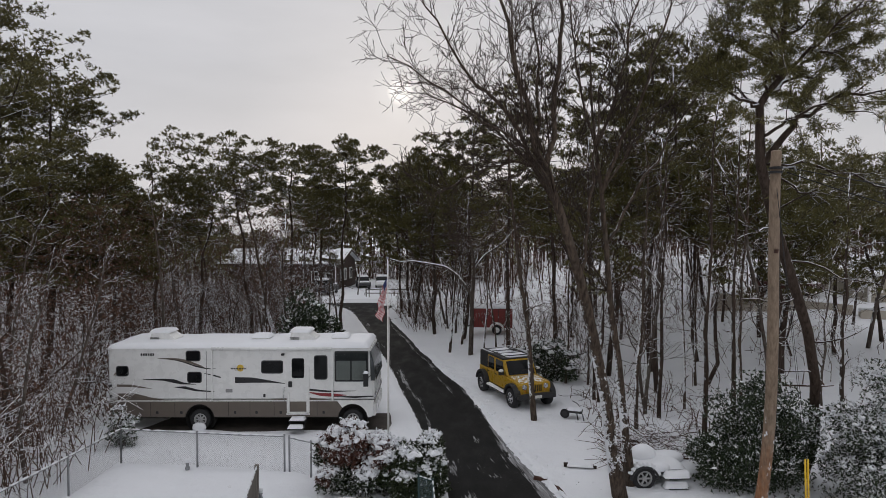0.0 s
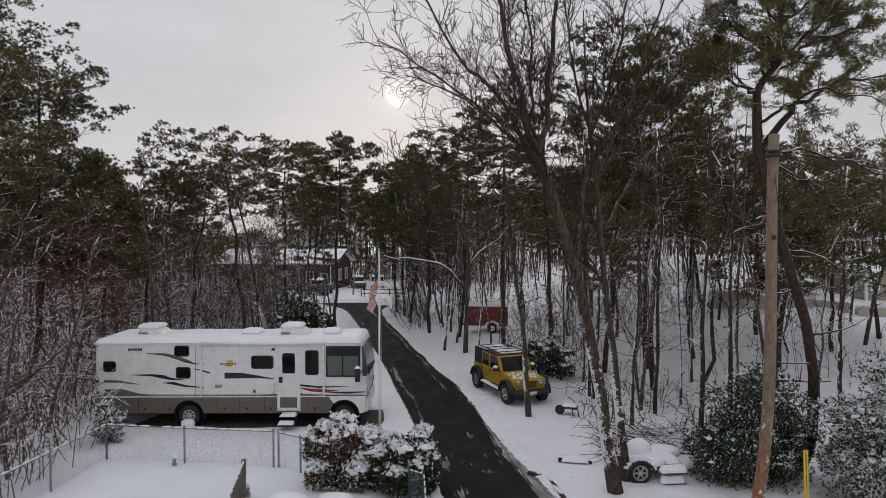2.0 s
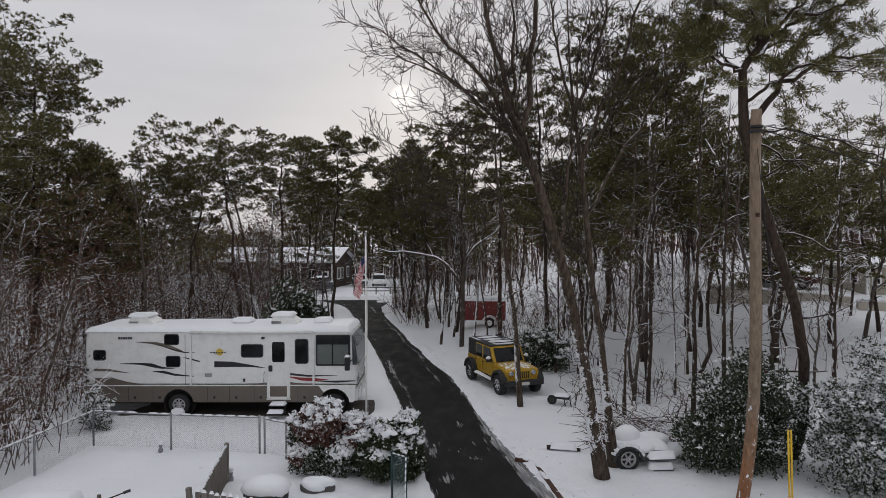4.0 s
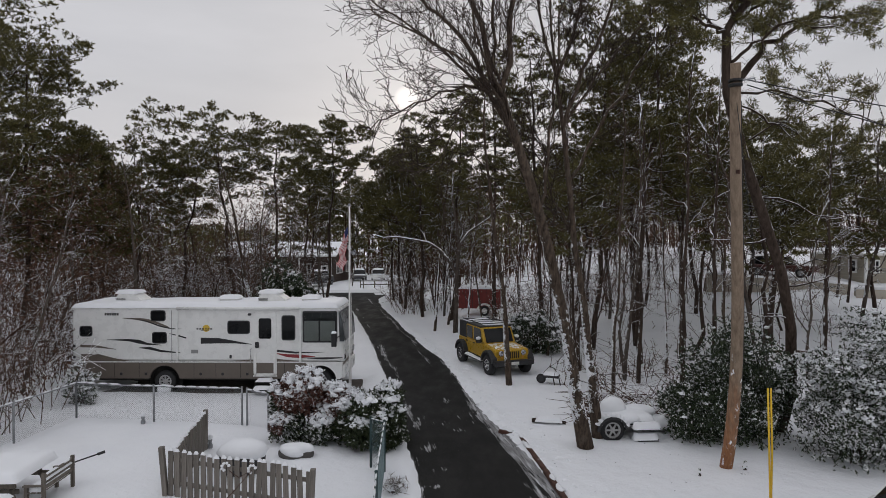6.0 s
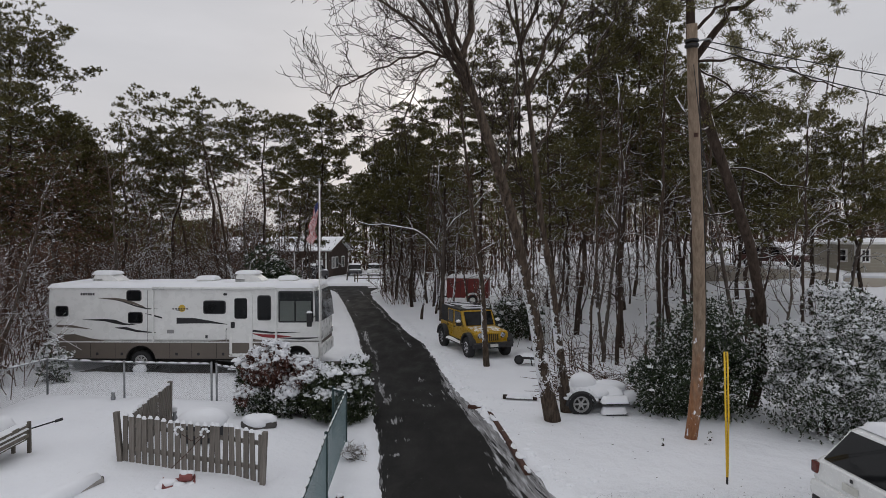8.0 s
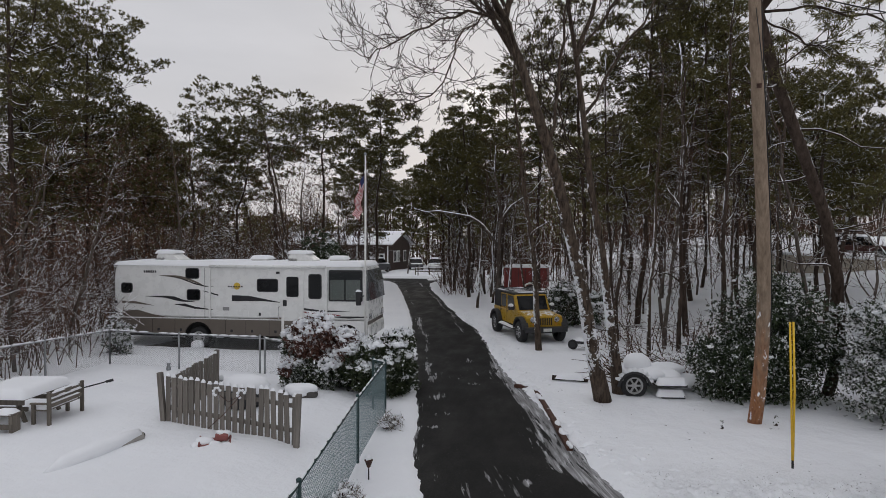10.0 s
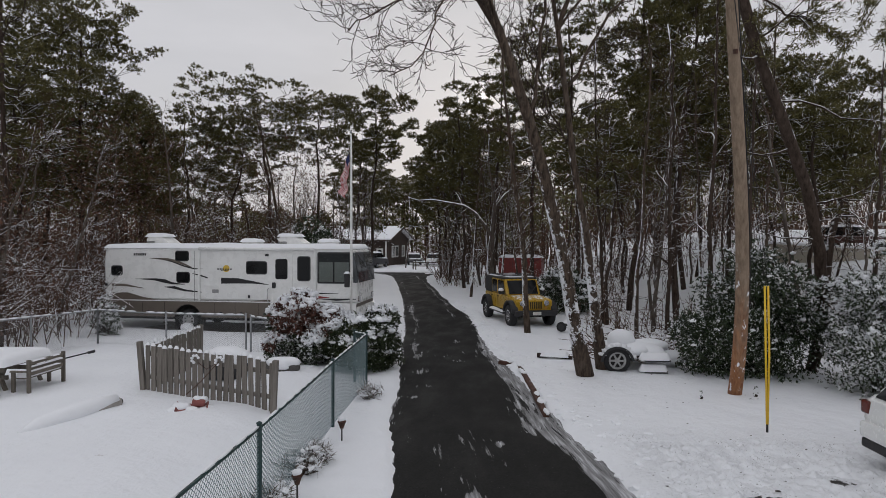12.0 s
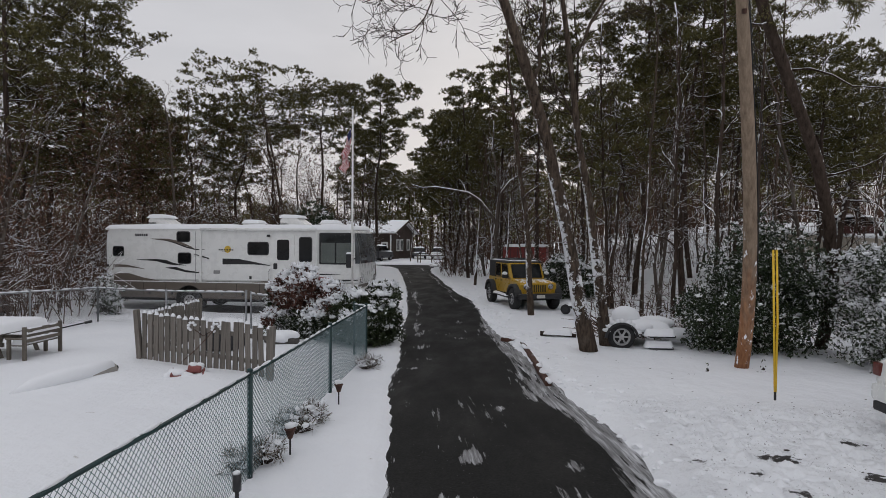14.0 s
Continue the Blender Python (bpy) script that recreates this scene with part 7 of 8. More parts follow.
sl = thing("plastic_sled", "faded red plastic sled lying in the snow", "sled", pose(*on_ground(-2.95, 11.85, -0.03), 14, 6, 25) @ Matrix.Scale(0.8, 4))
part("shell", Geo().extrude([(-0.36, 0.06), (-0.30, 0.0), (0.30, 0.0), (0.38, 0.10), (0.36, 0.16), (0.28, 0.06), (-0.28, 0.06), (-0.34, 0.12)], -0.2, 0.2), M["red_plastic"], sl, bevel=0.02)
part("scoop", Geo().box(0.0, 0.30, -0.05, 0.12, 0.1, 0.26), M["red_plastic"], sl, bevel=0.05)
clump = Geo()
for i, (x, y, z, rx, ry, rz) in enumerate(((-0.2, 0.02, 0.07, 0.18, 0.15, 0.08), (0.22, 0.14, 0.22, 0.12, 0.10, 0.07), (0.02, -0.12, 0.08, 0.16, 0.10, 0.06), (0.42, -0.02, 0.04, 0.20, 0.16, 0.09), (-0.36, -0.10, 0.03, 0.14, 0.12, 0.07), (0.10, 0.10, 0.26, 0.10, 0.08, 0.04), (0.30, -0.16, 0.10, 0.10, 0.07, 0.05))):
    blob(clump, (x, y, z), (rx, ry, rz), 3 + i, sub=2, rough=0.35)
part("snow_clumps", clump, M["snow"], sl, smooth=True)

for i, (xa, ya, xb, yb) in enumerate(((2.70, 17.7, 3.24, 17.45), (3.22, 17.4, 3.55, 14.9), (3.55, 14.85, 3.78, 12.8))):
    o = part("landscape_timber", Geo().bar((xa, ya, 0.045), (xb, yb, 0.03), 0.12, 0.12), M["timber"], None, bevel=0.02)
    tagged(o, "red-brown landscape timber edging the drive, partly snowed over", "timber", group="drive edging timbers")
    lr = np.random.RandomState(80 + i)
    run = math.hypot(xb - xa, yb - ya)
    for _ in range(int(run * 2.2)):
        t = lr.rand()
        g = blob(Geo(), (0, 0, 0), (lr.uniform(0.05, 0.09), lr.uniform(0.08, 0.24), lr.uniform(0.025, 0.05)), int(lr.randint(99)), sub=2, rough=0.35)
        part("snow_cap", g, M["snow"], o, smooth=True, at=Matrix.Translation((xa + (xb - xa) * t + lr.uniform(-0.04, 0.05), ya + (yb - ya) * t, 0.10)) @ Matrix.Rotation(math.atan2(xa - xb, yb - ya), 4, "Z"))

lt = np.random.RandomState(31)
bits = Geo()
for i in range(200):
    x, y = (lt.uniform(3.0, 10.5), lt.uniform(7.0, 20)) if i < 90 else (lt.uniform(4.6, 9.5), lt.uniform(6.8, 12.2))
    if drive_out(np.array(x), np.array(y)) < 0.3:
        continue
    s = lt.uniform(0.004, 0.014) if lt.rand() < 0.93 else 0.025
    blob(bits, (x, y, float(ground_z(x, y)) + 0.002), (s * lt.uniform(1, 2.2), s, s * 0.5), i, sub=1, rough=0.5)
tagged(part("ground_litter", bits, M["earth"], None), "dark clods and leaf bits scattered on the snow", "litter", kind="stuff")
clods = Geo()
for i in range(300):
    y = lt.uniform(7, 34)
    r = float(np.interp(y, DRIVE_Y, DRIVE_R))
    x = r + abs(lt.normal()) * 0.55 + 0.05
    s = lt.uniform(0.015, 0.06)
    blob(clods, (x, y, float(ground_z(x, y)) - s * 0.1), (s * lt.uniform(0.8, 1.8), s, s * 0.7), i, sub=2, rough=0.6)
for i in range(220):
    x, y = lt.uniform(4.5, 10.0), lt.uniform(6.5, 12.4)
    if drive_out(np.array(x), np.array(y)) < 0.15:
        continue
    s = lt.uniform(0.01, 0.03)
    blob(clods, (x, y, float(ground_z(x, y)) + s * 0.1), (s * lt.uniform(0.9, 1.8), s, s * 0.7), i, sub=1, rough=0.5)
tagged(part("snow_clods", clods, M["snow"], None), "lumps of shovelled snow along the drive's edge", "snow", kind="stuff")

# broken things by the wood's edge
ch = thing("tipped_cart", "small black tipped-over garden cart in the snow", "cart", pose(*on_ground(5.15, 23.4), 0, 0, -20))
part("tray", Geo().box(-0.32, 0.32, -0.2, 0.2, 0.24, 0.34), M["dark_plastic"], ch, bevel=0.03)
wheel(ch, (-0.34, -0.18, 0.2), 0.18, 0.08, -1, "dark_plastic")
for x in (0.12, 0.34):
    part("leg", Geo().bar((x, -0.18, 0.26), (x + 0.06, -0.22, 0.0), 0.03, 0.03), M["dark_plastic"], ch)
part("handle", Geo().tube([(0.3, 0.1, 0.3), (0.1, 0.15, 0.55), (-0.1, 0.2, 0.62)], 0.018, 6), M["dark_plastic"], ch)
part("snow_cap", snow_pad(Geo(), -0.3, 0.3, -0.19, 0.19, 0.34, 0.1, 3, 0.06, 0.09), M["snow"], ch, smooth=True)


def log(a, b, r, seed, label="fallen branch lying in the snow"):
    rs = np.random.RandomState(seed)
    a, b = np.array(a, float), np.array(b, float)
    t = np.linspace(0, 1, 8)[:, None]
    p = a + (b - a) * t + rs.normal(size=(8, 3)) * np.array([0.05, 0.05, 0.02])
    g = Geo().tube(p, np.linspace(r, r * 0.4, 8), 7)
    for k in range(5):
        q, d = along(p, rs.uniform(0.3, 0.95))
        g.tube(wander(q, unit(d + rs.normal(size=3) * 0.8), rs.uniform(0.3, 0.9), 3, rs), [r * 0.4, r * 0.3, r * 0.2, r * 0.1], 4)
    o = part("fallen_branch", g, M["twig"], None, smooth=True)
    tagged(o, label, "branch", group="fallen branches")


for i in range(16):
    x, y = lt.uniform(5.9, 9.6), lt.uniform(18.3, 21.5)
    a = lt.uniform(0, 6.28)
    L = lt.uniform(0.8, 2.2)
    z = float(ground_z(x, y))
    log((x, y, z + 0.06), (x + L * math.cos(a), y + L * 0.5 * math.sin(a), z + lt.uniform(0.1, 0.6)), lt.uniform(0.025, 0.06), 400 + i)
lg_ = thing("snowed_log", "short dark log under a cap of snow", "log", pose(*on_ground(4.25, 18.45, 0.0), 0, 0, -12))
part("log", Geo().tube([(-0.5, 0, 0.06), (-0.1, 0.02, 0.08), (0.5, -0.02, 0.05)], [0.07, 0.06, 0.05], 8).tube([(-0.35, 0, 0.05), (-0.5, 0.12, -0.04)], 0.03, 5), M["twig_bare"], lg_, smooth=True)
part("snow_cap", snow_pad(Geo(), -0.40, 0.40, -0.14, 0.12, 0.07, 0.13, 5, 0.05, 0.09, 0.4), M["snow"], lg_, smooth=True)
log((13.2, 24.5, 1.1), (15.2, 23.2, 1.35), 0.07, 432)
log((-16.5, 22, 0.3), (-12.9, 21.2, 3.2), 0.06, 433, "bent snow-laden branch reaching over the undergrowth")
# low tangle of fallen twigs behind the trailer and along the wood's edge
tw = np.random.RandomState(91)
nt = 420
tx = np.where(tw.rand(nt) < 0.45, tw.uniform(5.6, 8.4, nt), tw.uniform(5.4, 12.5, nt))
ty = np.where(tx < 8.4, tw.uniform(18.3, 21.5, nt), tw.uniform(19.5, 27, nt))
ta = np.stack([tx, ty, ground_z(tx, ty) - 0.02], 1)
tdir = tw.uniform(0, 6.28, nt)
tl = tw.uniform(0.4, 1.5, nt)[:, None]
tb = ta + tl * 0.5 * np.stack([np.cos(tdir), np.sin(tdir), tw.uniform(0.15, 0.9, nt)], 1)
tc = tb + tl * 0.5 * np.stack([np.cos(tdir + 0.5), np.sin(tdir + 0.5), tw.uniform(-0.5, 0.35, nt)], 1)
te = tb + tl * 0.35 * np.stack([np.cos(tdir - 0.9), np.sin(tdir - 0.9), tw.uniform(-0.1, 0.6, nt)], 1)
tagged(part("fallen_twigs", tri_mesh("fallen_twigs", np.concatenate([prism_tris(ta, tb, 0.016, 0.012), prism_tris(tb, tc, 0.012, 0.006), prism_tris(tb, te, 0.009, 0.005)]), M["twig"]), None), "tangle of fallen twigs poking out of the snow", "twigs", kind="stuff")


# ---------------------------------------------------------------- the trees by the drive


def big_maple():
    """Twin-stemmed leafless tree; its left stem leans over the drive."""
    root = thing("bare_tree", "tall twin-stemmed leafless tree, trunks plastered with snow at the foot", "tree")
    rs = np.random.RandomState(61)
    t1 = [(4.92, 16.45, -0.1), (4.56, 16.09, 1.5), (4.30, 15.78, 2.96), (3.98, 15.5, 4.23), (3.70, 15.26, 5.32), (3.42, 15.04, 6.24), (3.16, 14.86, 7.01), (2.84, 14.64, 7.89), (2.45, 14.45, 8.83)]
    t2 = [(5.43, 17.2, -0.1), (5.12, 16.87, 1.96), (4.86, 16.53, 3.77), (4.56, 16.26, 5.23), (4.32, 15.89, 7.04), (4.12, 15.62, 8.37), (3.9, 15.37, 9.53), (3.75, 15.2, 10.6), (3.65, 15.1, 12.5)]
    main = [(t1, 0.175, 0.095), (t2, 0.13, 0.015)]
    limbs = [([t1[-1], (2.72, 14.6, 9.93), (2.77, 14.6, 11.65), (2.9, 14.7, 13.4), (3.2, 14.9, 15.2)], 0.085),
             ([t1[-1], (2.12, 14.5, 10.06), (1.84, 14.5, 11.12), (1.57, 14.4, 12.04), (1.3, 14.2, 13.6), (1.2, 14.2, 15.0)], 0.08),
             ([t1[-2], (1.75, 14.5, 9.99), (1.15, 14.4, 10.59), (0.58, 14.4, 11.11), (-0.09, 14.3, 12.17), (-0.6, 14.2, 13.2)], 0.06),
             ([t1[-1], (1.75, 14.3, 9.06), (0.91, 14.2, 8.83), (0.1, 14.1, 8.4), (-0.5, 14.0, 8.0)], 0.035),
             ([t1[-1], (1.85, 14.2, 8.9), (1.38, 14.1, 8.31), (1.04, 14.1, 7.31), (0.4, 14.1, 7.0)], 0.025),
             ([t1[-2], (2.3, 14.3, 8.9), (1.2, 14.2, 9.9), (0.3, 14.1, 10.3), (-0.5, 14.0, 10.7)], 0.04),
             ([t1[5], (3.7, 15.2, 7.4), (3.75, 15.3, 9.0), (3.95, 15.3, 10.6), (4.3, 15.2, 12.2)], 0.05),
             ([t2[5], (4.6, 15.5, 9.6), (5.2, 15.4, 11.0), (5.6, 15.3, 12.6), (6.0, 15.2, 14.0)], 0.06),
             ([t2[6], (4.4, 15.3, 10.8), (4.7, 15.2, 12.4), (5.2, 15.0, 14.4)], 0.05),
             ([t2[4], (5.0, 16.0, 8.2), (5.9, 16.1, 9.6), (6.8, 16.1, 11.2), (7.5, 16.0, 12.6)], 0.045),
             ([t1[-3], (2.6, 14.4, 8.6), (1.9, 14.1, 10.0), (1.6, 13.8, 11.6), (1.5, 13.6, 13.0)], 0.045),
             ([t1[-4], (2.7, 14.9, 8.3), (1.9, 15.0, 9.4), (0.7, 15.1, 10.4), (-0.3, 15.2, 11.2), (-1.4, 15.2, 11.8)], 0.05),
             ([t1[-1], (2.3, 14.6, 10.4), (2.3, 14.8, 12.0), (2.1, 14.9, 13.8)], 0.05),
             ([t2[6], (3.5, 15.3, 10.8), (3.3, 15.3, 12.2), (3.2, 15.2, 13.8)], 0.04),
             ([t2[5], (4.9, 15.9, 9.6), (5.9, 16.2, 10.6), (7.0, 16.4, 11.8), (7.9, 16.4, 12.6)], 0.035),
             ([t2[3], (4.2, 16.0, 6.2), (3.6, 15.8, 7.2), (3.3, 15.7, 8.4)], 0.03)]
    g = Geo()
    for p, ra, rb in main:
        p = np.array(p)
        k = np.linspace(0, 1, len(p))
        g.tube(p, ra + (rb - ra) * k ** 0.9 + 0.05 * np.exp(-k * 18), 12)
    fine = [[], [], [], []]

    def twig(p, d, L, r, depth):
        pts = wander(p, d, L, 4, rs, 0.45, 0.25)
        for a, b in zip(pts[:-1], pts[1:]):
            fine[0].append(a), fine[1].append(b), fine[2].append(r), fine[3].append(max(0.006, r * 0.8))
            r = max(0.006, r * 0.8)
        if depth > 0:
            for _ in range(5 if depth == 2 else 3):
                q, dd = along(pts, rs.uniform(0.25, 1.0))
                twig(q, unit(dd + unit(np.cross(dd, rs.normal(size=3))) * 0.8 + np.array([0, 0, 0.15])), L * rs.uniform(0.35, 0.65), max(0.0065, r * 0.9), depth - 1)

    for p, r in limbs:
        p = np.array(p, float)
        t = np.linspace(0, len(p) - 1, 12)
        q = np.stack([np.interp(t, range(len(p)), p[:, i]) for i in range(3)], 1)
        q[1:-1] += rs.normal(size=(10, 3)) * 0.05
        g.tube(q, np.linspace(r, max(0.012, r * 0.25), 12), 7)
        n = int(17 + r * 110)
        for i in range(n):
            s = 0.12 + 0.88 * (i + rs.uniform(0, 1)) / n
            a, d = along(q, min(s, 0.999))
            side = unit(np.cross(d, rs.normal(size=3)))
            twig(a, unit(d * 0.7 + side * 0.75 + np.array([0, 0, 0.12])), rs.uniform(0.7, 1.7) * (0.7 + 4 * r), 0.013, 2)
    # low whips near the foot
    for i in range(16):
        a, d = along(np.array(t1 if i % 2 else t2), rs.uniform(0.12, 0.6))
        side = unit(np.array([rs.normal(), rs.normal(), 0.1]))
        twig(a, unit(side + np.array([0, 0, -0.1])), rs.uniform(0.9, 2.0), 0.010, 1)
    part("trunk", g, M["maple_bark"], root, smooth=True)
    part("twig_crown", tri_mesh("twig_crown", prism_tris(*[np.array(v) for v in fine]), M["twig_bare"]), None, root)


def mat_snowed_bark(name, most):
    """Furrowed bark with wind-driven snow stuck to the lower trunk, thickest on its flanks."""
    m = Mat(name, 0.92, spec=0.1)
    f = m.noise(1.0, 7, 0.7, world=True, stretch=(16, 16, 3.0))
    c = m.ramp(f, [(0.36, (0.028, 0.021, 0.016)), (0.64, (0.120, 0.090, 0.069))])
    c = m.mix(m.span(m.noise(3.5, 3), 0.54, 0.66, 0, 0.4), c, (0.13, 0.11, 0.09))
    n = m.up()
    s = m.node("ShaderNodeSeparateXYZ")
    m.link(m.geo.outputs["Position"], s.inputs[0])
    band = m.math("MINIMUM", m.span(s.outputs[2], 0.40, 0.85, -0.9, most), m.span(s.outputs[2], 2.2, 7.5, most, -0.55))
    flank = m.math("ADD", m.math("MULTIPLY", m.math("ABSOLUTE", n[0]), 0.40), m.math("MULTIPLY", n[0], -0.40))
    speck = m.math("ADD", m.math("MULTIPLY", m.math("SUBTRACT", m.noise(15, 4, 0.65, world=True), 0.5), 2.3), m.math("MULTIPLY", m.math("SUBTRACT", m.noise(3.0, 3, 0.6, world=True), 0.5), 1.8))
    t = m.math("ADD", m.math("ADD", flank, band), m.math("ADD", speck, m.math("MULTIPLY", n[2], 0.8)))
    c = m.mix(m.span(t, 0.58, 0.74), c, SNOW)
    m.color(c)
    return m.bump(m.math("ADD", f, m.span(t, 0.5, 0.8, 0, 0.6)), 0.9, 0.03).m


M["maple_bark"] = mat_snowed_bark("snow_plastered_bark", 0.58)
M["speckled_bark"] = mat_snowed_bark("snow_speckled_bark", 0.12)
big_maple()


def leaning_pine():
    root = thing("pine_tree", "big leaning pitch pine with heavy forked limbs and dark tufts", "tree")

    def bent(p):
        """Leans the tree over towards the drive, most at the foot of its crown."""
        h = min(p[2], 9.05) / 10
        old_x, old_y = np.interp(h * 10, [-0.2, 3.11, 6.43, 9.05], [11.75, 10.97, 9.85, 8.9]), np.interp(h * 10, [-0.2, 3.11, 6.43, 9.05], [18.65, 17.95, 17.13, 16.42])
        out = p[0] - old_x
        return (out * (0.75 if out > 0 else 0.6) + 10.797 + 1.78 * h - 10.05 * h ** 2 + 5.108 * h ** 3, p[1] - old_y + 17.8 - 3.0 * h, p[2] if p[2] < 9.05 else 9.05 + 0.78 * (p[2] - 9.05))

    path = [bent(q) for q in [(11.75, 18.65, -0.2), (11.45, 18.4, 1.2), (10.97, 17.95, 3.11), (10.52, 17.58, 4.66), (9.85, 17.13, 6.43), (9.4, 16.83, 7.56), (8.9, 16.42, 9.05), (8.75, 16.3, 9.9), (8.72, 16.3, 10.9), (9.0, 16.3, 11.3), (9.46, 16.3, 11.8), (9.5, 16.3, 12.9), (9.6, 16.2, 14.4)]]
    rs = np.random.RandomState(71)
    g = Geo()
    p = np.array(path)
    g.tube(p, [0.145, 0.14, 0.135, 0.13, 0.128, 0.124, 0.12, 0.112, 0.095, 0.085, 0.08, 0.06, 0.03], 12)
    limbs = [([path[6], (9.5, 16.3, 9.85), (9.9, 16.3, 10.4), (10.5, 16.2, 10.75), (11.1, 16.1, 11.2), (12.0, 16.0, 11.15), (13.0, 15.9, 11.3)], 0.095),
             ([path[8], (8.35, 16.3, 10.9), (7.5, 16.2, 11.2), (6.7, 16.1, 11.7)], 0.06),
             ([path[10], (10.3, 16.2, 12.4), (11.2, 16.0, 12.6), (12.1, 15.9, 13.0)], 0.055),
             ([path[10], (9.0, 16.4, 12.4), (8.2, 16.5, 12.8), (7.4, 16.5, 13.4)], 0.05),
             ([path[11], (10.1, 16.1, 13.5), (10.9, 16.0, 14.2)], 0.04), ([path[11], (8.9, 16.2, 13.6), (8.4, 16.2, 14.6)], 0.04),
             ([path[7], (9.2, 15.7, 10.3), (9.7, 15.1, 10.6), (10.6, 14.7, 10.3)], 0.045),
             ([path[6], (10.0, 16.2, 9.1), (11.0, 16.1, 8.9), (12.1, 16.0, 8.6), (12.9, 16.0, 8.3)], 0.035),
             ([path[6], (9.9, 16.5, 8.5), (10.7, 16.6, 8.4), (11.4, 16.6, 7.9)], 0.03),
             ([path[9], (9.6, 16.9, 12.0), (10.4, 17.5, 12.6)], 0.045), ([path[9], (8.6, 15.6, 11.9), (8.2, 15.0, 12.6)], 0.045),
             ([path[8], (8.2, 16.6, 11.5), (7.6, 16.9, 12.2), (7.2, 17.0, 13.0)], 0.04), ([path[8], (9.6, 16.5, 11.6), (10.6, 16.6, 11.9), (11.6, 16.6, 12.2), (12.4, 16.6, 12.0)], 0.045),
             ([path[10], (10.0, 15.6, 12.6), (10.6, 15.2, 13.2), (11.3, 15.0, 13.5)], 0.04), ([path[12], (9.9, 16.4, 14.8), (10.4, 16.6, 15.2)], 0.03), ([path[11], (9.0, 15.7, 13.2), (8.3, 15.4, 13.6), (7.8, 15.3, 14.2)], 0.035)]
    C, A = [], []
    for q, r in limbs:
        q = np.array([q[0]] + [bent(v) for v in q[1:]], float)
        t = np.linspace(0, len(q) - 1, 12)
        q = np.stack([np.interp(t, range(len(q)), q[:, i]) for i in range(3)], 1)
        q[1:] += rs.normal(size=(11, 3)) * 0.05
        g.tube(q, np.linspace(r, 0.018, 12), 7)
        for i in range(19):
            s = rs.uniform(0.28, 1.0)
            a, d = along(q, min(s, 0.999))
            tw = wander(a, unit(d * 0.5 + rs.normal(size=3) * 0.75 + np.array([0, 0, 0.15])), rs.uniform(0.5, 1.3), 4, rs, 0.6, 0.2)
            g.tube(tw, [0.014, 0.011, 0.009, 0.008, 0.006], 4, False)
            for k in range(4):
                c, ad = along(tw, 0.45 + 0.18 * k)
                C.append(c + rs.normal(size=3) * 0.05), A.append(unit(ad + np.array([0, 0, 0.3])))
    for z0, az, L in ((2.2, 0.2, 1.3), (3.4, 2.9, 1.6), (4.3, 0.0, 1.5), (5.6, 3.3, 1.8), (6.6, 0.4, 2.4), (7.6, 2.7, 1.6), (7.9, -0.3, 1.3)):
        a, d = along(p, np.interp(z0, p[:9, 2], np.arange(9)) / 12)
        g.tube(wander(a, (math.cos(az), -0.35, 0.1), L, 5, rs, 0.6, 0.1), np.linspace(0.03, 0.008, 6), 5)
    tr = clump_tris(np.array(C), np.array(A), rs, 60, 0.14, 0.115, 0.022)
    part("trunk", g, M["leaning_bark"], root, smooth=True)
    part("crown", tri_mesh("crown", tr, M["needles"]), None, root)


leaning_pine()

k = np.linspace(0, 1, 10)
for i, (x, y, h, lx, r0, bark) in enumerate([(3.55, 23.2, 11.5, -0.9, 0.125, "speckled_bark"), (9.05, 20.4, 12.0, 0.25, 0.09, "pine_bark"), (8.5, 23.2, 11.0, -0.2, 0.085, "pine_bark"), (8.1, 23.9, 10.5, 0.5, 0.08, "grey_bark"),
                                                (7.2, 22.4, 11.0, 0.3, 0.075, "speckled_bark"), (10.9, 22.6, 12.0, 0.4, 0.09, "pine_bark"), (13.9, 20.6, 9.5, 0.2, 0.085, "pine_bark"), (12.4, 24.5, 12.0, 0.1, 0.085, "speckled_bark"),
                                                (6.6, 25.8, 11.5, -0.4, 0.075, "pine_bark"), (-14.2, 19.5, 8.0, -0.6, 0.11, "pine_bark"), (-14.9, 16.6, 9.5, 0.9, 0.13, "pine_bark"), (-13.6, 21.5, 7.0, 1.6, 0.07, "grey_bark"), (-12.2, 27.0, 9.5, -1.2, 0.09, "grey_bark"), (-8.6, 31.5, 10.5, -2.2, 0.13, "maple_bark"), (0.4, 36.0, 10.0, 0.8, 0.09, "maple_bark"), (1.2, 38.5, 10.0, -0.6, 0.08, "maple_bark"), (2.2, 33.5, 9.0, 0.7, 0.07, "maple_bark"), (3.2, 36.2, 9.5, -0.8, 0.06, "speckled_bark"), (5.9, 29.0, 9.5, 0.5, 0.07, "speckled_bark"), (9.9, 24.4, 10.0, -0.3, 0.06, "maple_bark"), (11.8, 27.6, 10.0, 0.3, 0.07, "speckled_bark"), (6.9, 28.2, 10.0, 0.2, 0.06, "speckled_bark")]):
    rr = np.random.RandomState(500 + i)
    p = np.stack([x + lx * k ** 1.2, y + 0.3 * np.sin(2.5 * k + i), float(rise(x, y)) - 0.1 + h * k], 1)
    p[1:-1, :2] += np.cumsum(rr.normal(size=(8, 2)) * 0.05, 0)
    bare_tree("straight woodland trunk with thin snowy side branches", 520 + i, p, r0, bark, reach=2.0, kids=(13, 5, 3), start=0.22, spread=0.9, lift=0.15)

# ---------------------------------------------------------------- houses and what stands by the street


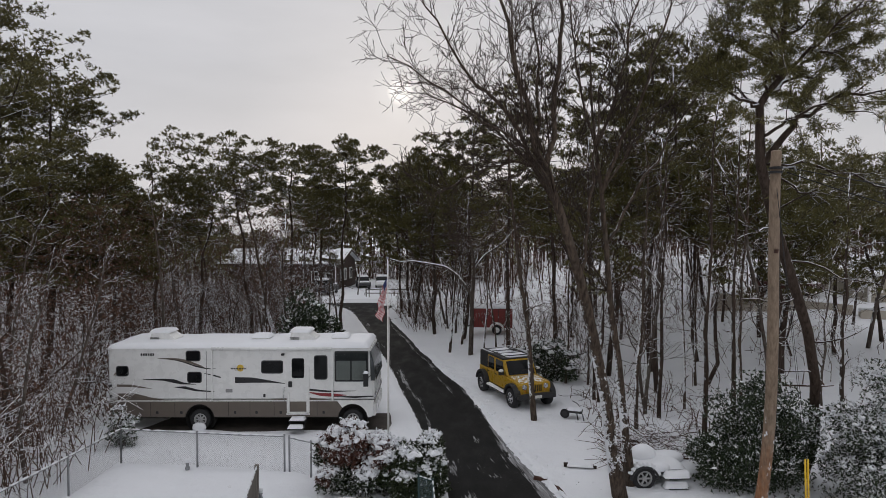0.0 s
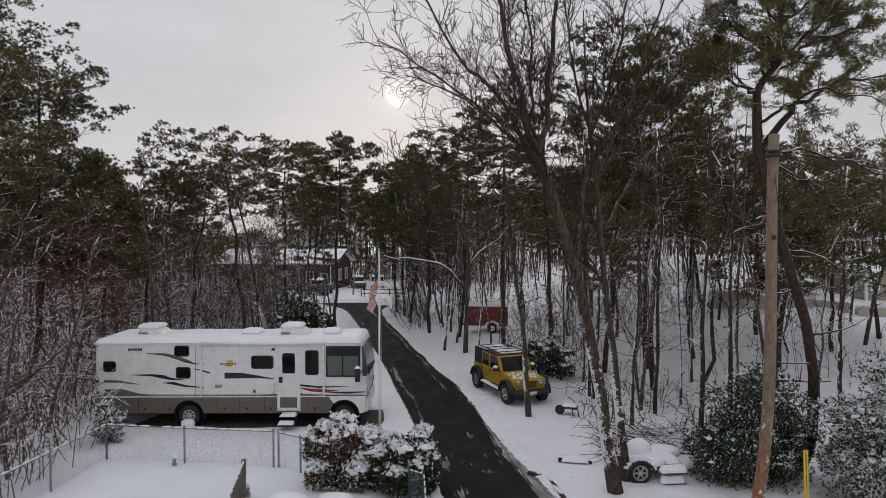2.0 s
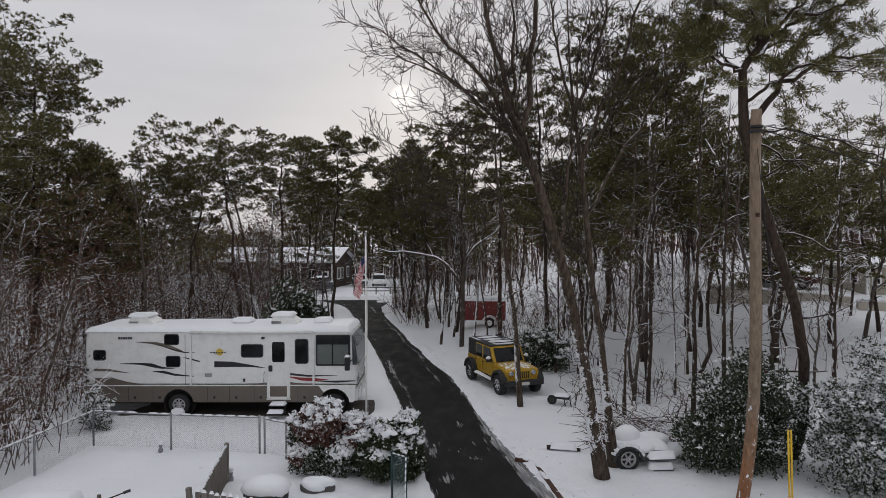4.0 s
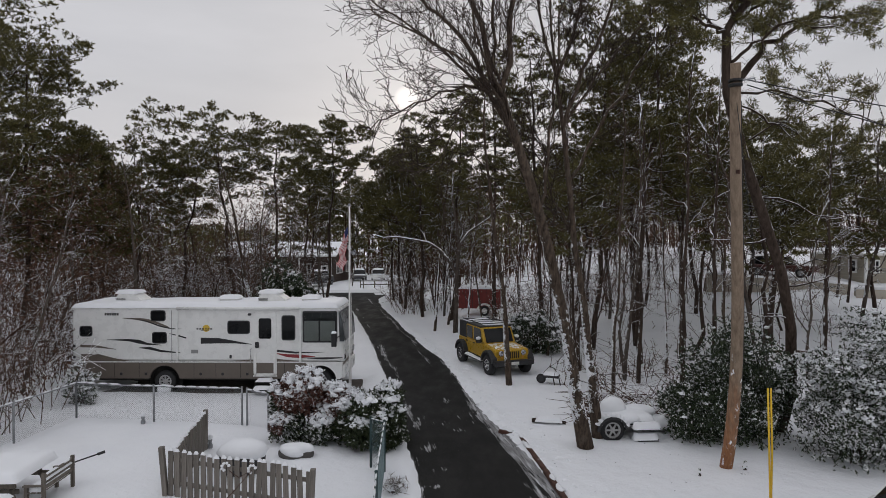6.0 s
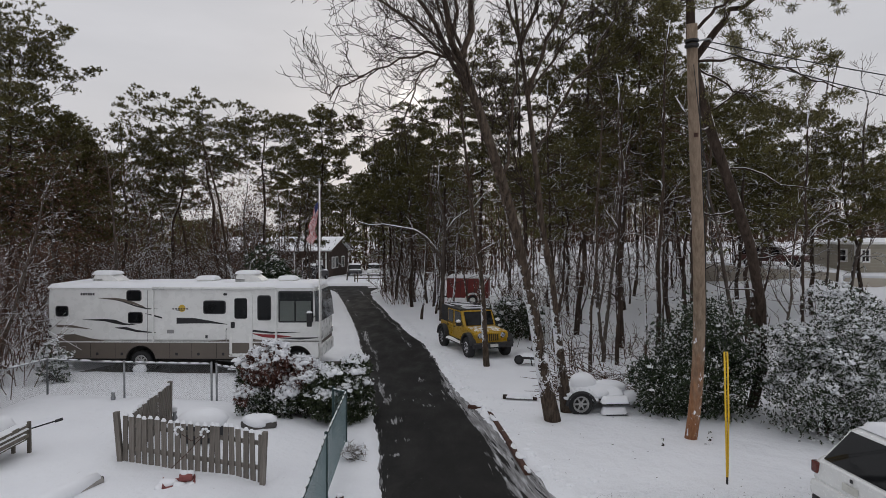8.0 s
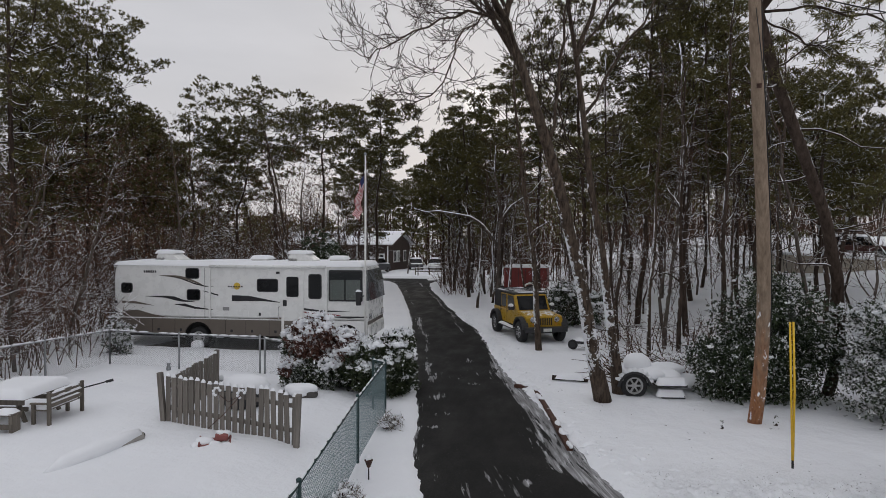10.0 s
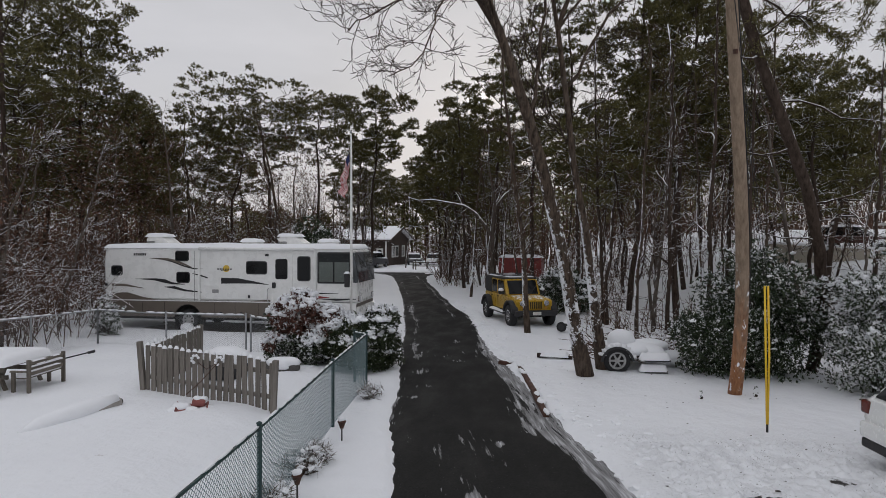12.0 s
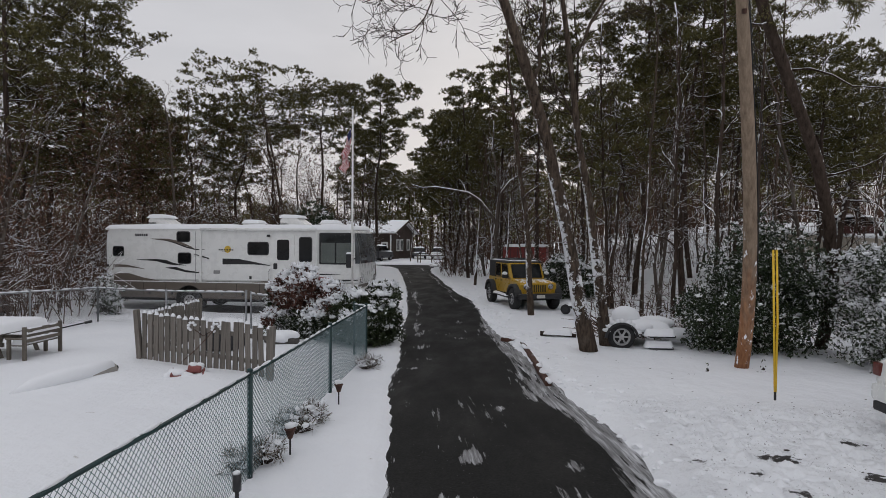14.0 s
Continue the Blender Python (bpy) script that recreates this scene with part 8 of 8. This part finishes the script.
def house_window(parent, x0, x1, z0, z1, y):
    w = part("window", Geo().box(x0, x1, y - 0.04, y + 0.02, z0, z1), M["glass"], parent)
    t = 0.09
    fr = Geo().box(x0 - t, x0, y - 0.07, y + 0.02, z0 - t, z1 + t).box(x1, x1 + t, y - 0.07, y + 0.02, z0 - t, z1 + t).box(x0, x1, y - 0.07, y + 0.02, z1, z1 + t).box(x0, x1, y - 0.07, y + 0.02, z0 - t, z0)
    fr.box((x0 + x1) / 2 - 0.025, (x0 + x1) / 2 + 0.025, y - 0.06, y, z0, z1).box(x0, x1, y - 0.055, y, (z0 + z1) / 2 - 0.02, (z0 + z1) / 2 + 0.02)
    part("frame", fr, M["white_paint"], w)


def tan_house():
    x0, y0 = 28.2, 39.6
    root = thing("house", "low tan-sided house with white-framed windows and a snowy roof", "house", pose(0, 0, 0))
    part("wall", Geo().box(x0, x0 + 19, y0, y0 + 6, 1.6, 4.5), M["siding"], root)
    for i in range(14):
        part("siding_board", Geo().box(x0 + 0.1, x0 + 19, y0 - 0.03, y0 + 0.01, 2.0 + i * 0.18, 2.015 + i * 0.18), M["stucco"], root)
        part("siding_board", Geo().box(x0 - 0.03, x0 + 0.01, y0 + 0.1, y0 + 6, 2.0 + i * 0.18, 2.015 + i * 0.18), M["stucco"], root)
    part("corner_board", Geo().box(x0 - 0.05, x0 + 0.1, y0 - 0.05, y0 + 0.1, 1.6, 4.5), M["white_paint"], root)
    for x in (28.55, 31.5, 34.5, 37.5):
        house_window(root, x, x + 0.42, 3.42, 4.12, y0 - 0.02)
    for y in (40.5,):
        w = part("window", Geo().box(x0 - 0.05, x0 + 0.02, y, y + 0.6, 3.42, 4.12), M["glass"], root)
        part("frame", Geo().box(x0 - 0.09, x0, y - 0.09, y, 3.33, 4.21).box(x0 - 0.09, x0, y + 0.6, y + 0.69, 3.33, 4.21).box(x0 - 0.09, x0, y, y + 0.6, 4.12, 4.21).box(x0 - 0.09, x0, y, y + 0.6, 3.33, 3.42).box(x0 - 0.07, x0, y, y + 0.6, 3.75, 3.79), M["white_paint"], w)
    part("fascia", Geo().box(x0 - 0.45, x0 + 19.4, y0 - 0.45, y0 + 6.4, 4.5, 4.66), M["white_paint"], root, bevel=0.02)
    part("roof", snow_pad(Geo(), x0 - 0.45, x0 + 19.4, y0 - 0.45, y0 + 6.4, 4.66, 0.26, 3, 0.4, 0.3, 0.06), M["snow"], root, "low roof under thick snow", smooth=True)
    w = thing("garden_wall", "low pale block wall topped with snow in front of the tan house", "wall")
    for xa, ya, za, xb, yb, zb in ((18.5, 41.0, 3.25, 21.5, 39.2, 3.05), (21.5, 39.2, 3.05, 25.7, 37.6, 2.78), (25.9, 37.2, 2.52, 44, 34.2, 2.30)):
        part("wall_run", Geo().bar((xa, ya, za - 0.7), (xb, yb, zb - 0.7), 0.3, 1.4), M["stucco"], w, bevel=0.02)
        part("coping_snow", Geo().tube([(xa, ya, za), ((xa + xb) / 2, (ya + yb) / 2, (za + zb) / 2 + 0.03), (xb, yb, zb)], 0.14, 8), M["snow"], w, smooth=True)


def brown_house():
    root = thing("house", "dark brown bungalow with a snowy gable roof and white window frames", "house", pose(-13.4, 76.0, 0.0, 0, 0, -6))
    part("wall", Geo().box(-15, 0, 0, 9, 0, 3.5), M["brown_siding"], root)
    part("gable", Geo().add([(0.02, 0, 3.5), (0.02, 9, 3.5), (0.02, 4.5, 4.95), (-0.2, 0, 3.5), (-0.2, 9, 3.5), (-0.2, 4.5, 4.95)], [(0, 1, 2), (5, 4, 3), (0, 2, 5, 3), (1, 4, 5, 2)]), M["brown_siding"], root)
    e, r = 3.36, 5.05
    part("roof", Geo().add([(-15.6, -0.9, e), (0.7, -0.9, e), (0.7, 4.5, r), (-15.6, 4.5, r), (0.7, 9.9, e), (-15.6, 9.9, e)] + [(-15.6, -0.9, e + 0.2), (0.7, -0.9, e + 0.2), (0.7, 4.5, r + 0.2), (-15.6, 4.5, r + 0.2), (0.7, 9.9, e + 0.2), (-15.6, 9.9, e + 0.2)],
                           [(0, 1, 2, 3), (3, 2, 4, 5), (6, 9, 8, 7), (9, 11, 10, 8), (0, 6, 7, 1), (1, 7, 8, 2), (2, 8, 10, 4), (0, 3, 9, 6), (3, 5, 11, 9), (4, 10, 11, 5)]), M["snow"], root, "gable roof under snow")
    for y in (-0.9, 9.9):
        part("rake_board", Geo().bar((0.72, y, e - 0.02), (0.72, 4.5, r - 0.02), 0.06, 0.26), M["brown_siding"], root)
    part("fascia", Geo().box(-15.6, 0.7, -0.95, -0.90, e - 0.14, e + 0.03), M["brown_siding"], root)
    for y in (1.6, 3.1, 6.0):
        w = part("window", Geo().box(-0.02, 0.06, y, y + 0.85, 1.25, 2.5), M["glass"], root)
        part("frame", Geo().box(0.0, 0.09, y - 0.14, y, 1.11, 2.64).box(0.0, 0.09, y + 0.85, y + 0.99, 1.11, 2.64).box(0.0, 0.09, y, y + 0.85, 2.5, 2.64).box(0.0, 0.09, y, y + 0.85, 1.11, 1.25).box(0.0, 0.08, y + 0.4, y + 0.45, 1.25, 2.5), M["white_paint"], w)
    for x in (-3.3, -6.4):
        house_window(root, x, x + 0.75, 1.15, 2.4, -0.02)
    door = part("door", Geo().box(-1.55, -0.65, -0.06, 0.02, 0.1, 2.3), M["white_paint"], root)
    part("door_pane", Geo().box(-1.35, -0.85, -0.08, -0.05, 1.3, 2.1), M["glass"], door)
    for x in (-0.1, -4.2, -8.2):
        part("porch_post", Geo().box(x, x + 0.14, -0.8, -0.66, 0, 3.4), M["white_paint"], root)


def far_car(x, y, rz, paint, label, big=False):
    root = thing("parked_car", label, "car", pose(x, y, float(rise(x, y)) + 0.03, 0, 0, rz), group="cars parked by the far house")
    h = 0.35 if big else 0.0
    body = [(-2.2, 0.4), (-2.25, 0.9 + h), (2.0, 0.85 + h * 0.6), (2.2, 0.6), (2.15, 0.4)] + arch(1.35, 0.33, 0.4, 0.4, 8) + arch(-1.35, 0.33, 0.4, 0.4, 8)
    part("body", Geo().extrude(body, -0.88, 0.88, 0.05, 0.1), M[paint], root)
    part("cabin", Geo().extrude([(-2.0, 0.88 + h), (-1.7, 1.45 + h), (0.3, 1.48 + h), (1.0, 0.85 + h)], -0.76, 0.76, 0.08, 0.12), M["glass"], root)
    part("roof_snow", snow_pad(Geo(), -1.8, 0.4, -0.74, 0.74, 1.45 + h, 0.14, 3, 0.12, 0.2), M["snow"], root, smooth=True)
    part("hood_snow", snow_pad(Geo(), 0.95, 2.05, -0.8, 0.8, 0.84 + h * 0.7, 0.12, 5, 0.12, 0.2), M["snow"], root, smooth=True)
    for cx in (1.35, -1.35):
        for s in (-1, 1):
            wheel(root, (cx, s * 0.78, 0.33), 0.33, 0.2, s, "galv")


tan_house()
brown_house()
far_car(-13.9, 71.2, 80, "dark_car", "dark van parked on the far driveway, snow on its roof", True)
far_car(-10.7, 80, -78, "dark_car", "dark car under snow parked beside the far house")
far_car(-8.2, 80.5, -84, "car_white", "pale car under snow parked beside the far house")
far_car(24.9, 43.4, -42, "red_car", "maroon car with a snowy roof parked by the garden wall")
rf = thing("rail_fence", "short two-rail fence by the street, snow on its rails", "fence")
for x in (-8.8, -7.2, -5.6, -4.0):
    part("post", Geo().box(x - 0.06, x + 0.06, 68.4, 68.52, -0.05, 1.0), M["bench_wood"], rf)
for z in (0.45, 0.85):
    part("rail", Geo().bar((-8.8, 68.4, z), (-4.0, 68.4, z), 0.06, 0.1), M["bench_wood"], rf)
part("rail_snow", snow_pad(Geo(), -8.8, -4.0, 68.34, 68.46, 0.91, 0.06, 3, 0.2, 0.06), M["snow"], rf, smooth=True)
mb = thing("mailbox", "dark roadside mailbox on a post", "mailbox", (-8.35, 67.6, 0.0))
part("post", Geo().box(-0.05, 0.05, -0.05, 0.05, 0, 1.0), M["bench_wood"], mb)
part("box", Geo().box(-0.14, 0.14, -0.3, 0.3, 1.0, 1.25), M["black_paint"], mb, bevel=0.05)
mb2 = thing("tarped_pile", "pile under a pale tarpaulin behind the motorhome", "pile", (-8.7, 33.0, 0))
part("tarpaulin", blob(Geo(), (0, 0, 0.5), (1.2, 1.0, 1.5), 4, rough=0.2), M["snow"], mb2, "snow-white tarpaulin", smooth=True)
